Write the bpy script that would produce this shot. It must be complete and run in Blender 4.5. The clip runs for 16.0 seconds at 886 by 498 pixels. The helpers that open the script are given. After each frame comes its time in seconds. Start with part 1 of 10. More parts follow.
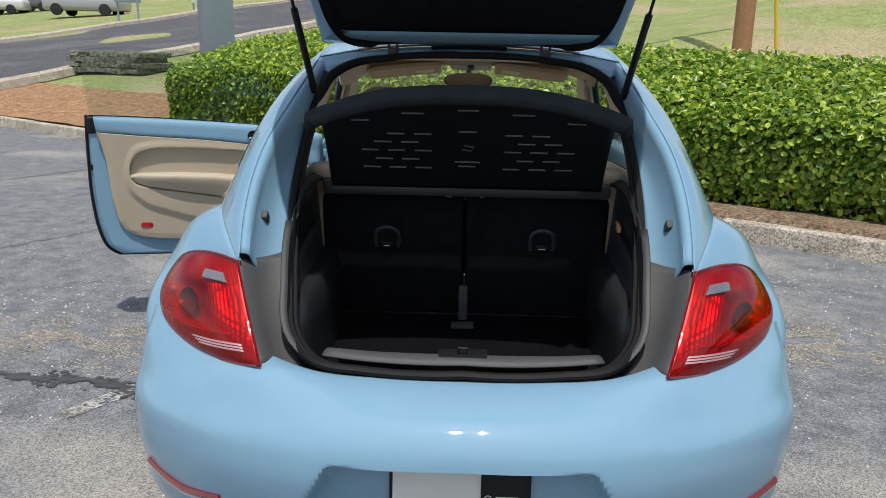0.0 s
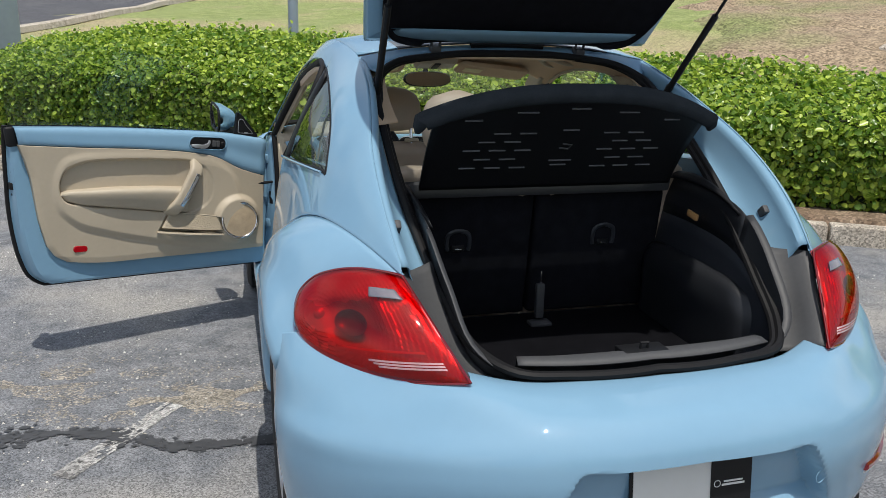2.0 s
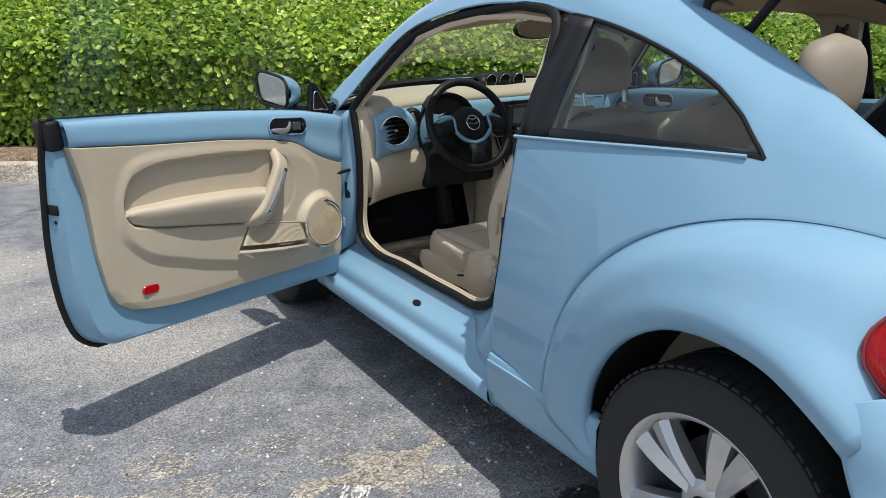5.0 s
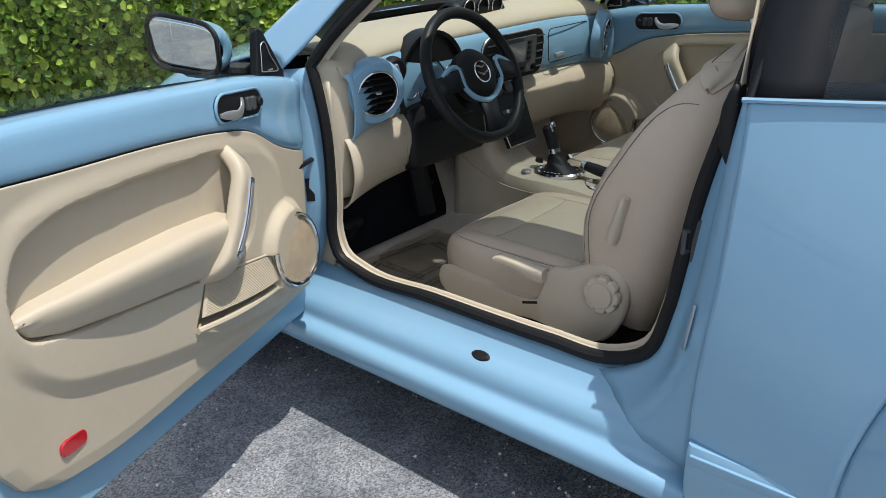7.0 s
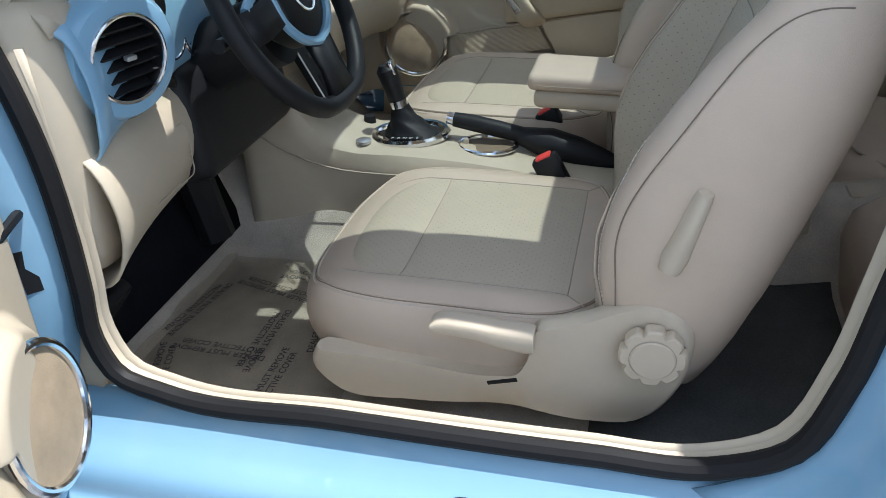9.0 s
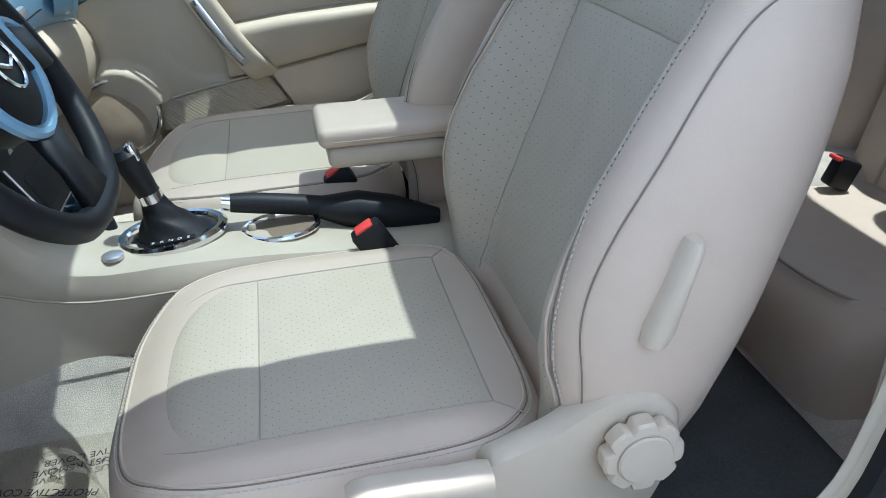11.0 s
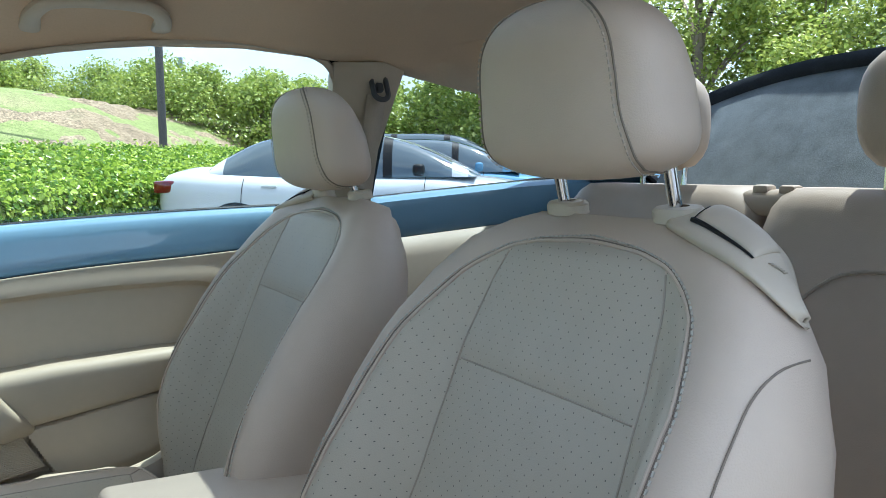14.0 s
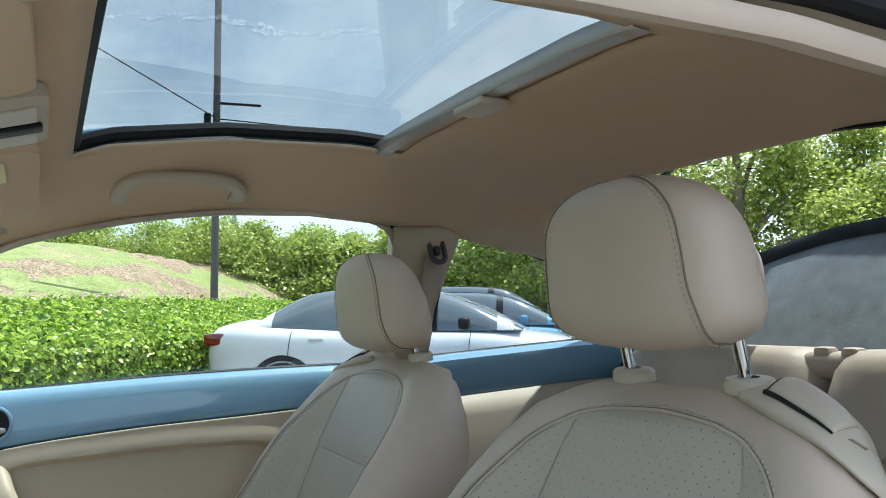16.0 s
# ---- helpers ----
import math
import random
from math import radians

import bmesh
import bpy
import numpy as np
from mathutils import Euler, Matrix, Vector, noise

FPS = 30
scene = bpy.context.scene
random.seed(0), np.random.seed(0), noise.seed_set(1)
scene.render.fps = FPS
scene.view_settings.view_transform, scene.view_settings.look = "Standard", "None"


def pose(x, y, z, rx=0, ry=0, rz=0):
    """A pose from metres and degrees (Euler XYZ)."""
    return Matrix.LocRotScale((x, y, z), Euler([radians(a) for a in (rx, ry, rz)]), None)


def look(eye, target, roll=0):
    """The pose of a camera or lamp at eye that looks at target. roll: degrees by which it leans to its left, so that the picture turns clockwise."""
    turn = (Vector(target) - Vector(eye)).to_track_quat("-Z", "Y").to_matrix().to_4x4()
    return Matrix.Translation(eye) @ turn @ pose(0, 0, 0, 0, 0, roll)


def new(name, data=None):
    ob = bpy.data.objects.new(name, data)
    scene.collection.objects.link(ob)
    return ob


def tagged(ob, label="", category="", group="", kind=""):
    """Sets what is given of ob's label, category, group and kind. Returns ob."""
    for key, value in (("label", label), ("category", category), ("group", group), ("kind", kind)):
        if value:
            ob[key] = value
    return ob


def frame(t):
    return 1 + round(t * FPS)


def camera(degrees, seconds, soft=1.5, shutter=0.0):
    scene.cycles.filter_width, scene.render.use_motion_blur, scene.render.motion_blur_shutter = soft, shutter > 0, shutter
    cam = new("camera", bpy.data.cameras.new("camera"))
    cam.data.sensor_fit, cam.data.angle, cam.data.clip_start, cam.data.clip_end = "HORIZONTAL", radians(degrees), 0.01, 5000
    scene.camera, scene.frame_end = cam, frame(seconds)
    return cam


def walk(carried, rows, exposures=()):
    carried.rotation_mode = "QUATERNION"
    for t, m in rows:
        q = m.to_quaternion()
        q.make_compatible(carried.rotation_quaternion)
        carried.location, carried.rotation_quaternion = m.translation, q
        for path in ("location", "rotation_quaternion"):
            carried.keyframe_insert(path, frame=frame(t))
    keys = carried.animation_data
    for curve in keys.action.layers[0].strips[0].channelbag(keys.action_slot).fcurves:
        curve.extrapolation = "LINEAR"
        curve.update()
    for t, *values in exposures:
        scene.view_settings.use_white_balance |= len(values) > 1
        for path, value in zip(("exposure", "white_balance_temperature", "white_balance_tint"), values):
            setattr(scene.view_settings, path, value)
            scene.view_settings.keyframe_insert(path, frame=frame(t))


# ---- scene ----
cam = camera(59.2, 16.0, soft=0.75)
METRES, EYE, TILT, LEAN, TURN = 5.766, 1.464, -14.78, -1.065, 1.623
ROWS = [
    (0.0, 0.0, 0.0, 0.0, -0.0, 0.0, -0.0),
    (0.5, -0.0366, 0.0021, -0.0004, -4.49, 0.02, 0.91),
    (1.0, -0.0763, 0.0148, 0.0024, -8.98, -0.12, 1.98),
    (1.5, -0.1153, 0.0263, 0.0045, -13.07, -0.39, 3.11),
    (2.0, -0.1678, 0.0329, 0.009, -16.54, -0.78, 4.22),
    (2.5, -0.208, 0.0499, 0.0093, -19.4, -1.22, 5.3),
    (3.0, -0.2481, 0.0795, 0.0166, -21.75, -1.73, 6.21),
    (3.5, -0.2911, 0.1168, 0.0255, -24.08, -2.43, 7.01),
    (4.0, -0.3287, 0.1555, 0.0363, -26.57, -3.25, 7.78),
    (6.5, -0.3559, 0.417, 0.0947, -44.88, -11.58, 12.62),
    (7.0, -0.3422, 0.4668, 0.1047, -50.26, -14.4, 14.05),
    (7.5, -0.3223, 0.506, 0.1103, -56.34, -17.7, 15.32),
    (8.0, -0.2917, 0.5449, 0.1143, -62.93, -21.34, 16.27),
    (10.5, -0.1968, 0.6461, 0.1108, -98.31, -33.43, 17.88),
    (11.0, -0.1871, 0.6498, 0.1117, -104.7, -33.22, 17.79),
    (11.5, -0.1726, 0.6537, 0.1146, -110.46, -32.07, 17.24),
    (12.0, -0.1615, 0.6585, 0.1175, -115.4, -29.85, 16.28),
    (12.5, -0.1529, 0.6605, 0.1175, -119.14, -26.78, 15.2),
    (13.0, -0.1481, 0.6602, 0.1156, -121.42, -22.98, 14.06),
    (13.5, -0.146, 0.6591, 0.1157, -122.5, -18.98, 13.21),
    (14.0, -0.1453, 0.6595, 0.116, -122.54, -15.04, 12.61),
    (14.5, -0.1452, 0.6607, 0.117, -122.03, -11.43, 12.35),
    (15.0, -0.1457, 0.6613, 0.1183, -121.24, -8.25, 12.37),
    (15.5, -0.1466, 0.6629, 0.1199, -120.37, -5.54, 12.64),
    (16.0, -0.1471, 0.6652, 0.121, -119.37, -3.24, 13.05),
]
walk(cam, [(t, pose(-0.012, -1.482, EYE, TILT, LEAN, TURN) @ pose(METRES * x, METRES * y, METRES * z, 90 + pitch, roll, yaw)) for t, x, y, z, yaw, pitch, roll in ROWS],
     [(0.0, -0.25, 6500, 10), (4.0, -0.12, 6500, 10), (6.5, 0.18, 6300, 10), (8.0, 0.4, 6200, 10), (10.5, 1.26, 5550, 10), (12.5, 1.24, 5450, 8), (14.0, 1.13, 5600, 7), (16.0, 1.02, 6000, 7)])

# ---- light ----
SUN = Vector((0.03, -0.345, 1.0)).normalized()
world = bpy.data.worlds.new("sky")
scene.world = world
world.use_nodes = True
wn, wl = world.node_tree.nodes, world.node_tree.links
sky = wn.new("ShaderNodeTexSky")
sky.sky_type, sky.sun_disc = "NISHITA", False
sky.sun_elevation = math.asin(SUN.z)
sky.sun_rotation = math.atan2(SUN.x, SUN.y)
sky.dust_density, sky.ozone_density = 1.6, 1.0
clouds = wn.new("ShaderNodeTexNoise")
clouds.inputs["Scale"].default_value, clouds.inputs["Detail"].default_value = 2.3, 6.0
cramp = wn.new("ShaderNodeValToRGB")
cramp.color_ramp.elements[0].position, cramp.color_ramp.elements[1].position = 0.42, 0.68
cmix = wn.new("ShaderNodeMixRGB")
cmix.inputs["Color2"].default_value = (7.0, 7.3, 7.6, 1)
wl.new(clouds.outputs["Fac"], cramp.inputs["Fac"])
wl.new(cramp.outputs["Color"], cmix.inputs["Fac"])
wl.new(sky.outputs["Color"], cmix.inputs["Color1"])
wl.new(cmix.outputs["Color"], wn["Background"].inputs["Color"])
wn["Background"].inputs["Strength"].default_value = 0.137
sun = new("sun", bpy.data.lights.new("sun", "SUN"))
sun.data.energy, sun.data.angle, sun.data.color = 4.2, radians(0.53), (1.0, 0.95, 0.87)
sun.matrix_world = look(SUN * 30, (0, 0, 0))
scene.view_settings.exposure = 0.0


# ---- materials ----
def mat(name, color, rough=0.5, metal=0.0, vary=0.12, grain=40.0, bump=0.0, bscale=200.0, coat=0.0, coat_rough=0.03, spec=0.5, stains=0.0, random_tint=0.0):
    """A surface with colour variation at two scales and fine relief."""
    m = bpy.data.materials.new(name)
    m.use_nodes = True
    nt = m.node_tree
    b = nt.nodes["Principled BSDF"]
    b.inputs["Metallic"].default_value = metal
    b.inputs["Specular IOR Level"].default_value = spec
    b.inputs["Coat Weight"].default_value = coat
    b.inputs["Coat Roughness"].default_value = coat_rough
    tc = nt.nodes.new("ShaderNodeTexCoord")
    n1 = nt.nodes.new("ShaderNodeTexNoise")
    n1.inputs["Scale"].default_value, n1.inputs["Detail"].default_value = grain, 6.0
    n2 = nt.nodes.new("ShaderNodeTexNoise")
    n2.inputs["Scale"].default_value, n2.inputs["Detail"].default_value = max(0.3, grain / 22), 4.0
    nt.links.new(tc.outputs["Object"], n1.inputs["Vector"])
    nt.links.new(tc.outputs["Object"], n2.inputs["Vector"])
    avg = nt.nodes.new("ShaderNodeMath")
    avg.operation = "ADD"
    nt.links.new(n1.outputs["Fac"], avg.inputs[0])
    nt.links.new(n2.outputs["Fac"], avg.inputs[1])
    last = avg.outputs[0]
    if random_tint:
        oi = nt.nodes.new("ShaderNodeNewGeometry")
        ma = nt.nodes.new("ShaderNodeMath")
        ma.operation, ma.inputs[1].default_value = "MULTIPLY_ADD", random_tint
        nt.links.new(oi.outputs["Random Per Island"], ma.inputs[0])
        nt.links.new(last, ma.inputs[2])
        sb = nt.nodes.new("ShaderNodeMath")
        sb.operation, sb.inputs[1].default_value = "SUBTRACT", random_tint / 2
        nt.links.new(ma.outputs[0], sb.inputs[0])
        last = sb.outputs[0]
    mr = nt.nodes.new("ShaderNodeMapRange")
    mr.inputs["From Min"].default_value, mr.inputs["From Max"].default_value = 0.55, 1.45
    mr.inputs["To Min"].default_value, mr.inputs["To Max"].default_value = 1 - vary, 1 + vary
    nt.links.new(last, mr.inputs["Value"])
    mul = nt.nodes.new("ShaderNodeVectorMath")
    mul.operation = "SCALE"
    mul.inputs[0].default_value = color
    nt.links.new(mr.outputs[0], mul.inputs["Scale"])
    nt.links.new(mul.outputs[0], b.inputs["Base Color"])
    rr = nt.nodes.new("ShaderNodeMapRange")
    rr.inputs["From Min"].default_value, rr.inputs["From Max"].default_value = 0.3, 0.7
    rr.inputs["To Min"].default_value, rr.inputs["To Max"].default_value = max(0.02, rough * 0.9), min(1, rough * 1.1)
    nt.links.new(n2.outputs["Fac"], rr.inputs["Value"])
    nt.links.new(rr.outputs[0], b.inputs["Roughness"])
    if bump:
        n3 = nt.nodes.new("ShaderNodeTexNoise")
        n3.inputs["Scale"].default_value, n3.inputs["Detail"].default_value = bscale, 3.0
        nt.links.new(tc.outputs["Object"], n3.inputs["Vector"])
        bp = nt.nodes.new("ShaderNodeBump")
        bp.inputs["Strength"].default_value, bp.inputs["Distance"].default_value = bump, 0.002
        nt.links.new(n3.outputs["Fac"], bp.inputs["Height"])
        nt.links.new(bp.outputs[0], b.inputs["Normal"])
    return m


def glass_mat(name, tint, rough=0.0, alpha_like=0.9):
    """Thin tinted pane: mostly clear, with a Fresnel gloss."""
    m = bpy.data.materials.new(name)
    m.use_nodes = True
    nt = m.node_tree
    nt.nodes.remove(nt.nodes["Principled BSDF"])
    tr = nt.nodes.new("ShaderNodeBsdfTransparent")
    tr.inputs["Color"].default_value = (*tint, 1)
    gl = nt.nodes.new("ShaderNodeBsdfGlossy")
    gl.inputs["Roughness"].default_value = rough
    fr = nt.nodes.new("ShaderNodeLayerWeight")
    fr.inputs["Blend"].default_value = 0.5
    pw = nt.nodes.new("ShaderNodeMath")
    pw.operation, pw.inputs[1].default_value = "POWER", 4.0
    ma = nt.nodes.new("ShaderNodeMath")
    ma.operation, ma.inputs[1].default_value, ma.inputs[2].default_value = "MULTIPLY_ADD", 0.85, 0.05
    nt.links.new(fr.outputs["Facing"], pw.inputs[0])
    nt.links.new(pw.outputs[0], ma.inputs[0])
    mx = nt.nodes.new("ShaderNodeMixShader")
    nt.links.new(ma.outputs[0], mx.inputs[0])
    nt.links.new(tr.outputs[0], mx.inputs[1])
    nt.links.new(gl.outputs[0], mx.inputs[2])
    nt.links.new(mx.outputs[0], nt.nodes["Material Output"].inputs["Surface"])
    return m


def ground_mat(name, c0, c1, c2, s0, s1, rough=0.9, bump=0.5, stain=None):
    """Three-colour speckled ground: fine stones, blotches and large stains."""
    m = bpy.data.materials.new(name)
    m.use_nodes = True
    nt = m.node_tree
    b = nt.nodes["Principled BSDF"]
    b.inputs["Roughness"].default_value = rough
    b.inputs["Specular IOR Level"].default_value = 0.3
    tc = nt.nodes.new("ShaderNodeTexCoord")
    fine = nt.nodes.new("ShaderNodeTexVoronoi")
    fine.inputs["Scale"].default_value = s0
    mid = nt.nodes.new("ShaderNodeTexNoise")
    mid.inputs["Scale"].default_value, mid.inputs["Detail"].default_value, mid.inputs["Roughness"].default_value = s1, 9, 0.68
    big = nt.nodes.new("ShaderNodeTexNoise")
    big.inputs["Scale"].default_value, big.inputs["Detail"].default_value = s1 / 9, 5
    for n in (fine, mid, big):
        nt.links.new(tc.outputs["Object"], n.inputs["Vector"])
    r1 = nt.nodes.new("ShaderNodeValToRGB")
    r1.color_ramp.elements[0].position, r1.color_ramp.elements[1].position = 0.38, 0.66
    r1.color_ramp.elements[0].color, r1.color_ramp.elements[1].color = (*c0, 1), (*c1, 1)
    nt.links.new(mid.outputs["Fac"], r1.inputs["Fac"])
    sepc = nt.nodes.new("ShaderNodeSeparateColor")
    nt.links.new(fine.outputs["Color"], sepc.inputs[0])
    r2 = nt.nodes.new("ShaderNodeMapRange")
    r2.inputs["From Min"].default_value, r2.inputs["From Max"].default_value = 0.0, 1.0
    r2.inputs["To Min"].default_value, r2.inputs["To Max"].default_value = 0.50, 1.62
    nt.links.new(sepc.outputs[0], r2.inputs["Value"])
    mul = nt.nodes.new("ShaderNodeVectorMath")
    mul.operation = "SCALE"
    nt.links.new(r1.outputs["Color"], mul.inputs[0])
    nt.links.new(r2.outputs[0], mul.inputs["Scale"])
    r3 = nt.nodes.new("ShaderNodeValToRGB")
    r3.color_ramp.elements[0].position, r3.color_ramp.elements[1].position = 0.50, 0.64
    nt.links.new(big.outputs["Fac"], r3.inputs["Fac"])
    mx = nt.nodes.new("ShaderNodeMixRGB")
    nt.links.new(r3.outputs["Color"], mx.inputs["Fac"])
    nt.links.new(mul.outputs[0], mx.inputs["Color1"])
    mul2 = nt.nodes.new("ShaderNodeVectorMath")
    mul2.operation = "SCALE"
    mul2.inputs[0].default_value = c2
    nt.links.new(r2.outputs[0], mul2.inputs["Scale"])
    nt.links.new(mul2.outputs[0], mx.inputs["Color2"])
    nt.links.new(mx.outputs[0], b.inputs["Base Color"])
    bp = nt.nodes.new("ShaderNodeBump")
    bp.inputs["Strength"].default_value, bp.inputs["Distance"].default_value = bump, 0.004
    nt.links.new(sepc.outputs[1], bp.inputs["Height"])
    nt.links.new(bp.outputs[0], b.inputs["Normal"])
    return m


def leaf_mat(name, dark, light):
    """Waxy leaves that let light through, each with a tint of its own."""
    m = mat(name, dark, 0.32, 0, 0.45, 2.0, random_tint=1.0, spec=0.5)
    nt = m.node_tree
    b = nt.nodes["Principled BSDF"]
    geo = nt.nodes.new("ShaderNodeNewGeometry")
    ramp = nt.nodes.new("ShaderNodeValToRGB")
    ramp.color_ramp.elements[0].position, ramp.color_ramp.elements[1].position = 0.25, 1.0
    ramp.color_ramp.elements[0].color, ramp.color_ramp.elements[1].color = (*dark, 1), (*light, 1)
    nt.links.new(geo.outputs["Random Per Island"], ramp.inputs["Fac"])
    nt.links.new(ramp.outputs["Color"], b.inputs["Base Color"])
    tl = nt.nodes.new("ShaderNodeBsdfTranslucent")
    nt.links.new(ramp.outputs["Color"], tl.inputs["Color"])
    mx = nt.nodes.new("ShaderNodeMixShader")
    mx.inputs[0].default_value = 0.40
    nt.links.new(b.outputs[0], mx.inputs[1])
    nt.links.new(tl.outputs[0], mx.inputs[2])
    nt.links.new(mx.outputs[0], nt.nodes["Material Output"].inputs["Surface"])
    return m


PAINT = mat("blue_paint", (0.205, 0.37, 0.515), 0.6, 0.0, 0.02, 30, coat=1.0, coat_rough=0.02, spec=0.15)
PAINT_IN = mat("blue_paint_shell", (0.20, 0.36, 0.50), 0.6, 0.0, 0.03, 30, coat=0.7, coat_rough=0.05, spec=0.15)
BLACK = mat("black_plastic", (0.008, 0.0085, 0.010), 0.5, 0, 0.15, 120, bump=0.15, bscale=900, spec=0.3)
SEAL = mat("black_rubber", (0.009, 0.009, 0.010), 0.6, 0, 0.2, 80, spec=0.25)
GREYP = mat("dark_grey_plastic", (0.060, 0.062, 0.066), 0.6, 0, 0.12, 90, bump=0.15, bscale=700)
TRIMB = mat("boot_trim_black", (0.0306, 0.0341, 0.0418), 0.42, 0, 0.15, 90, bump=0.2, bscale=800)
COVERB = mat("boot_cover_black", (0.016, 0.0175, 0.021), 0.38, 0, 0.15, 90, bump=0.2, bscale=800)
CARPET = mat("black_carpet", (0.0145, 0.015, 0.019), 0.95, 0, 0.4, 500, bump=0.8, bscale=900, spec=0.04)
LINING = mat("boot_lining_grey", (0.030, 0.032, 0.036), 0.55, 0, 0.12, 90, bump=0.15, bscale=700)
# CARPET again at half the colour: the boot's shade is painted in
FLOORB = mat("shaded_boot_carpet", (0.007, 0.0072, 0.009), 0.95, 0, 0.4, 500, bump=0.8, bscale=900, spec=0.03)
FELT = mat("dark_felt", (0.21, 0.235, 0.245), 0.95, 0, 0.35, 420, bump=0.7, bscale=700, spec=0.1)
BEIGE = mat("beige_plastic", (0.47, 0.405, 0.305), 0.55, 0, 0.04, 50, bump=0.12, bscale=1100)
BEIGE_D = mat("beige_vinyl_insert", (0.43, 0.365, 0.265), 0.6, 0, 0.05, 60, bump=0.2, bscale=800)
LEATHER = mat("beige_leatherette", (0.530, 0.430, 0.332), 0.48, 0, 0.05, 30, bump=0.22, bscale=650)
LINER = mat("beige_headliner", (0.58, 0.43, 0.29), 0.95, 0, 0.06, 300, bump=0.3, bscale=1200)
FLOORC = mat("beige_carpet", (0.50, 0.445, 0.365), 0.98, 0, 0.3, 350, bump=0.9, bscale=600)
SEAM = mat("stitch_thread", (0.38, 0.325, 0.255), 0.7, 0, 0.1, 60)
CHROME = mat("chrome", (0.72, 0.73, 0.75), 0.12, 1.0, 0.04, 30)
SILVER = mat("silver_alloy", (0.55, 0.56, 0.58), 0.32, 0.75, 0.05, 40, coat=0.4)
TYRE = mat("tyre_rubber", (0.02, 0.02, 0.021), 0.8, 0, 0.3, 60, bump=0.3, bscale=150)
DARK = mat("underbody_black", (0.01, 0.01, 0.011), 0.8, 0, 0.3, 20)
SLOTM = mat("shelf_slot_grey", (0.11, 0.113, 0.12), 0.5, 0, 0.1, 90)
RED = mat("red_lens", (0.40, 0.004, 0.010), 0.12, 0, 0.1, 20, coat=1.0)
RED_D = mat("dark_red_lens", (0.16, 0.003, 0.006), 0.15, 0, 0.1, 20, coat=1.0)
RED_L = mat("bright_red_reflector", (0.62, 0.01, 0.016), 0.2, 0, 0.1, 300, coat=1.0)
GLASS_R = glass_mat("rear_window_glass", (0.56, 0.60, 0.60))
RED_G = glass_mat("red_clear_lens", (0.82, 0.035, 0.05), 0.02)
REFL = mat("lamp_reflector", (0.60, 0.10, 0.10), 0.28, 0.5, 0.15, 60)
STRIPE = mat("fine_striped_lens", (0.55, 0.32, 0.34), 0.2, 0.0, 0.25, 200, coat=1.0)
CLEARL = mat("clear_lens", (0.20, 0.19, 0.22), 0.15, 0.3, 0.2, 90, coat=1.0)
WHITE = mat("white_card", (0.74, 0.74, 0.72), 0.5, 0, 0.04, 30)
ASPHALT = ground_mat("asphalt", (0.125, 0.133, 0.147), (0.225, 0.231, 0.243), (0.285, 0.275, 0.258), 210, 7.0)
ROADM = ground_mat("road_asphalt", (0.07, 0.072, 0.08), (0.10, 0.10, 0.11), (0.12, 0.12, 0.125), 60, 3.0)
CONC = ground_mat("kerb_concrete", (0.32, 0.28, 0.23), (0.52, 0.47, 0.40), (0.42, 0.38, 0.32), 90, 6.0)
MULCH = ground_mat("mulch", (0.13, 0.09, 0.06), (0.30, 0.225, 0.16), (0.20, 0.14, 0.095), 60, 9.0, bump=1.0)
DIRT = ground_mat("dirt_slope", (0.24, 0.18, 0.12), (0.34, 0.265, 0.18), (0.20, 0.22, 0.09), 30, 2.2, bump=1.0)
LEAF = leaf_mat("hedge_leaf", (0.13, 0.25, 0.03), (0.62, 0.76, 0.12))
# near-black, with the shade between the hedge's leaves put into the colour
LEAF_CORE = mat("hedge_core_shade", (0.02, 0.028, 0.012), 0.9, 0, 0.5, 30)
TLEAF = leaf_mat("tree_leaf", (0.24, 0.33, 0.07), (0.54, 0.60, 0.15))
BARK = mat("bark", (0.24, 0.20, 0.155), 0.9, 0, 0.35, 30, bump=0.8, bscale=60)
WOOD = mat("weathered_wood_pole", (0.36, 0.19, 0.10), 0.85, 0, 0.3, 25, bump=0.6, bscale=60)
POLE = mat("grey_painted_pole", (0.30, 0.36, 0.42), 0.5, 0.2, 0.08, 12)
GLASS = glass_mat("clear_glass", (0.75, 0.81, 0.78))
GLASS_D = glass_mat("tinted_glass", (0.385, 0.44, 0.435))


# ---- mesh tools ----
def spline(points, n):
    """n points along a smooth curve through the given ones, evenly by chord."""
    p = np.array(points, float)
    if len(p) == 2:
        return p[0] + (p[1] - p[0]) * np.linspace(0, 1, n)[:, None]
    d = np.r_[0, np.cumsum(np.maximum(1e-6, np.linalg.norm(np.diff(p, axis=0), axis=1)))]
    m = np.gradient(p, d, axis=0, edge_order=1)
    if len(p) > 2:
        m[0] = 2 * (p[1] - p[0]) / (d[1] - d[0]) - m[1]
        m[-1] = 2 * (p[-1] - p[-2]) / (d[-1] - d[-2]) - m[-2]
    q = np.linspace(0, d[-1], n)
    i = np.clip(np.searchsorted(d, q, "right") - 1, 0, len(p) - 2)
    h = (d[i + 1] - d[i])[:, None]
    t = ((q - d[i]) / (d[i + 1] - d[i]))[:, None]
    return (2 * t**3 - 3 * t**2 + 1) * p[i] + (t**3 - 2 * t**2 + t) * h * m[i] + (3 * t**2 - 2 * t**3) * p[i + 1] + (t**3 - t**2) * h * m[i + 1]


def net(rows, nu, nv):
    """A grid nv x nu of points: smooth along each row and across the rows."""
    a = np.array([spline(r, nu) for r in rows])
    return np.stack([spline(a[:, k], nv) for k in range(nu)], 1)


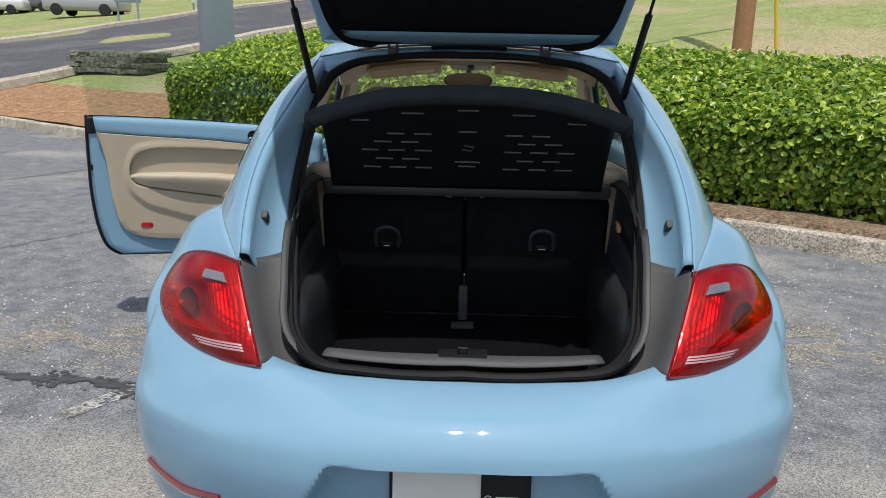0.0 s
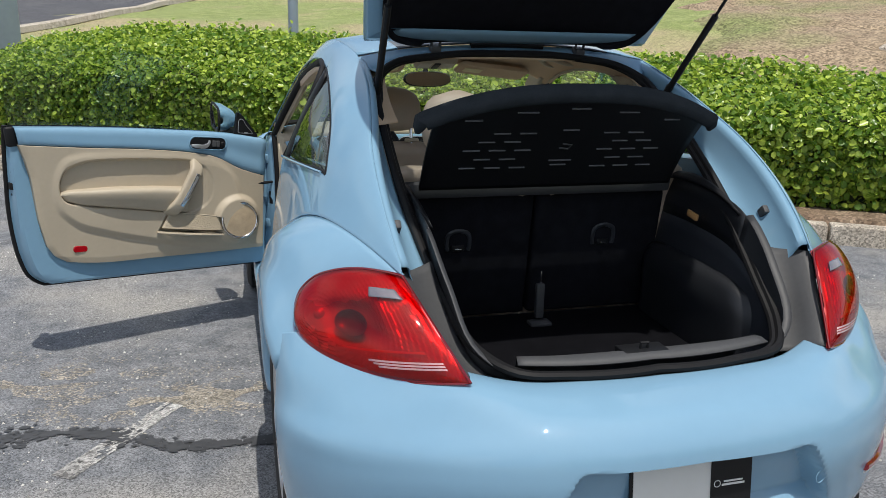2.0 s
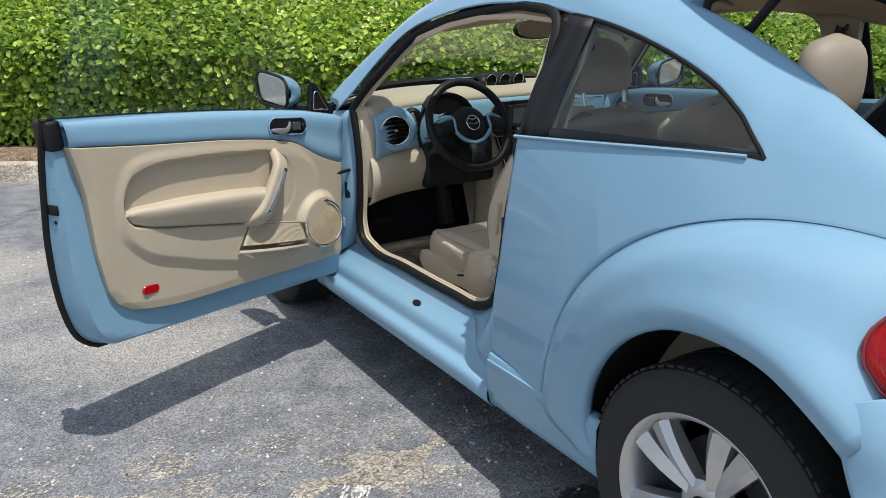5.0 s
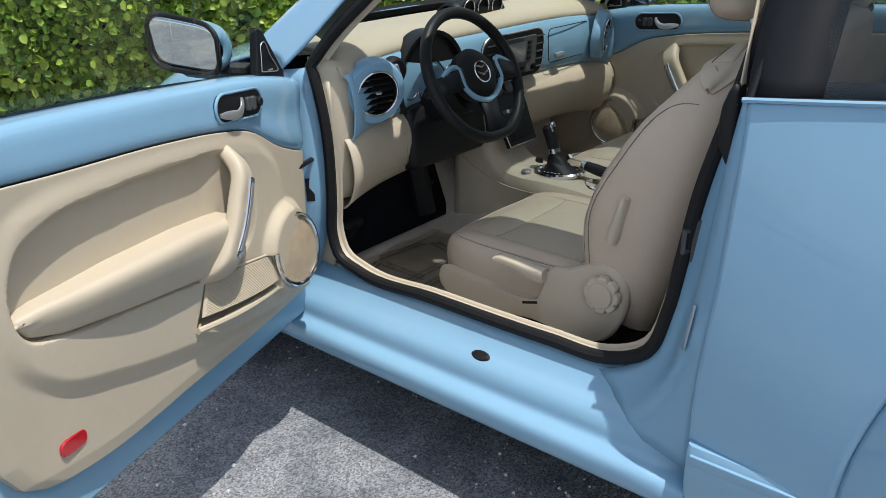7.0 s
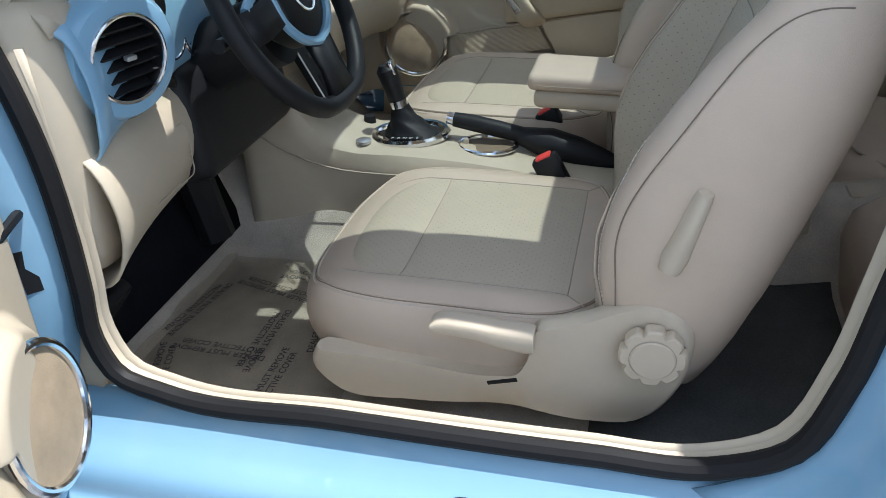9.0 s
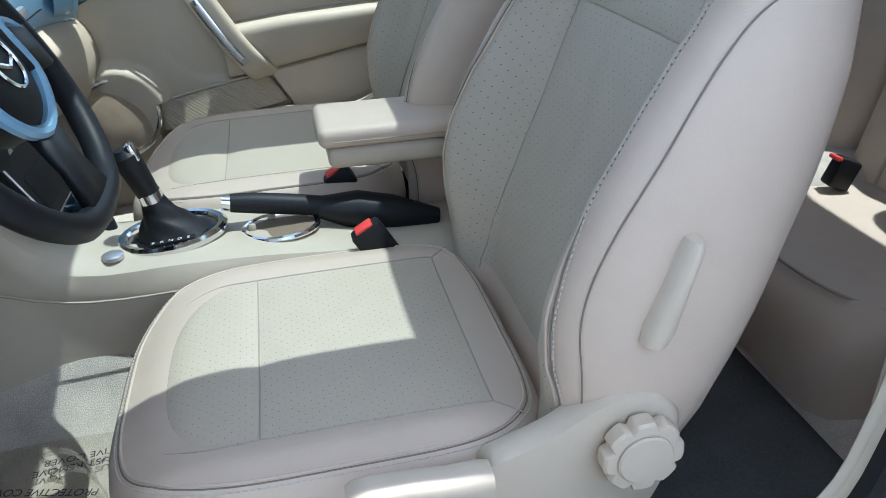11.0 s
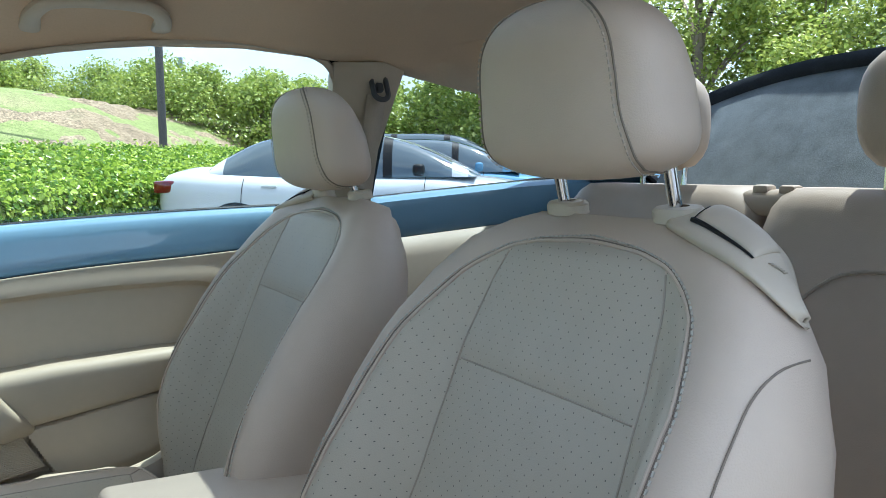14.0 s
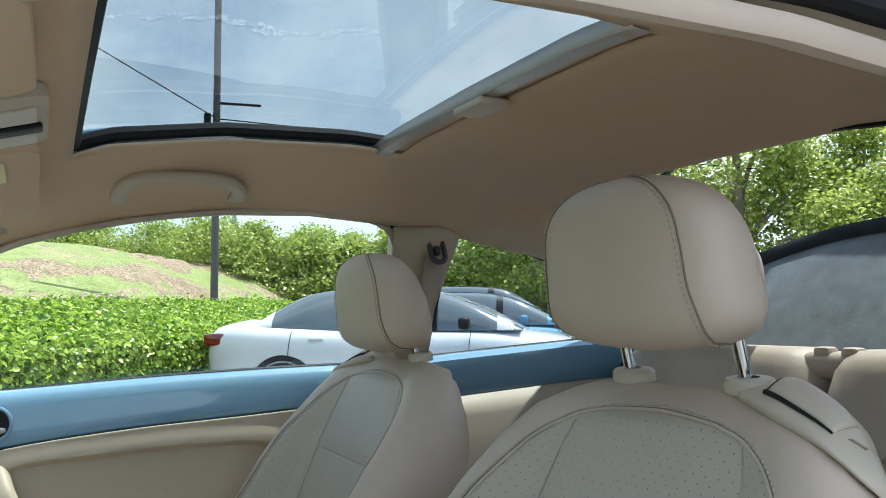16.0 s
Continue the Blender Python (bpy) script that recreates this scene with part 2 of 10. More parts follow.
def sheet(bm, g, flip=False, closed=False):
    vs = [[bm.verts.new(p) for p in row] for row in g]
    nv, nu = len(vs), len(vs[0])
    for j in range(nv - 1):
        for i in range(nu if closed else nu - 1):
            k = (i + 1) % nu
            q = [vs[j][i], vs[j][k], vs[j + 1][k], vs[j + 1][i]]
            try:
                bm.faces.new(q[::-1] if flip else q)
            except ValueError:
                pass
    return vs


def left(g):
    """Half-width, along, up -> the left side of the car."""
    g = np.array(g, float).copy()
    g[..., 0] *= -1
    return g


def both(bm, g, flip=False):
    sheet(bm, g, not flip)
    sheet(bm, left(g), flip)


def tube(bm, points, r, n=10, cap=True, taper=None):
    p = np.array(points, float)
    rings = []
    up = None
    for i in range(len(p)):
        t = Vector(p[min(i + 1, len(p) - 1)] - p[max(i - 1, 0)]).normalized()
        if up is None:
            up = t.orthogonal().normalized()
        up = (up - t * up.dot(t)).normalized()
        sd = t.cross(up)
        rr = r if taper is None else r * taper[i]
        rings.append([bm.verts.new(Vector(p[i]) + (up * math.cos(2 * math.pi * k / n) + sd * math.sin(2 * math.pi * k / n)) * rr) for k in range(n)])
    for a, b in zip(rings, rings[1:]):
        for k in range(n):
            bm.faces.new((a[k], a[(k + 1) % n], b[(k + 1) % n], b[k]))
    if cap:
        bm.faces.new(rings[0][::-1])
        bm.faces.new(rings[-1])
    return bm


def ring_tube(bm, points, r, n=10):
    """A closed tube through the points."""
    p = [Vector(q) for q in points]
    c = sum(p, Vector()) / len(p)
    rings = []
    for i, q in enumerate(p):
        t = (p[(i + 1) % len(p)] - p[i - 1]).normalized()
        o = q - c
        o = (o - t * o.dot(t)).normalized()
        sd = t.cross(o)
        rings.append([bm.verts.new(q + (o * math.cos(2 * math.pi * k / n) + sd * math.sin(2 * math.pi * k / n)) * r) for k in range(n)])
    for i in range(len(rings)):
        a, b = rings[i], rings[(i + 1) % len(rings)]
        for k in range(n):
            bm.faces.new((a[k], a[(k + 1) % n], b[(k + 1) % n], b[k]))
    return bm


def block(bm, c, size, m=None, bevel=0.0, seg=2):
    """A box with rounded edges."""
    r = bmesh.ops.create_cube(bm, size=1.0)
    vs = r["verts"]
    bmesh.ops.scale(bm, vec=size, verts=vs)
    if bevel:
        es = list({e for v in vs for e in v.link_edges})
        rb = bmesh.ops.bevel(bm, geom=es, offset=bevel, segments=seg, affect="EDGES", profile=0.5)
        vs = list({v for f in rb["faces"] for v in f.verts} | {v for v in vs if v.is_valid})
    mm = Matrix.Translation(c) @ (m if m else Matrix())
    bmesh.ops.transform(bm, matrix=mm, verts=vs)
    return vs


def extrude_outline(bm, pts, depth, m, bevel=0.0):
    """A flat outline (x, y), given depth along z, placed by m."""
    n = len(pts)
    inner = [np.array(p) for p in pts]
    layers = [(0.0, 0.0), (depth, 0.0)]
    if bevel:
        layers = [(0, bevel), (bevel, 0), (depth - bevel, 0), (depth, bevel)]
    c = sum(inner) / n
    rings = []
    for z, inset in layers:
        ring = []
        for i in range(n):
            d = c - inner[i]
            L = max(1e-6, np.linalg.norm(d))
            q = inner[i] + d / L * min(inset, L * 0.6)
            ring.append(bm.verts.new(m @ Vector((q[0], q[1], z))))
        rings.append(ring)
    for a, b in zip(rings, rings[1:]):
        for k in range(n):
            bm.faces.new((a[k], a[(k + 1) % n], b[(k + 1) % n], b[k]))
    bm.faces.new(rings[0][::-1])
    bm.faces.new(rings[-1])
    return bm


def revolve(bm, profile, m, n=40, cap=False):
    """A profile (radius, height) turned round z, placed by m."""
    rings = []
    for r, z in profile:
        rings.append([bm.verts.new(m @ Vector((r * math.cos(2 * math.pi * k / n), r * math.sin(2 * math.pi * k / n), z))) for k in range(n)])
    for a, b in zip(rings, rings[1:]):
        for k in range(n):
            bm.faces.new((a[k], a[(k + 1) % n], b[(k + 1) % n], b[k]))
    if cap:
        bm.faces.new(rings[0][::-1])
        bm.faces.new(rings[-1])
    return bm


def rounded(w, h, r, n=6):
    """A rounded rectangle's outline about the origin."""
    out = []
    for cx, cy, a0 in ((w / 2 - r, h / 2 - r, 0), (-w / 2 + r, h / 2 - r, 90), (-w / 2 + r, -h / 2 + r, 180), (w / 2 - r, -h / 2 + r, 270)):
        for k in range(n + 1):
            a = radians(a0 + 90 * k / n)
            out.append((cx + r * math.cos(a), cy + r * math.sin(a)))
    return out


def inside(y, z, poly):
    """Signed distance to a closed outline (positive inside), for arrays of points."""
    p = np.array(poly, float)
    q = np.roll(p, -1, axis=0)
    best, odd = np.full(y.shape, 1e9), np.zeros(y.shape, bool)
    for (ay, az), (by, bz) in zip(p, q):
        L = max(1e-12, (by - ay) ** 2 + (bz - az) ** 2)
        t = np.clip(((y - ay) * (by - ay) + (z - az) * (bz - az)) / L, 0, 1)
        best = np.minimum(best, np.hypot(y - ay - t * (by - ay), z - az - t * (bz - az)))
        if az != bz:
            odd ^= ((az > z) != (bz > z)) & (y < ay + (z - az) / (bz - az) * (by - ay))
    return np.where(odd, best, -best)


def ease(d, soft):
    t = np.clip(0.5 + d / (2 * soft), 0, 1)
    return t * t * (3 - 2 * t)


def bar(bm, path, wide, deep, out, n=16, power=0.6):
    """A rounded bar of a given half width and half depth along a path; out is the way its face looks."""
    p = np.array(path, float)
    rings = []
    for i in range(len(p)):
        t = p[min(i + 1, len(p) - 1)] - p[max(i - 1, 0)]
        t /= np.linalg.norm(t)
        b = np.cross(t, np.array(out, float))
        b /= np.linalg.norm(b)
        o = np.cross(b, t)
        w, d = (v[i] if hasattr(v, "__len__") else v for v in (wide, deep))
        rings.append([bm.verts.new(p[i] + b * w * math.copysign(abs(math.cos(a)) ** power, math.cos(a)) + o * d * math.copysign(abs(math.sin(a)) ** power, math.sin(a))) for a in np.linspace(0, 2 * math.pi, n + 1)[:-1]])
    for a, c in zip(rings, rings[1:]):
        for k in range(n):
            bm.faces.new((a[k], a[(k + 1) % n], c[(k + 1) % n], c[k]))
    bm.faces.new(rings[0][::-1])
    bm.faces.new(rings[-1])
    return bm


def finish(name, bm, material, smooth=True, solid=0.0, angle=35):
    bmesh.ops.remove_doubles(bm, verts=bm.verts, dist=1e-5)
    me = bpy.data.meshes.new(name)
    bm.to_mesh(me)
    bm.free()
    me.materials.append(material)
    if smooth:
        me.shade_smooth()
        me.set_sharp_from_angle(angle=radians(angle))
    ob = new(name, me)
    if solid:
        md = ob.modifiers.new("thick", "SOLIDIFY")
        md.thickness, md.offset = solid, -1.0
    return ob


def part(name, bm, material, parent, label="", smooth=True, solid=0.0, angle=35):
    ob = finish(name, bm, material, smooth, solid, angle)
    ob.parent = parent
    if label:
        tagged(ob, label)
    return ob


def thing(name, label, category, group="", kind="", at=(0, 0, 0)):
    ob = new(name)
    ob.location = at
    ob.empty_display_size = 0.1
    return tagged(ob, label, category, group, kind)


def B():
    return bmesh.new()


def raw_mesh(name, verts, faces, material, smooth=False):
    me = bpy.data.meshes.new(name)
    me.from_pydata(verts, [], faces)
    me.materials.append(material)
    if smooth:
        me.shade_smooth()
    return new(name, me)


def leaves(name, centres, normals, size, material, rng, spread=0.9, wide=0.36):
    """Many small folded leaves in one mesh."""
    n = len(centres)
    nr = normals + rng.normal(0, spread, (n, 3))
    nr /= np.linalg.norm(nr, axis=1)[:, None]
    a = np.cross(nr, rng.normal(0, 1, (n, 3)))
    a /= np.linalg.norm(a, axis=1)[:, None]
    b = np.cross(nr, a)
    L = size * rng.uniform(0.6, 1.25, (n, 1))
    W = L * wide
    lift = nr * L * 0.10
    ring = ((-0.5, 0.0, 0.0), (-0.22, 0.85, 1.0), (0.20, 0.80, 1.0), (0.5, 0.0, -0.6), (0.20, -0.80, 1.0), (-0.22, -0.85, 1.0))
    v = np.concatenate([(centres + a * L * u + b * W * w + lift * q)[:, None] for u, w, q in ring], 1).reshape(-1, 3)
    me = bpy.data.meshes.new(name)
    me.vertices.add(6 * n)
    me.vertices.foreach_set("co", v.ravel())
    k = np.arange(n)[:, None] * 6
    f = np.concatenate([k, k + 1, k + 2, k + 3, k, k + 3, k + 4, k + 5], 1).ravel()
    me.loops.add(8 * n)
    me.loops.foreach_set("vertex_index", f.astype(np.int32))
    me.polygons.add(2 * n)
    me.polygons.foreach_set("loop_start", np.arange(2 * n, dtype=np.int32) * 4)
    me.update(calc_edges=True)
    me.materials.append(material)
    return new(name, me)


# ---- setting: the lot, its kerb, bed, bank and road ----
def lot(e, n, z=0.0):
    """Along the kerb, beyond it, up -> world."""
    return Vector((0.824 * e + 0.566 * n, -0.566 * e + 0.824 * n, z))


def rise(e, n):
    """Height of the land beyond the kerb."""
    u = min(1.0, max(0.0, (e + 9.0) / 6.0))
    u = u * u * (3 - 2 * u)
    flat = 0.13 + 0.128 * max(0.0, n - 5.1) * (1.0 if n < 40 else 0.6)
    hill = 0.16 + 0.24 * max(0.0, n - 7.2) - 0.0035 * max(0.0, n - 7.2) ** 2
    if n > 32:
        hill = 0.16 + 0.24 * 24.8 - 0.0035 * 24.8**2 + 0.02 * (n - 32)
    far = min(1.0, max(0.0, (e - 5.0) / 12.0))
    far = far * far * (3 - 2 * far)
    crest = 0.16 + 3.15 * (1 - math.exp(-(max(0.0, n - 7.2) / 3.2) ** 1.4)) + 0.012 * max(0.0, n - 14)
    hill = hill * (1 - far) + crest * far
    z = flat * (1 - u) + hill * u
    return z + 0.10 * noise.noise((e * 0.35, n * 0.35, 0.0)) * min(1.0, (n - 5.1) / 3.0)


def build_ground():
    bm = B()
    cuts = [-300, -120, -50, -25, -14, -8, -4, 0, 4, 8, 14, 25, 50, 120, 300]
    sheet(bm, [[Vector((x, y, 0.0)) for x in cuts] for y in cuts])
    tagged(finish("ground", bm, ASPHALT), "worn grey asphalt parking lot with dusty stains", "parking lot", kind="structure")
    bm = B()
    es = np.concatenate([np.linspace(-120, -20, 14), np.linspace(-18, 26, 90), np.linspace(28, 90, 20)])
    ns = np.concatenate([np.linspace(5.1, 24, 70), np.linspace(25, 40, 12), np.linspace(46, 170, 10)])
    sheet(bm, [[lot(e, n, rise(e, n) - (0.07 if e > -8.8 and n < 7.0 else 0.0)) for e in es] for n in ns])
    tagged(finish("grass_bank", bm, bank_mat()), "mown grass bank with bare brown dirt patches", "grass bank", kind="structure")
    bm = B()
    es = np.linspace(-8.9, 24, 160)
    sheet(bm, [[lot(e, n, rise(e, n) + (0.015 if n > 5.10 else -0.08) + 0.012 * noise.noise((e * 6, n * 6, 3))) for e in es] for n in np.r_[5.09, np.linspace(5.16, 7.1, 15)]])
    tagged(finish("mulch_bed", bm, MULCH), "brown mulch bed under the hedge", "mulch bed", kind="structure")


def dirt_patches():
    """Bare pinkish dirt that breaks through the grass of the steep bank."""
    bm = B()
    rows = []
    for n in np.linspace(7.4, 21.0, 120):
        row = []
        for e in np.linspace(-2.5, 34, 220):
            far = -0.10 + 0.16 * math.exp(-((e - 6.0) / 4.0) ** 2) - 0.5 * max(0, (n - 11.0) / 2.5)
            near = -0.75 + 1.45 * min(1.0, max(0.0, (e + 1.2) / 1.6)) * min(1.0, max(0.0, (n - 10.4) / 1.4))
            w = min(1.0, max(0.0, (e - 4.0) / 2.0))
            z = noise.noise((e * 0.55, n * 0.8, 4)) + 0.5 * noise.noise((e * 2.2, n * 2.6, 7)) + far * w + near * (1 - w)
            row.append(lot(e, n, rise(e, n) + 0.035 + 0.22 * min(z, 0.5 + 0.2 * z)))
        rows.append(row)
    sheet(bm, rows)
    tagged(finish("dirt_slope", bm, DIRT), "bare pinkish-brown dirt patches on the bank", "dirt", kind="structure")


def bank_mat():
    m = ground_mat("bank", (0.19, 0.235, 0.075), (0.29, 0.32, 0.13), (0.34, 0.29, 0.17), 60, 2.4, bump=0.6)
    return m


def build_kerb():
    kerb = thing("kerb", "weathered concrete kerb in butted lengths", "kerb", kind="structure")
    ang = Matrix.Rotation(math.atan2(-0.566, 0.824), 4, "Z")
    bm = B()
    block(bm, (0, 0, 0), (1.80, 0.16, 0.34), None, 0.022, 2)
    first = part("kerb_stone", bm, CONC, kerb)
    k = 0
    for e in np.arange(-20.0, 26.0, 1.815):
        if -1.2 > e > -1.3:
            continue
        ob = first if k == 0 else new("kerb_stone", first.data)
        ob.parent = kerb
        ob.matrix_basis = Matrix.Translation(lot(e, 5.03, -0.02 + 0.006 * math.sin(k * 2.3))) @ ang @ pose(0, 0, 0, 0, 0, 0.25 * math.sin(k * 1.7))
        k += 1


def build_road():
    bm = B()
    mid = spline([(-24, -8, 0), (-18.5, 8, 0), (-14.9, 16.9, 0), (-11.2, 27, 0), (-6, 42, 0), (4, 66, 0), (20, 100, 0)], 60)
    rows = []
    for off in (-5.4, -2.7, 0.0, 2.7, 5.4):
        row = []
        for i in range(60):
            t = Vector(mid[min(i + 1, 59)] - mid[max(i - 1, 0)]).normalized()
            q = Vector(mid[i]) + Vector((t.y, -t.x, 0)) * off
            e, n = q.x * 0.824 - q.y * 0.566, q.x * 0.566 + q.y * 0.824
            row.append((q.x, q.y, max(0.02, rise(e, n) + 0.06) if n > 5.1 else 0.02))
        rows.append(row)
    sheet(bm, rows)
    tagged(finish("road", bm, ROADM), "dark asphalt road beyond the grass", "road", kind="structure")
    for off, nm in ((-5.55, "road_kerb"), (5.55, "road_kerb")):
        bm = B()
        pts = []
        for i in range(60):
            t = Vector(mid[min(i + 1, 59)] - mid[max(i - 1, 0)]).normalized()
            q = Vector(mid[i]) + Vector((t.y, -t.x, 0)) * off
            e, n = q.x * 0.824 - q.y * 0.566, q.x * 0.566 + q.y * 0.824
            pts.append((q.x, q.y, max(0.04, rise(e, n) + 0.08) if n > 5.1 else 0.04))
        tube(bm, pts, 0.16, 6)
        tagged(finish(nm, bm, CONC), "pale concrete edge of the road", "kerb", kind="structure")


def build_hedge():
    rng = np.random.default_rng(4)

    def top(e, n):
        t = min(1.0, max(0.0, (n - 5.4) / 1.7))
        z = 0.98 + 0.50 * t**0.8 + 0.05 * noise.noise((e * 1.1, n * 1.1, 5))
        z *= float(np.interp(e, [-9, -6, -4, -2.4, -1, 0.3, 1.4, 3, 6, 9, 14], [1.08, 1.09, 1.03, 0.965, 0.94, 0.905, 0.84, 0.86, 0.92, 0.97, 1.0]))
        return z * (1.0 - 0.09 * max(0.0, min(1.0, (-7.2 - e) / 1.5)))

    hedge = thing("hedge", "dense clipped broad-leaved green hedge behind the kerb", "hedge", kind="stuff")
    # plain dark sheet under the leaves, standing in for the hedge's inner shade
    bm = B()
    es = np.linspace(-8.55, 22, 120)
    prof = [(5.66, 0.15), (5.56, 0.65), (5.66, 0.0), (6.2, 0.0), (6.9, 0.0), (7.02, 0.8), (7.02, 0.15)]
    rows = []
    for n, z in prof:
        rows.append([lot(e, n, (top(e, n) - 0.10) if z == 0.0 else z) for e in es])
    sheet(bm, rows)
    part("shade_core", bm, LEAF_CORE, hedge)
    pts, nrm = [], []
    N = 150000
    ee = -8.75 + (rng.random(N) ** 1.25) * 22.5
    ee = np.where(rng.random(N) < 0.25, rng.uniform(-8.75, 22, N), ee)
    kind = rng.random(N)
    for e, k in zip(ee, kind):
        if k < 0.50:
            n = 5.40 + 0.08 * noise.noise((e * 1.6, k * 30, 1)) + abs(rng.normal(0, 0.085))
            z = 0.17 + (top(e, 5.45) - 0.17) * rng.random() ** 0.85
            if z < 0.30 and rng.random() < 0.35:
                continue
            share = z / top(e, 5.45)
            pts.append(lot(e, n + 0.20 * (1 - share) ** 1.3 + 0.10 * max(0.0, share - 0.85), z))
            nrm.append((-0.50, -0.74, 0.30 + 0.55 * share * share))
        elif k < 0.93:
            n = 5.42 + 1.62 * rng.random()
            pts.append(lot(e, n, top(e, n) + rng.normal(0, 0.035) + (0.10 * rng.random() if rng.random() < 0.04 else 0)))
            nrm.append((0, -0.15, 1))
        else:
            n = 5.42 + 1.6 * rng.random()
            pts.append(lot(-8.72 + 0.08 * rng.random(), n, 0.2 + (top(-8.7, n) - 0.2) * rng.random()))
            nrm.append((-0.824, 0.566, 0.4))
    lv = leaves("foliage", np.array([tuple(p) for p in pts]), np.array(nrm), 0.062, LEAF, rng, 0.62, 0.40)
    lv.parent = hedge


build_ground()
dirt_patches()
build_kerb()
build_road()
build_hedge()


# ---- the car: painted shell ----
car = thing("car", "light blue two-door hatchback with open driver door and raised tailgate", "car")

CREASE = [(0.872, 1.405, 0.36), (0.868, 1.400, 0.46), (0.862, 1.375, 0.58), (0.850, 1.335, 0.68), (0.832, 1.265, 0.775), (0.805, 1.13, 0.885), (0.772, 0.96, 0.955), (0.725, 0.78, 0.982), (0.660, 0.60, 0.962), (0.588, 0.457, 0.909)]
ARCH = [(0.872, 1.185, 0.30), (0.880, 1.225, 0.36), (0.886, 1.225, 0.46), (0.893, 1.175, 0.575), (0.897, 1.085, 0.675), (0.899, 0.975, 0.735), (0.900, 0.86, 0.752), (0.900, 0.74, 0.735), (0.898, 0.645, 0.685), (0.880, 0.585, 0.625)]


def halves(name, g, material, solid, flip=False):
    """The same panel on both sides of the car."""
    for sg in (-1, 1):
        bm = B()
        q = np.array(g, float).copy()
        q[..., 0] *= sg
        sheet(bm, q, (sg > 0) != flip)
        part(name, bm, material, car, solid=solid)


def rear_fender():
    r0 = np.array(ARCH)
    inner = r0.copy()
    inner[:, 0] -= 0.035
    c = np.array([0.89, 0.88, 0.36])
    m1 = r0 + (r0 - c) * [0, 0.06, 0.06] + [0.012, 0, 0.004]
    out = np.array(CREASE)
    a, b = spline(m1, 48), spline(out, 48)
    rows = [spline(inner, 48), spline(r0, 48), a]
    for t, bul in ((0.35, 0.030), (0.65, 0.042), (0.88, 0.022)):
        q = a + (b - a) * t
        tap = np.minimum(1.0, (47 - np.arange(48)) / 13) ** 0.8
        q[:, 0] += bul * np.sin(np.linspace(0.25, 1, 48) * math.pi / 2) * tap
        q[:, 2] += bul * 0.45 * np.linspace(0, 1, 48) * tap
        rows.append(q)
    rows.append(b)
    g = np.array([spline(np.array(rows)[:, k], 22) for k in range(48)]).transpose(1, 0, 2)
    halves("rear_fender", g, PAINT, 0.006)


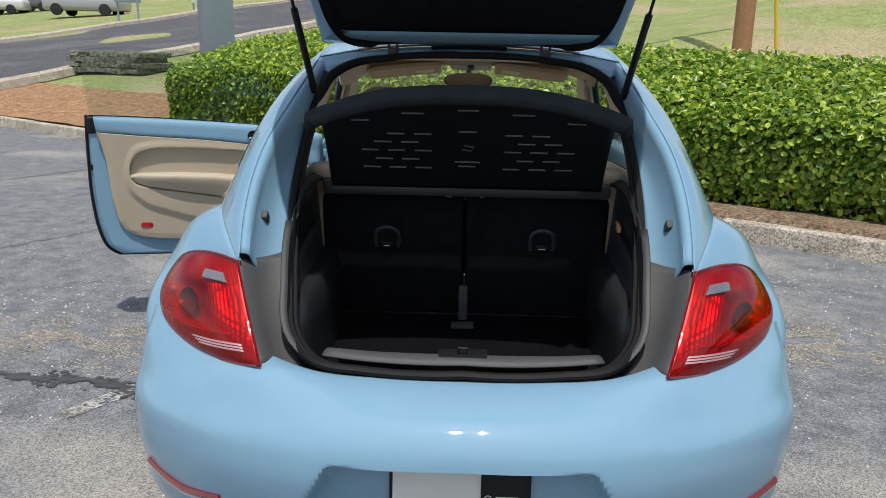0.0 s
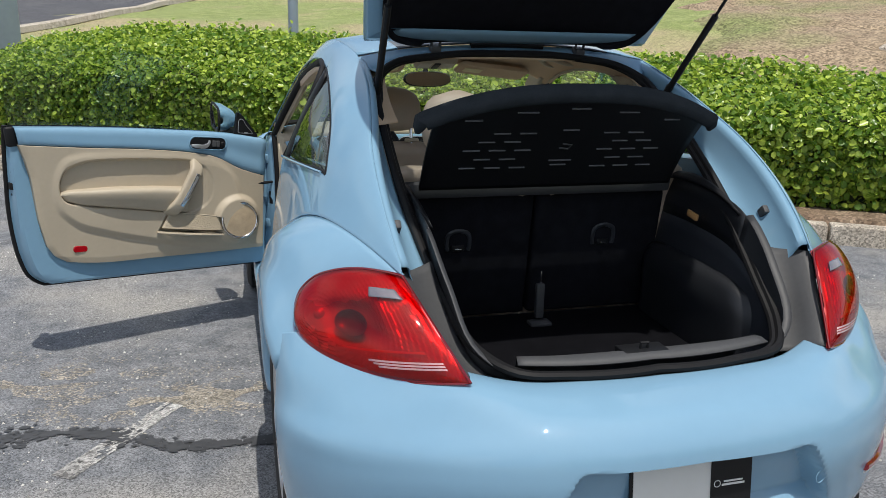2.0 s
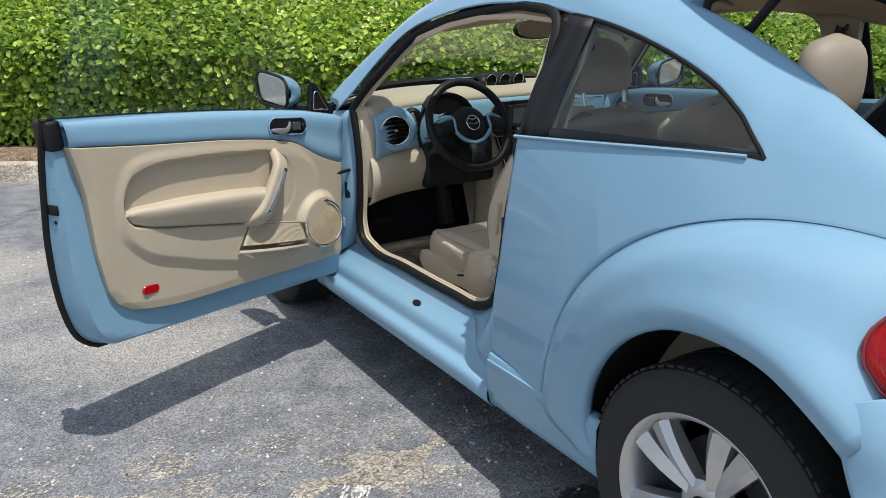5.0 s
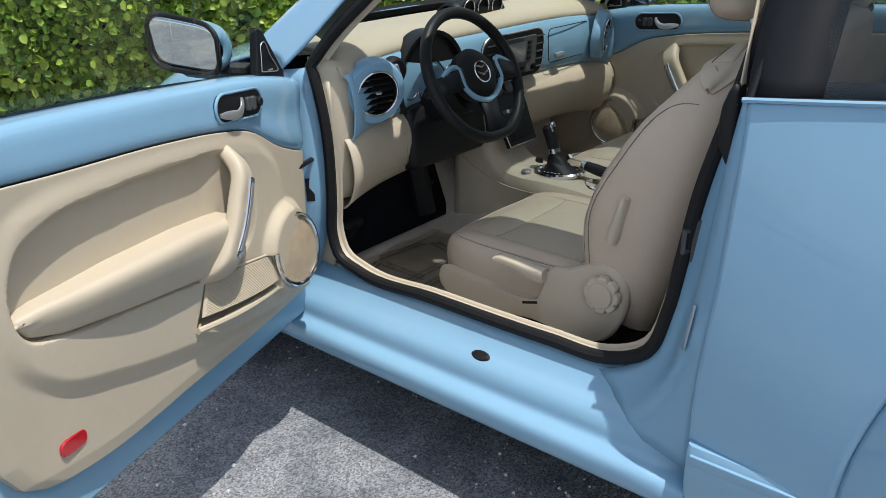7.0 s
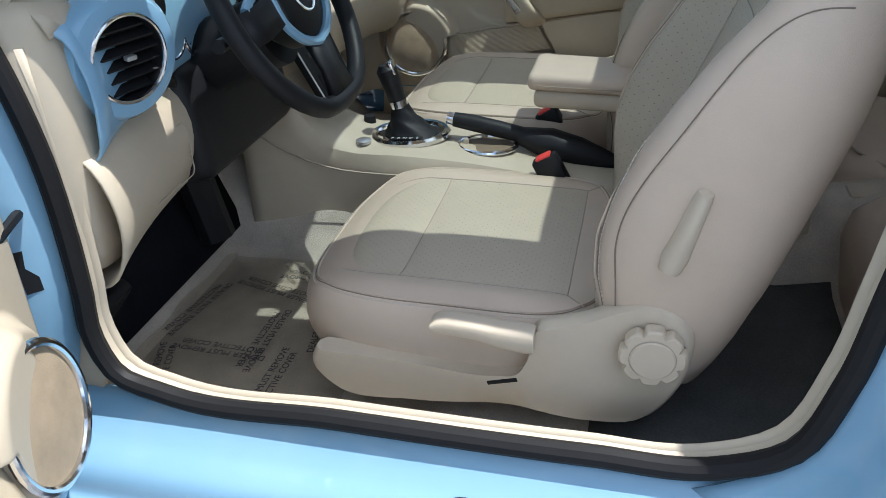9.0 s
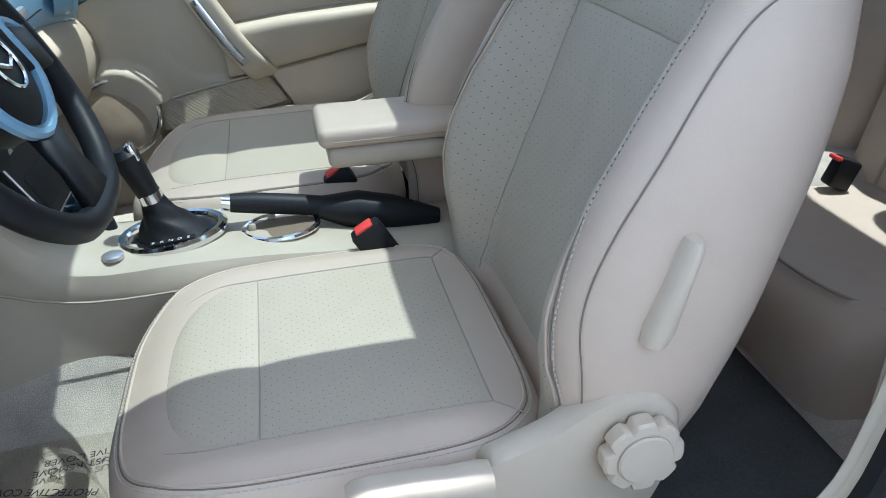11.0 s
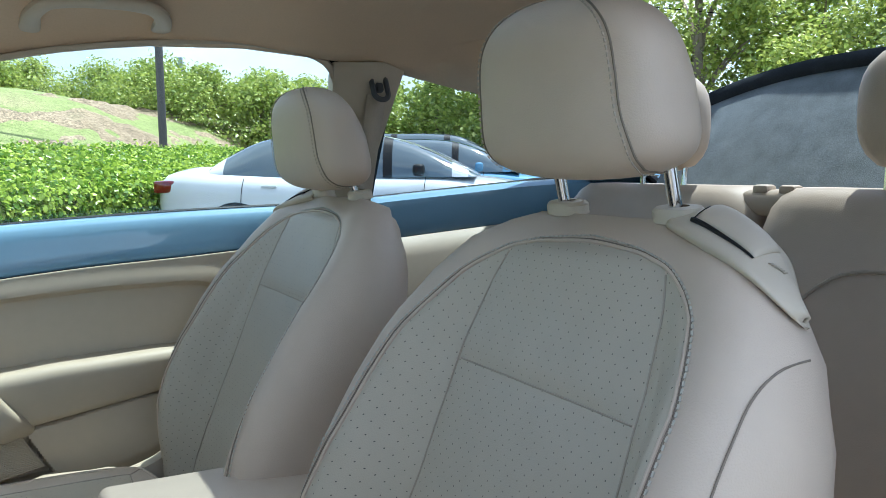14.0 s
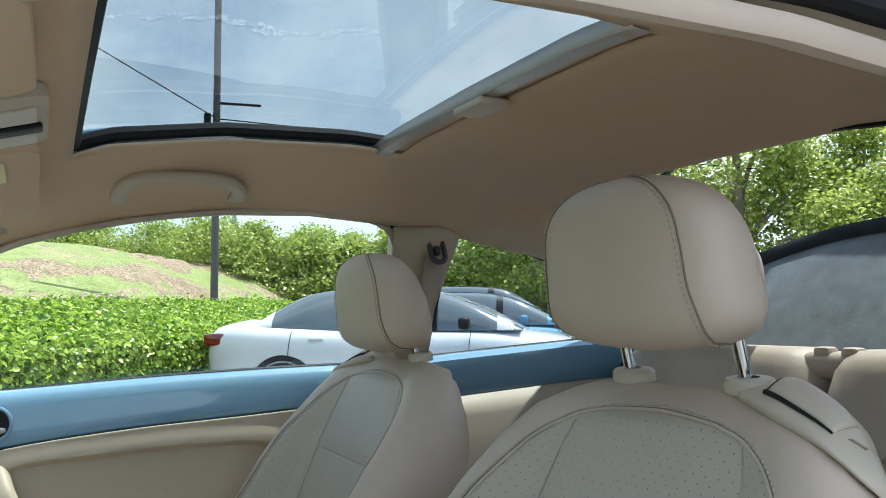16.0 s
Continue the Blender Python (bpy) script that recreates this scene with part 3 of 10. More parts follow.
def bumper():
    bm = B()
    rows = [
        [(0.0, 0.225, 0.690), (0.20, 0.228, 0.692), (0.36, 0.250, 0.698), (0.47, 0.300, 0.712), (0.62, 0.375, 0.745), (0.75, 0.47, 0.750), (0.836, 0.545, 0.750), (0.882, 0.600, 0.727)],
        [(0.0, 0.130, 0.684), (0.20, 0.135, 0.685), (0.36, 0.165, 0.692), (0.485, 0.222, 0.706), (0.655, 0.320, 0.684), (0.785, 0.415, 0.680), (0.864, 0.505, 0.684), (0.889, 0.590, 0.668)],
        [(0.0, 0.060, 0.658), (0.20, 0.068, 0.658), (0.38, 0.100, 0.656), (0.53, 0.165, 0.640), (0.69, 0.265, 0.620), (0.81, 0.375, 0.610), (0.880, 0.48, 0.600), (0.893, 0.562, 0.600)],
        [(0.0, 0.015, 0.605), (0.20, 0.022, 0.605), (0.39, 0.055, 0.602), (0.55, 0.125, 0.590), (0.71, 0.235, 0.570), (0.83, 0.350, 0.560), (0.888, 0.455, 0.550), (0.900, 0.530, 0.545)],
        [(0.0, 0.005, 0.560), (0.20, 0.010, 0.560), (0.39, 0.042, 0.556), (0.55, 0.112, 0.545), (0.71, 0.225, 0.520), (0.83, 0.345, 0.505), (0.888, 0.448, 0.490), (0.898, 0.510, 0.480)],
        [(0.0, 0.020, 0.42), (0.20, 0.024, 0.42), (0.39, 0.055, 0.42), (0.55, 0.125, 0.41), (0.71, 0.235, 0.395), (0.82, 0.350, 0.38), (0.872, 0.440, 0.37), (0.885, 0.485, 0.36)],
        [(0.0, 0.060, 0.30), (0.20, 0.064, 0.30), (0.39, 0.090, 0.30), (0.55, 0.155, 0.29), (0.70, 0.26, 0.28), (0.80, 0.365, 0.275), (0.85, 0.44, 0.27), (0.862, 0.475, 0.27)],
        [(0.0, 0.110, 0.24), (0.20, 0.114, 0.24), (0.39, 0.14, 0.24), (0.55, 0.20, 0.235), (0.68, 0.29, 0.23), (0.77, 0.385, 0.23), (0.82, 0.45, 0.23), (0.835, 0.48, 0.23)],
    ]
    g = net(rows, 120, 130)
    # the recess for the number plate, pressed in with sloped ends
    for p in g.reshape(-1, 3):
        e = 0.30 + (0.565 - p[2]) * 0.55
        if 0.36 < p[2] < 0.575:
            tx = min(1.0, max(0.0, (e - p[0]) / 0.03))
            tz = min(1.0, max(0.0, (0.574 - p[2]) / 0.014)) * min(1.0, max(0.0, (p[2] - 0.37) / 0.06))
            p[1] += 0.062 * (tx * tx * (3 - 2 * tx)) * tz
    both(bm, g)
    part("rear_bumper", bm, PAINT, car, solid=0.005)
    for sg in (-1, 1):
        bm = B()
        flat = g.reshape(-1, 3)
        path = []
        for s, z in spline([(0.808, 0.396, 0), (0.75, 0.392, 0), (0.685, 0.393, 0), (0.60, 0.410, 0), (0.53, 0.428, 0)], 18)[:, :2]:
            q = flat[np.argmin((flat[:, 0] - s) ** 2 + (flat[:, 2] - z) ** 2)]
            path.append((sg * s, float(q[1]) + (q[0] - s) * -0.6, z))
        path = spline(path[::3], 24)
        tube(bm, path, 0.0105, 8)
        part("bumper_reflector", bm, RED_D, car, "slim red reflector strip")
        bm = B()
        tube(bm, path - [0, 0.0, 0.014], 0.0042, 8)
        part("reflector_trim", bm, WHITE, car, "pale line under the reflector")


BELT = [(0.588, 0.460, 0.913), (0.640, 0.60, 0.995), (0.682, 0.78, 1.055), (0.712, 0.945, 1.082), (0.745, 1.20, 1.068), (0.765, 1.45, 1.050), (0.775, 1.655, 1.035)]
WTOP = [(0.588, 0.463, 0.917), (0.630, 0.62, 1.030), (0.672, 0.80, 1.090), (0.690, 0.945, 1.125), (0.668, 1.10, 1.215), (0.640, 1.34, 1.300), (0.612, 1.635, 1.356)]
RAIL = [(0.586, 0.468, 0.925), (0.602, 0.62, 1.050), (0.596, 0.80, 1.165), (0.568, 0.975, 1.257), (0.545, 1.155, 1.334), (0.536, 1.385, 1.405), (0.545, 1.66, 1.445)]
DTOP = [(0.612, 1.635, 1.356), (0.606, 1.90, 1.385), (0.612, 2.10, 1.378), (0.624, 2.28, 1.350), (0.648, 2.50, 1.285), (0.695, 2.66, 1.165), (0.745, 2.78, 1.045), (0.775, 2.86, 0.975)]
ROOF_E = [(0.545, 1.66, 1.445), (0.545, 1.90, 1.458), (0.548, 2.12, 1.450), (0.556, 2.34, 1.420), (0.575, 2.56, 1.350), (0.615, 2.76, 1.235), (0.670, 2.94, 1.105), (0.705, 3.06, 1.015)]


JAMB = [(0.842, 1.668, 0.40), (0.842, 1.668, 0.50), (0.838, 1.662, 0.60), (0.828, 1.655, 0.70), (0.813, 1.652, 0.83), (0.796, 1.652, 0.94), (0.775, 1.655, 1.035)]


def side_fit():
    """One smooth surface, half-width over (along, up), through the side's feature lines."""
    p = np.concatenate([np.array(CREASE), np.array(BELT), np.array(JAMB)])
    y, z = p[:, 1] - 1.1, p[:, 2] - 0.8
    A = np.stack([y**i * z**j for i in range(5) for j in range(5 - i)], 1)
    return np.linalg.lstsq(np.concatenate([A, 0.004 * np.eye(A.shape[1])]), np.concatenate([p[:, 0], np.zeros(A.shape[1])]), rcond=None)[0]


SIDE = side_fit()


def side(y, z):
    y, z = y - 1.1, z - 0.8
    return sum(c * y**i * z**j for c, (i, j) in zip(SIDE, [(i, j) for i in range(5) for j in range(5 - i)]))


def on_side(q):
    q = np.array(q, float)
    q[..., 0] = side(q[..., 1], q[..., 2])
    return q


CREASE = [tuple(q) for q in on_side(CREASE)]
BELT = [tuple(q) for q in on_side(BELT)]


def quarter_rows(sg):
    """The flank between wing crease, belt and door jamb, from crease to rim."""
    n = 170
    cr = spline(CREASE[::-1], n)
    out = np.concatenate([spline(BELT, 120), spline(JAMB[::-1], 51)[1:]])
    g = np.array([on_side(cr + (out - cr) * f) for f in np.linspace(0, 1, 40)])
    g[0, :, 0] -= 0.006
    g[..., 0] *= sg
    return g


def window_line():
    """Belt, lower edge of the pillar (over the quarter window), rail, window start, upward tangents."""
    n = 120
    bl, wt, rl = on_side(spline(BELT, n)), spline(WTOP, n), spline(RAIL, n)
    k0 = int(n * 0.415)
    top, up = [], []
    for k in range(n):
        s = math.sin(min(1.0, max(0.0, (k - k0) / 9)) * math.pi / 2) ** 0.75 if k > k0 else 0.0
        top.append(bl[k] + (wt[k] - bl[k]) * s)
        below = on_side(bl[k] - [0, 0, 0.03])
        a, b = bl[k] - below, wt[k] - bl[k]
        f = min(1.0, max(0.0, (k - k0) / 14))
        t = a / np.linalg.norm(a) * (1 - f) + b / np.linalg.norm(b) * f
        up.append(t / np.linalg.norm(t))
    return bl, np.array(top), rl, k0, np.array(up)


def pillar_and_roof():
    bl, top, rl, k0, up = window_line()
    n = len(bl)

    def bow(p0, p1, t0, t1, m):
        L = np.linalg.norm(p1 - p0)
        s = np.linspace(0, 1, m)[:, None]
        return (2 * s**3 - 3 * s**2 + 1) * p0 + (s**3 - 2 * s**2 + s) * L * t0 + (3 * s**2 - 2 * s**3) * p1 + (s**3 - s**2) * L * t1
    for sg in (-1, 1):
        bm = B()
        sheet(bm, quarter_rows(sg), sg > 0)
        rows = []
        for k in range(n):
            f = min(1.0, max(0.0, (rl[k][1] - 0.5) / 0.7))
            t1 = np.array([-0.55 - 0.30 * f, 0.10, 0.45])
            rows.append(bow(top[k], rl[k], up[k], t1 / np.linalg.norm(t1), 16))
        g = np.array(rows)
        g[..., 0] *= sg
        sheet(bm, g.transpose(1, 0, 2), sg > 0)
        dt, re = spline(DTOP, 50), spline(ROOF_E, 50)
        g3 = []
        for k in range(50):
            a = (re[k] - dt[k]) / np.linalg.norm(re[k] - dt[k])
            h = min(1.0, k / 18)
            t0 = up[-1] * (1 - 0.5 * h) + a * 0.5 * h
            t1 = np.array([-0.85, 0.10, 0.45]) * (1 - 0.5 * h) + a * 0.5 * h
            g3.append(bow(dt[k], re[k], t0 / np.linalg.norm(t0), t1 / np.linalg.norm(t1), 16))
        g3 = np.array(g3)
        g3[..., 0] *= sg
        sheet(bm, g3.transpose(1, 0, 2), sg > 0)
        part("side_panel", bm, PAINT, car, "light blue rear side panel and roof rail", solid=0.004, angle=50)
    # roof skin round the glass panel
    bm = B()
    ys = spline([(1.40, 0.536, 1.408), (1.66, 0.545, 1.445), (1.90, 0.545, 1.458), (2.12, 0.548, 1.450), (2.34, 0.556, 1.420), (2.50, 0.568, 1.372)], 34)

    def roof_row(y, s, z, xs):
        crown = 0.046 + 0.004 * math.sin((y - 1.4) * 2)
        return [(x * s, y, z + crown * (1 - abs(x) ** 2.2)) for x in xs]
    xo = [-1, -0.93, -0.85, -0.78, -0.74]
    xi = np.linspace(-0.74, 0.74, 15)
    g = [roof_row(y, s, z, xo) for y, s, z in ys]
    sheet(bm, g, True)
    sheet(bm, [[(-p[0], p[1], p[2]) for p in r] for r in g])
    sheet(bm, [roof_row(y, s, z, xi) for y, s, z in ys if y > 2.38], True)
    part("roof_skin", bm, PAINT, car, solid=0.006)
    bm = B()
    sheet(bm, [roof_row(y, s, z + 0.002, xi) for y, s, z in ys if y < 1.60], True)
    part("roof_rear_panel", bm, mat("black_roof_glass", (0.010, 0.012, 0.016), 0.05, 0, 0.1, 10, coat=1.0), car, "gloss black rear roof panel", solid=0.004)
    bm = B()
    gl = [roof_row(y, s, z + 0.004, np.linspace(-0.76, 0.76, 17)) for y, s, z in ys if 1.55 < y < 2.42]
    sheet(bm, gl, True)
    part("sunroof_glass", bm, GLASS_D, car, "tinted panoramic roof glass")


def front_end():
    """Bonnet, front wings and nose: seen only in slivers past the mirror."""
    bm = B()
    rows = [
        [(0.0, 3.16, 1.045), (0.35, 3.13, 1.035), (0.62, 3.04, 1.015), (0.705, 2.99, 1.005)],
        [(0.0, 3.50, 0.985), (0.33, 3.47, 0.975), (0.56, 3.40, 0.945), (0.66, 3.36, 0.915)],
        [(0.0, 3.85, 0.880), (0.30, 3.82, 0.870), (0.48, 3.74, 0.835), (0.58, 3.68, 0.800)],
        [(0.0, 4.12, 0.720), (0.24, 4.09, 0.710), (0.40, 4.02, 0.690), (0.50, 3.95, 0.665)],
    ]
    both(bm, net(rows, 20, 24), True)
    part("bonnet", bm, PAINT, car, solid=0.005)
    bm = B()
    c = np.array([3.42, 0.34])
    arch = [(0.885, c[1 - 1] + 0.37 * math.cos(a), c[1] + 0.40 * math.sin(a)) for a in np.linspace(math.pi * 0.97, math.pi * 0.02, 12)]
    top = [(0.860, 2.93, 0.42), (0.850, 2.96, 0.62), (0.830, 3.00, 0.80), (0.790, 3.10, 0.925), (0.740, 3.26, 0.955), (0.690, 3.42, 0.925), (0.640, 3.58, 0.855), (0.600, 3.72, 0.785), (0.56, 3.86, 0.72), (0.60, 3.98, 0.64), (0.70, 3.93, 0.52), (0.78, 3.84, 0.40)]
    a, b = spline(arch, 40), spline(top, 40)
    inn = a.copy()
    inn[:, 0] -= 0.04
    m1, m2 = a + (b - a) * 0.35, a + (b - a) * 0.72
    m1[:, 0] += 0.035
    m2[:, 0] += 0.045
    m2[:, 2] += 0.02
    halves("front_wing", np.array([spline(np.stack([inn[k], a[k], m1[k], m2[k], b[k]]), 16) for k in range(40)]).transpose(1, 0, 2), PAINT, 0.005, True)
    bm = B()
    rows = [
        [(0.0, 4.13, 0.71), (0.25, 4.10, 0.70), (0.44, 4.02, 0.68), (0.62, 3.93, 0.63)],
        [(0.0, 4.25, 0.58), (0.30, 4.21, 0.58), (0.55, 4.08, 0.57), (0.78, 3.86, 0.52)],
        [(0.0, 4.275, 0.42), (0.32, 4.23, 0.42), (0.60, 4.08, 0.42), (0.83, 3.82, 0.40)],
        [(0.0, 4.22, 0.24), (0.32, 4.18, 0.24), (0.60, 4.04, 0.24), (0.82, 3.79, 0.26)],
    ]
    both(bm, net(rows, 24, 20), True)
    part("front_bumper", bm, PAINT, car, solid=0.005)
    for sg in (-1, 1):
        bm = B()
        revolve(bm, [(0.0, 0.05), (0.06, 0.045), (0.10, 0.025), (0.115, 0.0), (0.10, -0.02)], Matrix.Translation((sg * 0.60, 3.90, 0.68)) @ pose(0, 0, 0, -62, sg * 18, 0), 28)
        part("headlight", bm, CLEARL, car, "round clear headlight")
    # windscreen
    bm = B()
    hd = [(-0.575, 2.545, 1.352), (-0.40, 2.535, 1.378), (0, 2.525, 1.402), (0.40, 2.535, 1.378), (0.575, 2.545, 1.352)]
    md = [(-0.64, 2.83, 1.19), (-0.42, 2.90, 1.205), (0, 2.93, 1.215), (0.42, 2.90, 1.205), (0.64, 2.83, 1.19)]
    lw = [(-0.70, 3.04, 1.02), (-0.42, 3.15, 1.035), (0, 3.20, 1.04), (0.42, 3.15, 1.035), (0.70, 3.04, 1.02)]
    sheet(bm, net([hd, md, lw], 24, 16))
    part("windscreen", bm, GLASS, car, "clear laminated windscreen")
    bm = B()
    tube(bm, spline(lw, 24) + [0, -0.02, -0.005], 0.02, 6)
    part("windscreen_seal", bm, SEAL, car)


def sills_and_underbody():
    bm = B()
    prof = [(0.60, 0.22), (0.80, 0.215), (0.852, 0.226), (0.868, 0.248), (0.871, 0.270), (0.866, 0.288), (0.850, 0.298), (0.836, 0.302), (0.829, 0.307), (0.826, 0.318), (0.822, 0.334), (0.813, 0.349), (0.798, 0.361), (0.778, 0.374), (0.760, 0.390), (0.744, 0.408), (0.730, 0.420), (0.715, 0.424)]
    g = []
    for s, z in spline([(a, b, 0) for a, b in prof], 72)[:, :2]:
        g.append([(s, y, z) for y in np.linspace(1.66, 2.93, 12)])
    halves("sill", g, PAINT, 0.003, True)
    # rear run of the sill under the quarter panel
    g = []
    for s, z in spline([(0.60, 0.22, 0), (0.80, 0.215, 0), (0.855, 0.235, 0), (0.868, 0.285, 0), (0.872, 0.345, 0), (0.866, 0.40, 0), (0.836, 0.405, 0)], 18)[:, :2]:
        g.append([(s, y, z) for y in np.linspace(1.19, 1.655, 6)] + [(s - 0.004, 1.662, z), (s - 0.012, 1.666, z), (0.74, 1.668, min(z, 0.36))])
    halves("rear_sill", g, PAINT, 0.003, True)
    for sg in (-1, 1):
        bm = B()
        block(bm, (sg * 0.8695, 1.455, 0.376), (0.010, 0.40, 0.026), pose(0, 0, 0, 0, sg * 8, 0), 0.004)
        part("sill_trim", bm, PAINT, car)
        bm = B()
        revolve(bm, [(0.0, 0.004), (0.014, 0.004), (0.018, 0.0)], Matrix.Translation((sg * 0.792, 2.207, 0.3655)) @ pose(0, 0, 0, 0, sg * 40, 0) @ Matrix.Diagonal((0.75, 1.5, 1, 1)), 18)
        part("sill_plug", bm, SEAL, car, "oval black rubber plug")
    bm = B()
    block(bm, (0, 2.1, 0.235), (1.40, 3.7, 0.06), None, 0.02)
    part("underbody", bm, DARK, car)
    for y in (0.88, 3.42):
        for sg in (-1, 1):
            bm = B()
            g = []
            for s in (0.50, 0.60, 0.72, 0.862):
                g.append([(sg * s, y + 0.385 * math.cos(a), 0.345 + 0.40 * math.sin(a)) for a in np.linspace(-0.25, math.pi + 0.25, 26)])
            sheet(bm, g)
            block(bm, (sg * 0.49, y, 0.45), (0.02, 0.86, 0.62))
            part("wheel_housing", bm, DARK, car)


def wheel(x, y, sg):
    w = new("wheel")
    w.parent = car
    tagged(w, "alloy wheel with ten angular silver spokes")
    m = Matrix.Translation((x, y, 0.327)) @ pose(0, 0, 0, 0, sg * 90, 0)
    bm = B()
    revolve(bm, [(0.225, -0.10), (0.262, -0.108), (0.300, -0.104), (0.319, -0.088), (0.326, -0.05), (0.3275, 0.0), (0.326, 0.05), (0.319, 0.088), (0.300, 0.104), (0.262, 0.108), (0.236, 0.104), (0.225, 0.098)], m, 64)
    part("tyre", bm, TYRE, w)
    for zz in (-0.066, 0.066):
        bm = B()
        for k in range(72):
            a = 2 * math.pi * k / 72
            block(bm, m @ Vector((0.3255 * math.cos(a), 0.3255 * math.sin(a), zz)), (0.006, 0.019, 0.040), m.to_3x3().to_4x4() @ Matrix.Rotation(a, 4, "Z"))
        part("tread_band", bm, TYRE, w)
    bm = B()
    revolve(bm, [(0.225, -0.098), (0.205, -0.09), (0.195, 0.0), (0.196, 0.055), (0.208, 0.082), (0.2175, 0.096), (0.2255, 0.100), (0.230, 0.096), (0.230, 0.085), (0.218, -0.09)], m, 64)
    part("rim", bm, SILVER, w)
    for k in range(5):
        for d in (-0.20, 0.20):
            bm = B()
            a = 2 * math.pi * (k + 0.5) / 5 + d * 0.6 + 0.3
            a2 = 2 * math.pi * (k + 0.5) / 5 + d + 0.3
            p0 = Vector((0.045 * math.cos(a), 0.045 * math.sin(a), 0.066))
            p1 = Vector((0.208 * math.cos(a2), 0.208 * math.sin(a2), 0.084))
            t = (p1 - p0).normalized()
            sd = Vector((-t.y, t.x, 0)).normalized()
            g = []
            for f in np.linspace(0, 1, 5):
                q = p0 + (p1 - p0) * f
                wd, dp = 0.016 + 0.016 * f, 0.034
                bow = 0.010 * math.sin(f * math.pi)
                g.append([m @ (q + sd * wd + Vector((0, 0, -dp))), m @ (q + sd * wd * 0.95 + Vector((0, 0, -0.010 + bow))), m @ (q + sd * wd * 0.35 * (1 if d > 0 else -1) + Vector((0, 0, 0.004 + bow))), m @ (q - sd * wd * 0.95 + Vector((0, 0, -0.010 + bow))), m @ (q - sd * wd + Vector((0, 0, -dp)))])
            sheet(bm, g)
            part("spoke", bm, SILVER, w, angle=25)
    bm = B()
    revolve(bm, [(0.070, 0.035), (0.068, 0.062), (0.050, 0.072), (0.036, 0.074), (0.0, 0.075)], m, 36)
    part("hub", bm, SILVER, w)
    bm = B()
    revolve(bm, [(0.034, 0.072), (0.033, 0.079), (0.0, 0.081)], m, 32)
    part("hub_cap", bm, BLACK, w)
    bm = B()
    ring_tube(bm, [m @ Vector((0.028 * math.cos(a), 0.028 * math.sin(a), 0.081)) for a in np.linspace(0, 2 * math.pi, 28)[:-1]], 0.0025, 6)
    for q in (0.012, -0.006):
        tube(bm, [m @ Vector((a, q + 0.006 * abs(a) / 0.02, 0.0815)) for a in (-0.020, 0.0, 0.020)], 0.0028, 6)
    part("cap_emblem", bm, CHROME, w)
    bm = B()
    revolve(bm, [(0.145, -0.01), (0.145, -0.03), (0.06, -0.03), (0.06, -0.01), (0.145, -0.01)], m, 40)
    part("brake_disc", bm, GREYP, w)


rear_fender()
bumper()
pillar_and_roof()
front_end()
sills_and_underbody()
for yy, xx in ((0.88, 0.772), (3.42, 0.789)):
    wheel(-xx, yy, -1)
    wheel(xx, yy, 1)


# ---- the car: tail, luggage bay and raised tailgate ----
SEAL_T0 = [(0.0, 0.238, 0.700), (0.23, 0.242, 0.702), (0.358, 0.268, 0.711), (0.422, 0.330, 0.750), (0.454, 0.440, 0.850), (0.476, 0.580, 0.968), (0.489, 0.70, 1.050), (0.497, 0.85, 1.140), (0.500, 1.00, 1.220), (0.502, 1.17, 1.290), (0.485, 1.29, 1.348), (0.42, 1.345, 1.388), (0.28, 1.362, 1.412), (0.0, 1.372, 1.424)]
# the sides of the opening lie somewhat deeper
SEAL_SIDE = [tuple(np.array([0, -1.48, 1.464]) + (np.array(q) - [0, -1.48, 1.464]) * k) for q, k in zip(SEAL_T0, (1, 1, 1, 1.015, 1.035, 1.045, 1.045, 1.04, 1.03, 1.01, 1, 1, 1, 1))]



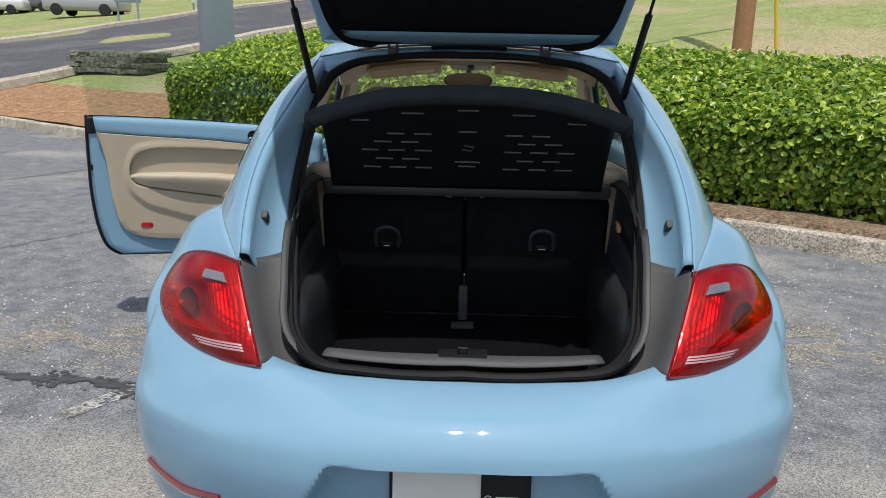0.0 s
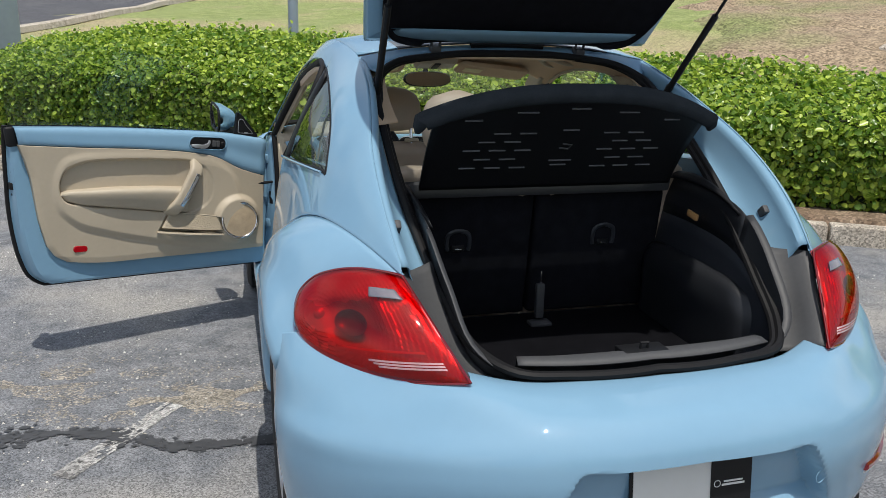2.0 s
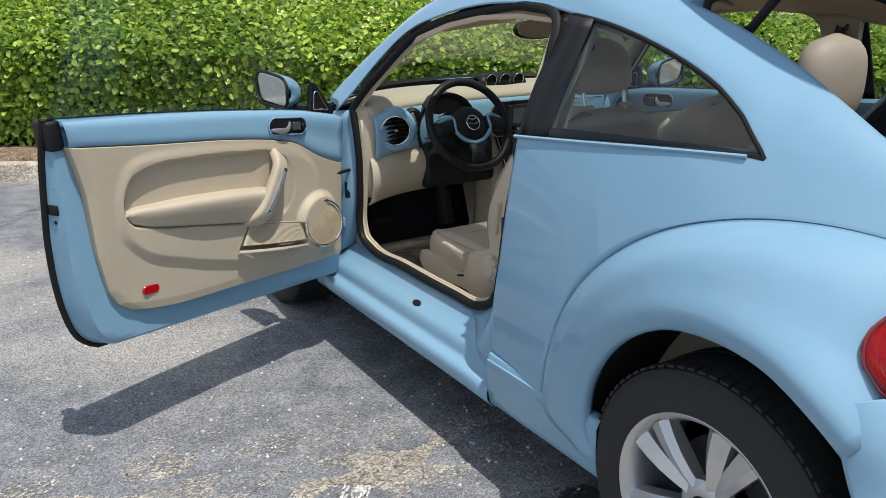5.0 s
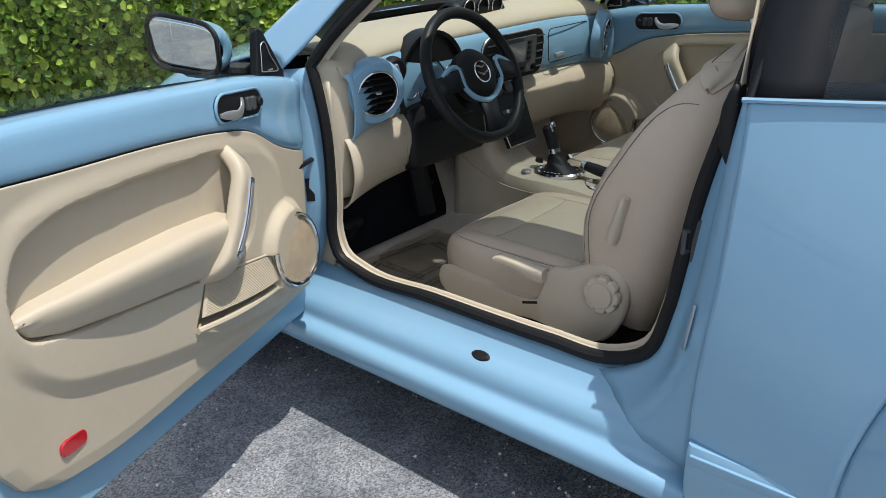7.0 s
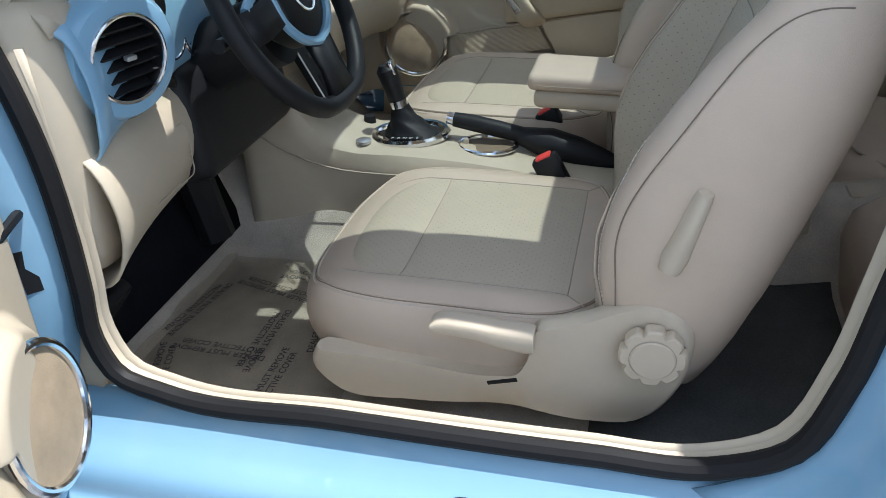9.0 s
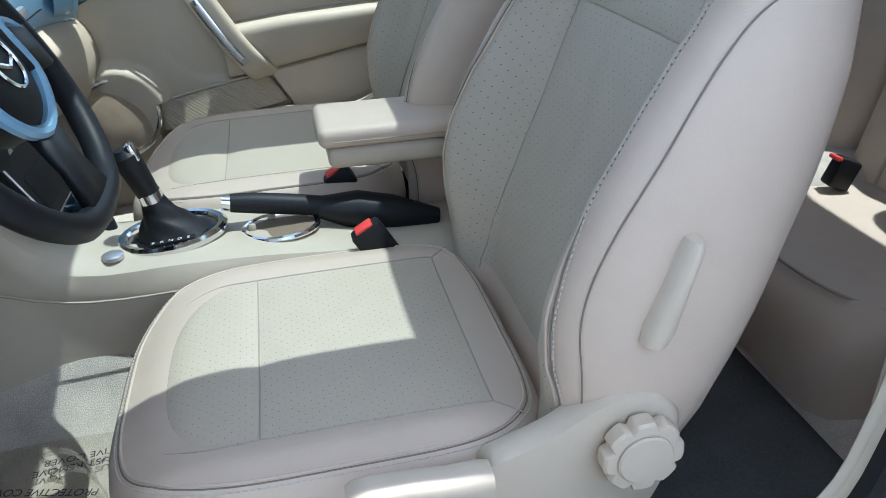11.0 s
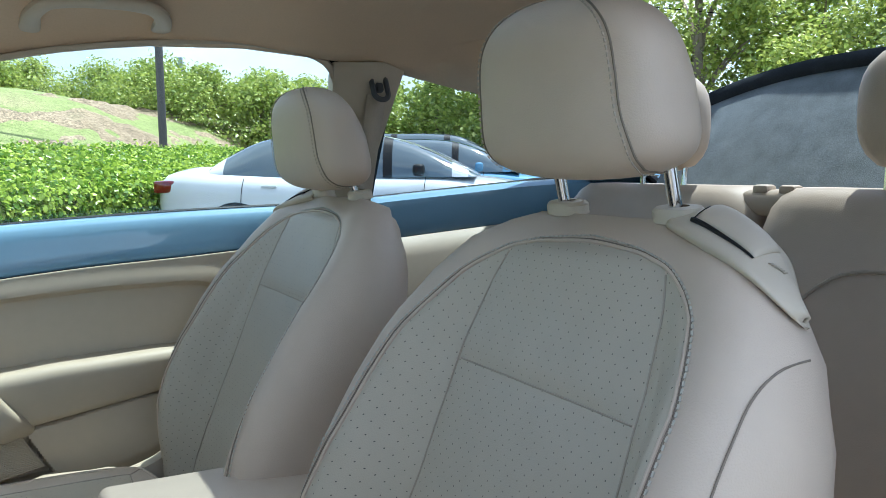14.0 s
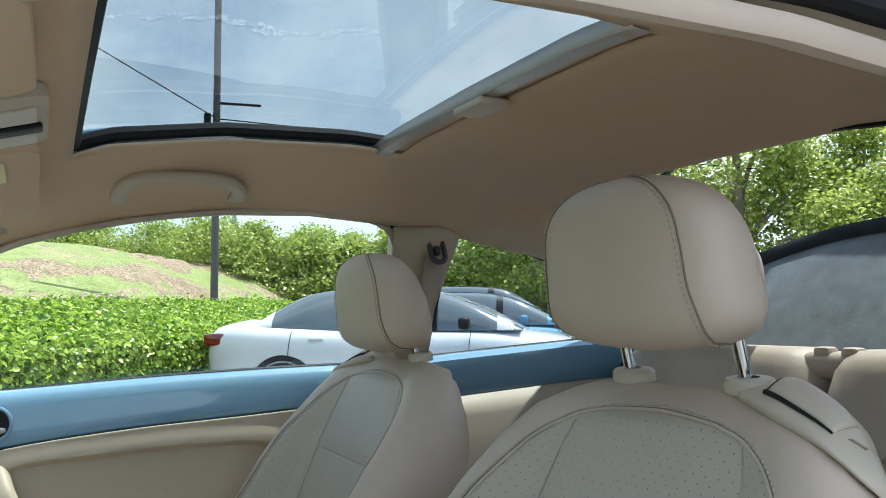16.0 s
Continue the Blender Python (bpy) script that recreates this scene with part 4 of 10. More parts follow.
def tail_frame():
    # painted rain channel between the shut line and the seal
    edge = spline(RAIL[:6], 40)
    fold = edge + np.array([-0.018, 0.006, -0.004])
    fold2 = edge + np.array([-0.026, 0.020, -0.030])
    se = spline(SEAL_SIDE[4:11], 40) + np.array([0.012, 0.0, -0.005])
    deep = (fold2 + se) / 2 + np.array([0.0, 0.014, -0.016])
    ch = np.array([spline(np.stack([edge[k], fold[k], fold2[k], deep[k], se[k]]), 14) for k in range(40)]).transpose(1, 0, 2)
    halves("tailgate_channel", ch, PAINT_IN, 0.002, True)
    bm = B()
    top_e = spline([(0.0, 1.405, 1.452), (0.25, 1.402, 1.444), (0.42, 1.395, 1.426), (0.545, 1.38, 1.402)], 24)
    top_s = spline(SEAL_SIDE[10:][::-1], 24) + np.array([0, 0.004, 0.006])
    both(bm, np.array([top_e, (top_e + top_s) / 2 + [0, 0.0, -0.010], top_s]), True)
    part("roof_rear_channel", bm, PAINT_IN, car, solid=0.002)
    bm = B()
    bar(bm, [(x, 1.400 - 0.02 * (x / 0.14) ** 2 * 0.2, 1.456 - 0.004 * (x / 0.14) ** 2) for x in np.linspace(-0.135, 0.135, 9)], 0.014, 0.008, (0, -0.5, 0.85), 10)
    part("hinge_cover", bm, SEAL, car, "black strip between the hinges")
    # rubber seal all round the opening: two lips
    half = spline(SEAL_SIDE, 80)
    loop = np.concatenate([half, left(half)[::-1][1:-1]])
    bm = B()
    ring_tube(bm, loop, 0.012, 8)
    ring_tube(bm, loop * [0.975, 1, 1] + [0, 0.012, -0.004], 0.010, 8)
    part("tailgate_seal", bm, SEAL, car, "black rubber seal round the opening")
    for sg in (-1, 1):
        # dark plastic filler beside the lamp
        bm = B()
        a = spline([(0.585, 0.462, 0.905), (0.565, 0.40, 0.84), (0.525, 0.315, 0.775), (0.478, 0.232, 0.714)], 16)
        b = spline([(0.470, 0.508, 0.925), (0.455, 0.435, 0.842), (0.420, 0.325, 0.745), (0.382, 0.262, 0.702)], 16)
        a = a + [0.010, 0.006, 0.0]
        b = np.array([0, -1.48, 1.464]) + (b - [0, -1.48, 1.464]) * 1.03
        md = (a + b) / 2 + [0.0, 0.016, -0.008]
        e0 = a + [-0.012, 0.012, 0.0]
        g = np.array([spline(np.stack([a[k], e0[k], md[k], b[k]]), 9) for k in range(16)]).transpose(1, 0, 2)
        g[..., 0] *= sg
        sheet(bm, g, sg > 0)
        part("lamp_filler", bm, GREYP, car, "dark grey plastic filler beside the lamp", solid=0.003)
        bm = B()
        block(bm, (sg * 0.562, 0.640, 0.985), (0.020, 0.028, 0.034), pose(0, 0, 0, 45, 0, 0), 0.006)
        part("buffer_stop", bm, GREYP, car, "grey rubber buffer stop")
        tail_light(sg)


def tail_light(sg):
    t = new("tail_light")
    t.parent = car
    tagged(t, "glossy red drop-shaped tail light")
    # outline, clockwise from the top inner corner
    up = [(0.590, 0.448, 0.909), (0.640, 0.474, 0.9175), (0.690, 0.508, 0.917), (0.745, 0.550, 0.903), (0.790, 0.590, 0.875), (0.822, 0.606, 0.835), (0.836, 0.595, 0.790)]
    lo = [(0.481, 0.222, 0.716), (0.550, 0.262, 0.705), (0.620, 0.315, 0.694), (0.690, 0.376, 0.689), (0.755, 0.440, 0.697), (0.805, 0.500, 0.718), (0.836, 0.562, 0.756)]
    a, b = spline(up, 40), spline(lo, 40)
    rows = []
    for f in np.linspace(0, 1, 22):
        bul = math.sin(f * math.pi) ** 0.6
        q = a + (b - a) * f
        k = np.sin(np.linspace(0.012, 1.0, 40) * math.pi) ** 0.38
        k[-1] = 0
        q = q + np.array([0.022, -0.034, 0.012]) * bul * k[:, None]
        rows.append(q)
    g = np.array(rows)
    g[..., 0] *= sg

    def patch(name, u0, u1, v0, v1, material, lift, label=""):
        bm = B()
        out = np.array([0.45 * sg, -0.85, 0.3]) * lift
        rows = []
        for f in np.linspace(0, 1, 8):
            row = []
            for i in range(12):
                s = i / 11
                uu = (u0[0] + (u0[1] - u0[0]) * s) * (1 - f) + (u1[0] + (u1[1] - u1[0]) * s) * f
                vv = v0 + (v1 - v0) * f
                x, y = min(38.999, uu * 39), min(20.999, vv * 21)
                i0, j0 = int(x), int(y)
                fx, fy = x - i0, y - j0
                p = g[j0, i0] * (1 - fx) * (1 - fy) + g[j0, i0 + 1] * fx * (1 - fy) + g[j0 + 1, i0] * (1 - fx) * fy + g[j0 + 1, i0 + 1] * fx * fy
                row.append(p + out)
            rows.append(row)
        sheet(bm, rows, sg > 0)
        part(name, bm, material, t, label, solid=0.001)

    def at(u, v, lift):
        x, y = min(38.999, max(0.0, u * 39)), min(20.999, max(0.0, v * 21))
        i0, j0 = int(x), int(y)
        fx, fy = x - i0, y - j0
        p = g[j0, i0] * (1 - fx) * (1 - fy) + g[j0, i0 + 1] * fx * (1 - fy) + g[j0 + 1, i0] * (1 - fx) * fy + g[j0 + 1, i0 + 1] * fx * fy
        return p + np.array([0.45 * sg, -0.85, 0.3]) * lift

    bm = B()
    sheet(bm, g, sg > 0)
    part("lens", bm, RED_G, t, "clear red outer lens")
    # stepped reflector behind the lens, ringed round the bulb
    bm = B()
    rows = []
    for v in np.linspace(0.0, 1.0, 60):
        row = []
        for u in np.linspace(0.0, 1.0, 110):
            d = math.hypot((u - 0.70) * 1.0, (v - 0.45) * 0.62)
            step = 0.0030 * ((d * 34) % 1.0) if d > 0.10 else 0.0
            pit = math.exp(-(((u - 0.47) / 0.19) ** 4 + ((v - 0.50) / 0.20) ** 4))
            row.append(at(u, v, -0.010 + step * (1 - pit) - 0.030 * pit))
        rows.append(row)
    sheet(bm, rows, sg > 0)
    part("reflector", bm, REFL, t, "ringed red reflector")
    bm = B()
    rim = np.concatenate([g[0], g[-1][::-1]])
    ring_tube(bm, rim, 0.0032, 6)
    part("lens_rim", bm, RED_D, t)
    bm = B()
    bmesh.ops.create_uvsphere(bm, u_segments=20, v_segments=12, radius=0.015, matrix=Matrix.Translation(Vector(at(0.69, 0.43, -0.020))))
    part("bulb", bm, REFL, t, "bright bulb cap")
    bm = B()
    sheet(bm, [[at(0.475 + 0.105 * r * math.cos(a) + 0.02 * r * math.sin(a), 0.50 + 0.125 * r * math.sin(a), -0.032 + 0.020 * r ** 3) for a in np.linspace(0, 2 * math.pi, 41)] for r in np.linspace(0.02, 1, 9)], sg > 0)
    part("lamp_chamber", bm, mat("lamp_chamber_dark", (0.13, 0.018, 0.022), 0.35, 0.2, 0.2, 60), t, "dark lamp chamber")
    patch("light_guide", (0.12, 0.62), (0.12, 0.60), 0.725, 0.745, RED_L, -0.004, "bright red light guide")
    patch("reversing_lens", (0.10, 0.27), (0.08, 0.29), 0.165, 0.255, CLEARL, 0.0006, "clear reversing lens")
    for k in range(3):
        patch("clear_strip", (0.06, 0.44 - 0.02 * k), (0.06, 0.44 - 0.02 * k), 0.815 + 0.026 * k, 0.832 + 0.026 * k, STRIPE, 0.0004)


def luggage_bay():
    bm = B()
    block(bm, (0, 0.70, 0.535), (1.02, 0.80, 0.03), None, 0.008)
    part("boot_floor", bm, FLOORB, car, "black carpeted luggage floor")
    prof = spline([(0.345, 0.295, 0.690), (0.42, 0.330, 0.740), (0.462, 0.46, 0.87), (0.480, 0.62, 0.985), (0.485, 0.86, 1.03), (0.49, 1.06, 1.03), (0.496, 1.17, 1.03)], 34)
    inn = spline([(0.30, 0.32, 0.57), (0.40, 0.36, 0.56), (0.43, 0.48, 0.55), (0.435, 0.62, 0.55), (0.44, 0.86, 0.55), (0.46, 1.06, 0.55), (0.48, 1.17, 0.55)], 34)
    md = (prof + inn) / 2 + [0.006, 0, 0]
    wall = np.array([spline(np.stack([prof[k], md[k], inn[k]]), 12) for k in range(34)]).transpose(1, 0, 2)
    halves("boot_side_trim", wall[3:], TRIMB, 0.003, True)
    halves("boot_side_rail", wall[:4, 15:], COVERB, 0.003, True)
    lip = np.concatenate([prof[None] + [0.014, -0.014, 0.006], wall[:4] + [-0.001, 0.0, 0.001]])
    halves("corner_lining", lip[:, :16], LINING, 0.003, True)
    g = net([[(0.478, 0.64, 0.985), (0.488, 0.80, 1.045), (0.495, 1.05, 1.045)], [(0.47, 0.62, 0.985), (0.47, 0.82, 1.035), (0.46, 1.06, 1.03)]], 10, 4)
    halves("parcel_ledge", g, BLACK, 0.01, True)
    bm = B()
    both(bm, net([[(0.0, 0.262, 0.716), (0.2, 0.264, 0.717), (0.345, 0.286, 0.722)], [(0.0, 0.315, 0.722), (0.2, 0.317, 0.723), (0.335, 0.325, 0.727)], [(0.0, 0.345, 0.704), (0.2, 0.346, 0.704), (0.325, 0.352, 0.705)], [(0.0, 0.375, 0.55), (0.2, 0.375, 0.55), (0.32, 0.380, 0.55)]], 16, 12), True)
    part("loading_sill", bm, GREYP, car, "dark grey plastic loading sill", solid=0.004)
    bm = B()
    block(bm, (0, 0.318, 0.716), (0.125, 0.062, 0.018), None, 0.006)
    tube(bm, [(-0.010, 0.310, 0.720), (-0.010, 0.310, 0.740), (0.010, 0.310, 0.740), (0.010, 0.310, 0.720)], 0.004, 6)
    part("striker", bm, BLACK, car, "black latch recess in the sill")
    # stubby black strap handle on the boot floor
    bm = B()
    block(bm, (0.0, 0.985, 0.630), (0.030, 0.022, 0.12), None, 0.006)
    block(bm, (0.0, 0.975, 0.555), (0.075, 0.05, 0.012), None, 0.004)
    part("boot_strap", bm, GREYP, car)
    bm = B()
    block(bm, (0.002, 0.985, 0.712), (0.006, 0.006, 0.04), None, 0.002)
    part("strap_pin", bm, CHROME, car)
    # backs of the split rear seat
    for sg, x0, x1 in ((-1, -0.478, -0.004), (1, 0.004, 0.478)):
        bm = B()
        block(bm, ((x0 + x1) / 2, 1.115, 0.775), (x1 - x0, 0.07, 0.46), pose(0, 0, 0, 8, 0, 0), 0.018, 3)
        sb = part("rear_seat_back", bm, CARPET, car, "black carpeted back of the folding rear seat")
        bm = B()
        arch = [(sg * 0.262 + a, 1.074 + 0.14 * (0.83 - b), b) for a, b in ((-0.036, 0.792), (-0.039, 0.825), (-0.034, 0.848), (-0.018, 0.858), (0.018, 0.858), (0.034, 0.848), (0.039, 0.825), (0.036, 0.792))]
        bar(bm, spline(arch, 28), 0.008, 0.007, (0, -1, 0), 10, 0.8)
        part("latch_frame", bm, TRIMB, sb, "black plastic latch surround")
        bm = B()
        block(bm, (sg * 0.262, 1.078, 0.800), (0.044, 0.014, 0.020), None, 0.004)
        part("latch_tab", bm, BLACK, sb)
        bm = B()
        block(bm, (sg * 0.262, 1.069, 0.797), (0.024, 0.004, 0.004), None, 0.001)
        part("latch_bar", bm, CHROME, sb)
    bm = B()
    block(bm, (0, 1.150, 0.74), (0.96, 0.02, 0.42), pose(0, 0, 0, 8, 0, 0))
    part("seat_back_board", bm, CARPET, car)
    bm = B()
    block(bm, (0, 1.035, 1.012), (0.93, 0.07, 0.052), pose(0, 0, 0, 8, 0, 0), 0.012)
    part("shelf_bar", bm, GREYP, car)
    # moulded covers of the wheel housings, with a tray above
    for sg in (-1, 1):
        bm = B()
        g = net([[(0.470, 0.40, 0.545), (0.455, 0.44, 0.545), (0.405, 0.50, 0.545), (0.385, 0.62, 0.545), (0.385, 0.90, 0.545), (0.400, 1.06, 0.545)],
                 [(0.478, 0.41, 0.66), (0.462, 0.46, 0.66), (0.412, 0.52, 0.66), (0.392, 0.63, 0.66), (0.390, 0.90, 0.66), (0.405, 1.06, 0.66)],
                 [(0.482, 0.44, 0.76), (0.468, 0.49, 0.765), (0.420, 0.55, 0.775), (0.402, 0.65, 0.785), (0.398, 0.90, 0.795), (0.410, 1.06, 0.795)],
                 [(0.486, 0.47, 0.79), (0.474, 0.52, 0.80), (0.432, 0.58, 0.815), (0.418, 0.68, 0.825), (0.414, 0.90, 0.830), (0.425, 1.06, 0.830)],
                 [(0.490, 0.50, 0.80), (0.488, 0.55, 0.81), (0.485, 0.61, 0.825), (0.484, 0.70, 0.835), (0.484, 0.90, 0.842), (0.484, 1.06, 0.842)]], 40, 28)
        g[..., 0] = 0.49 - (0.49 - g[..., 0]) * 0.80
        g[..., 2] = 0.545 + (g[..., 2] - 0.545) * 0.82
        g[..., 0] *= sg
        sheet(bm, g, sg < 0)
        part("wheel_cover", bm, COVERB, car, "black moulded cover over the wheel housing", solid=0.003, angle=60)
    # raised parcel shelf: arched rear edge, slots through
    sh = new("parcel_shelf")
    sh.parent = car
    tagged(sh, "black slotted parcel shelf tilted up on its hinge")
    bm = B()

    def rear(x):
        return 0.380 - 0.115 * abs(x / 0.47) ** 2.5

    def lie(x, L, proud=0.0):
        return (x, 0.965 - L * 0.62 - proud * 0.785, 1.028 + L * 0.785 - proud * 0.62)
    across = np.linspace(-0.425, 0.425, 41)
    sheet(bm, [[lie(x, f * rear(x), -0.012 * math.sin(f * math.pi)) for x in across] for f in np.linspace(0, 1, 26)])
    part("shelf_board", bm, BLACK, sh, solid=-0.014)
    bm = B()
    sheet(bm, [[lie(x * 0.985, f * rear(x), -0.016 - 0.012 * math.sin(f * math.pi)) for x in across] for f in np.linspace(0.0, 0.985, 26)])
    part("shelf_felt", bm, FELT, sh, "grey felt upper face", solid=-0.010)
    bm = B()
    path = [lie(x, rear(x) - 0.008, -0.008) for x in np.linspace(-0.448, 0.448, 33)]
    path = [lie(-0.466, 0.234), lie(-0.465, 0.252), lie(-0.460, 0.272, -0.005)] + path + [lie(0.460, 0.272, -0.005), lie(0.465, 0.252), lie(0.466, 0.234)]
    bar(bm, path, [0.008, 0.016, 0.020] + [0.021] * 33 + [0.020, 0.016, 0.008], [0.008, 0.016, 0.023] + [0.029] * 33 + [0.023, 0.016, 0.008], (0, -0.785, -0.62), 16, 0.7)
    # the shelf's felt, coloured darker for the shade the tailgate throws on this edge
    part("shelf_edge", bm, mat("shaded_edge_felt", (0.034, 0.040, 0.046), 0.95, 0, 0.35, 420, bump=0.7, bscale=700, spec=0.05), sh, "rounded overhanging rear edge")

    def slot(x, L, w=0.052):
        bm = B()
        block(bm, lie(x, L, 0.0148 - 0.012 * math.sin(min(1.0, L / rear(x)) * math.pi)), (w, 0.004, 0.0055), pose(0, 0, 0, -38, 0, 0), 0.001, 1)
        part("shelf_slot", bm, SLOTM, sh)
    for sg in (-1, 1):
        for x0, L, n in ((0.134, 0.228, 2), (0.174, 0.193, 2), (0.134, 0.158, 3), (0.174, 0.122, 2), (0.134, 0.087, 3)):
            for i in range(n):
                slot(sg * (x0 + 0.080 * i) + 0.002, L)
        slot(sg * 0.158, 0.315, 0.065)
        slot(sg * 0.312, 0.285)
    slot(0.0, 0.330, 0.060)
    slot(0.0, 0.240)
    slot(0.0, 0.096)
    slot(0.002, 0.114, 0.076)
    bm = B()
    tube(bm, [lie(-0.016, 0.166, 0.004), lie(0.012, 0.166, 0.008), lie(0.020, 0.182, 0.008), lie(-0.010, 0.184, 0.004)], 0.0028, 6)
    part("shelf_pull", bm, GREYP, sh)
    # orange side lamp of the bay
    bm = B()
    block(bm, (0.468, 0.86, 0.93), (0.012, 0.055, 0.022), pose(0, 0, 0, 10, 0, 0), 0.004)
    part("boot_lamp", bm, mat("amber_lens", (0.62, 0.34, 0.14), 0.2, 0, 0.1, 50, coat=1.0), car, "small amber luggage lamp")


def number_plate():
    p = new("number_plate")
    p.parent = car
    tagged(p, "dealer number plate, pale card half covered by a black tag")
    m = pose(0, 0.062, 0.500, 84, 0, 0)
    bm = B()
    extrude_outline(bm, rounded(0.315, 0.162, 0.008), 0.006, m, 0.001)
    part("plate_frame", bm, BLACK, p)
    bm = B()
    extrude_outline(bm, rounded(0.300, 0.146, 0.006), 0.002, m @ pose(0, 0, 0.006))
    part("plate_card", bm, WHITE, p, "blank off-white card")
    bm = B()
    extrude_outline(bm, rounded(0.104, 0.150, 0.004), 0.002, m @ pose(0.098, 0, 0.009))
    part("dealer_tag", bm, BLACK, p, "black tag with illegible pale lettering")
    for y, x, w, h in ((-0.008, 0.104, 0.050, 0.004), (-0.016, 0.104, 0.060, 0.005), (0.062, 0.100, 0.070, 0.008), (-0.070, 0.02, 0.11, 0.007)):
        bm = B()
        block(bm, m @ Vector((x, y, 0.0115)), (w, h, 0.001), m.to_3x3().to_4x4())
        part("tag_print", bm, WHITE, p)
    bm = B()
    ring_tube(bm, [m @ Vector((0.062 + 0.008 * math.cos(a), -0.012 + 0.008 * math.sin(a), 0.0115)) for a in np.linspace(0, 2 * math.pi, 17)[:-1]], 0.001, 5)
    part("tag_print", bm, WHITE, p)
    for x in (-0.10, 0.075):
        bm = B()
        revolve(bm, [(0.007, 0.0), (0.006, 0.004), (0.0, 0.005)], m @ pose(x, 0.066, 0.008), 14)
        part("plate_screw", bm, CHROME, p)
    bm = B()
    ring_tube(bm, [(0.335 + 0.016 * math.cos(a), 0.036 + 0.004 * math.cos(a), 0.478 + 0.016 * math.sin(a)) for a in np.linspace(0, 2 * math.pi, 25)[:-1]], 0.0012, 5)
    part("tow_eye_cover", bm, PAINT_IN, car)


def tailgate():
    tg = new("tailgate")
    tg.parent = car
    tagged(tg, "raised light blue tailgate with black trim inside")
    H = Matrix.Translation((0, 1.405, 1.440)) @ pose(0, 0, 0, -66, 0, 0) @ Matrix.Translation((0, -1.405, -1.440))

    def out(s, y, z):
        return H @ Vector((s, y, z))
    e = spline([(0.52, 1.37, 1.415), (0.545, 1.15, 1.335), (0.562, 0.97, 1.258), (0.572, 0.80, 1.170), (0.575, 0.62, 1.055), (0.560, 0.475, 0.93), (0.515, 0.33, 0.80), (0.455, 0.222, 0.705)], 30)
    rows = []
    for s, y, z in e:
        cr = 0.055
        rows.append([out(x * s, y - 0.02 * (1 - x * x), z + cr * (1 - abs(x) ** 2.2)) for x in np.linspace(-1, 1, 21)])
    bm = B()
    glass_rows = rows[3:25]
    sheet(bm, [r[:4] for r in glass_rows])
    sheet(bm, [r[-4:] for r in glass_rows])
    sheet(bm, rows[:4])
    sheet(bm, rows[24:])
    part("tailgate_skin", bm, PAINT, tg, solid=0.005)
    bm = B()
    sheet(bm, [r[3:-3] for r in glass_rows])
    part("rear_window", bm, GLASS_R, tg, "tinted heated rear window")
    # inner painted return and black trim, standing in from the skin
    bm = B()
    inn = []
    for (s, y, z) in e:
        inn.append((s, y, z))
    ring = []
    for k, f, dz in ((0, 1.0, 0.0), (1, 0.985, -0.03), (2, 0.93, -0.050), (3, 0.87, -0.052)):
        c = np.array([0, 0.80, 1.14])
        ring.append([out(*(np.array([s, c[1] + (y - c[1]) * (1 - (1 - f) * 0.6), c[2] + (z - c[2]) * (1 - (1 - f) * 0.6) + dz * 0.8]) * [f, 1, 1] + [0, dz * 0.5, 0])) for s, y, z in e])
    sheet(bm, ring)
    sheet(bm, [[Vector((-p.x, p.y, p.z)) for p in r] for r in ring], True)
    a = [r[0] for r in ring]
    topr = [[Vector((p.x * (1 - 2 * k / 12), p.y, p.z)) for k in range(13)] for p in a]
    sheet(bm, topr)
    part("tailgate_frame", bm, PAINT_IN, tg, solid=0.003)
    bm = B()
    up = [(0.34, 1.366, 1.381), (0.395, 1.361, 1.380), (0.435, 1.345, 1.375), (0.462, 1.31, 1.362), (0.478, 1.27, 1.345), (0.496, 1.15, 1.285), (0.505, 0.97, 1.205), (0.508, 0.80, 1.120), (0.500, 0.69, 1.05), (0.486, 0.545, 0.948), (0.475, 0.475, 0.89), (0.42, 0.33, 0.765), (0.36, 0.25, 0.70)]
    rows = [[out(x * s, y, z + 0.035 * (1 - abs(x) ** 2.5) - (0.018 if abs(x) > 0.97 else 0)) for x in np.linspace(-1, 1, 33)] for s, y, z in spline(up, 60)]
    sheet(bm, rows[:26], True)
    sheet(bm, rows[51:], True)
    for part_of in (slice(0, 4), slice(29, 33)):
        sheet(bm, [r[part_of] for r in rows[25:52]], True)
    part("tailgate_trim", bm, CARPET, tg, "black trim panel", solid=0.006)
    for sg in (-1, 1):
        lo = Vector((sg * 0.515, 1.15, 1.315))
        hi = lo + Vector((sg * 0.035, -0.67, 0.742)) * 0.52
        mid = lo + (hi - lo) * 0.62
        bm = B()
        tube(bm, [lo, mid], 0.011, 10)
        part("gas_strut", bm, BLACK, car, "black gas strut")
        bm = B()
        tube(bm, [mid, hi], 0.005, 8)
        part("strut_rod", bm, BLACK, car)
        bm = B()
        tube(bm, [lo + Vector((0, 0.012, -0.014)), lo + Vector((0, -0.008, 0.012))], 0.013, 8)
        part("strut_eye", bm, BLACK, car)
        bm = B()
        block(bm, (sg * 0.27, 1.382, 1.438), (0.035, 0.05, 0.022), pose(0, 0, 0, 15, 0, 0), 0.005)
        tube(bm, [(sg * 0.255, 1.375, 1.445), (sg * 0.255, 1.36, 1.475), (sg * 0.285, 1.36, 1.475), (sg * 0.285, 1.375, 1.445)], 0.005, 6)
        part("tailgate_hinge", bm, GREYP, car)


tail_frame()
luggage_bay()
number_plate()
tailgate()


# ---- the car: doors ----
HINGE = Vector((-0.796, 2.869, 0))


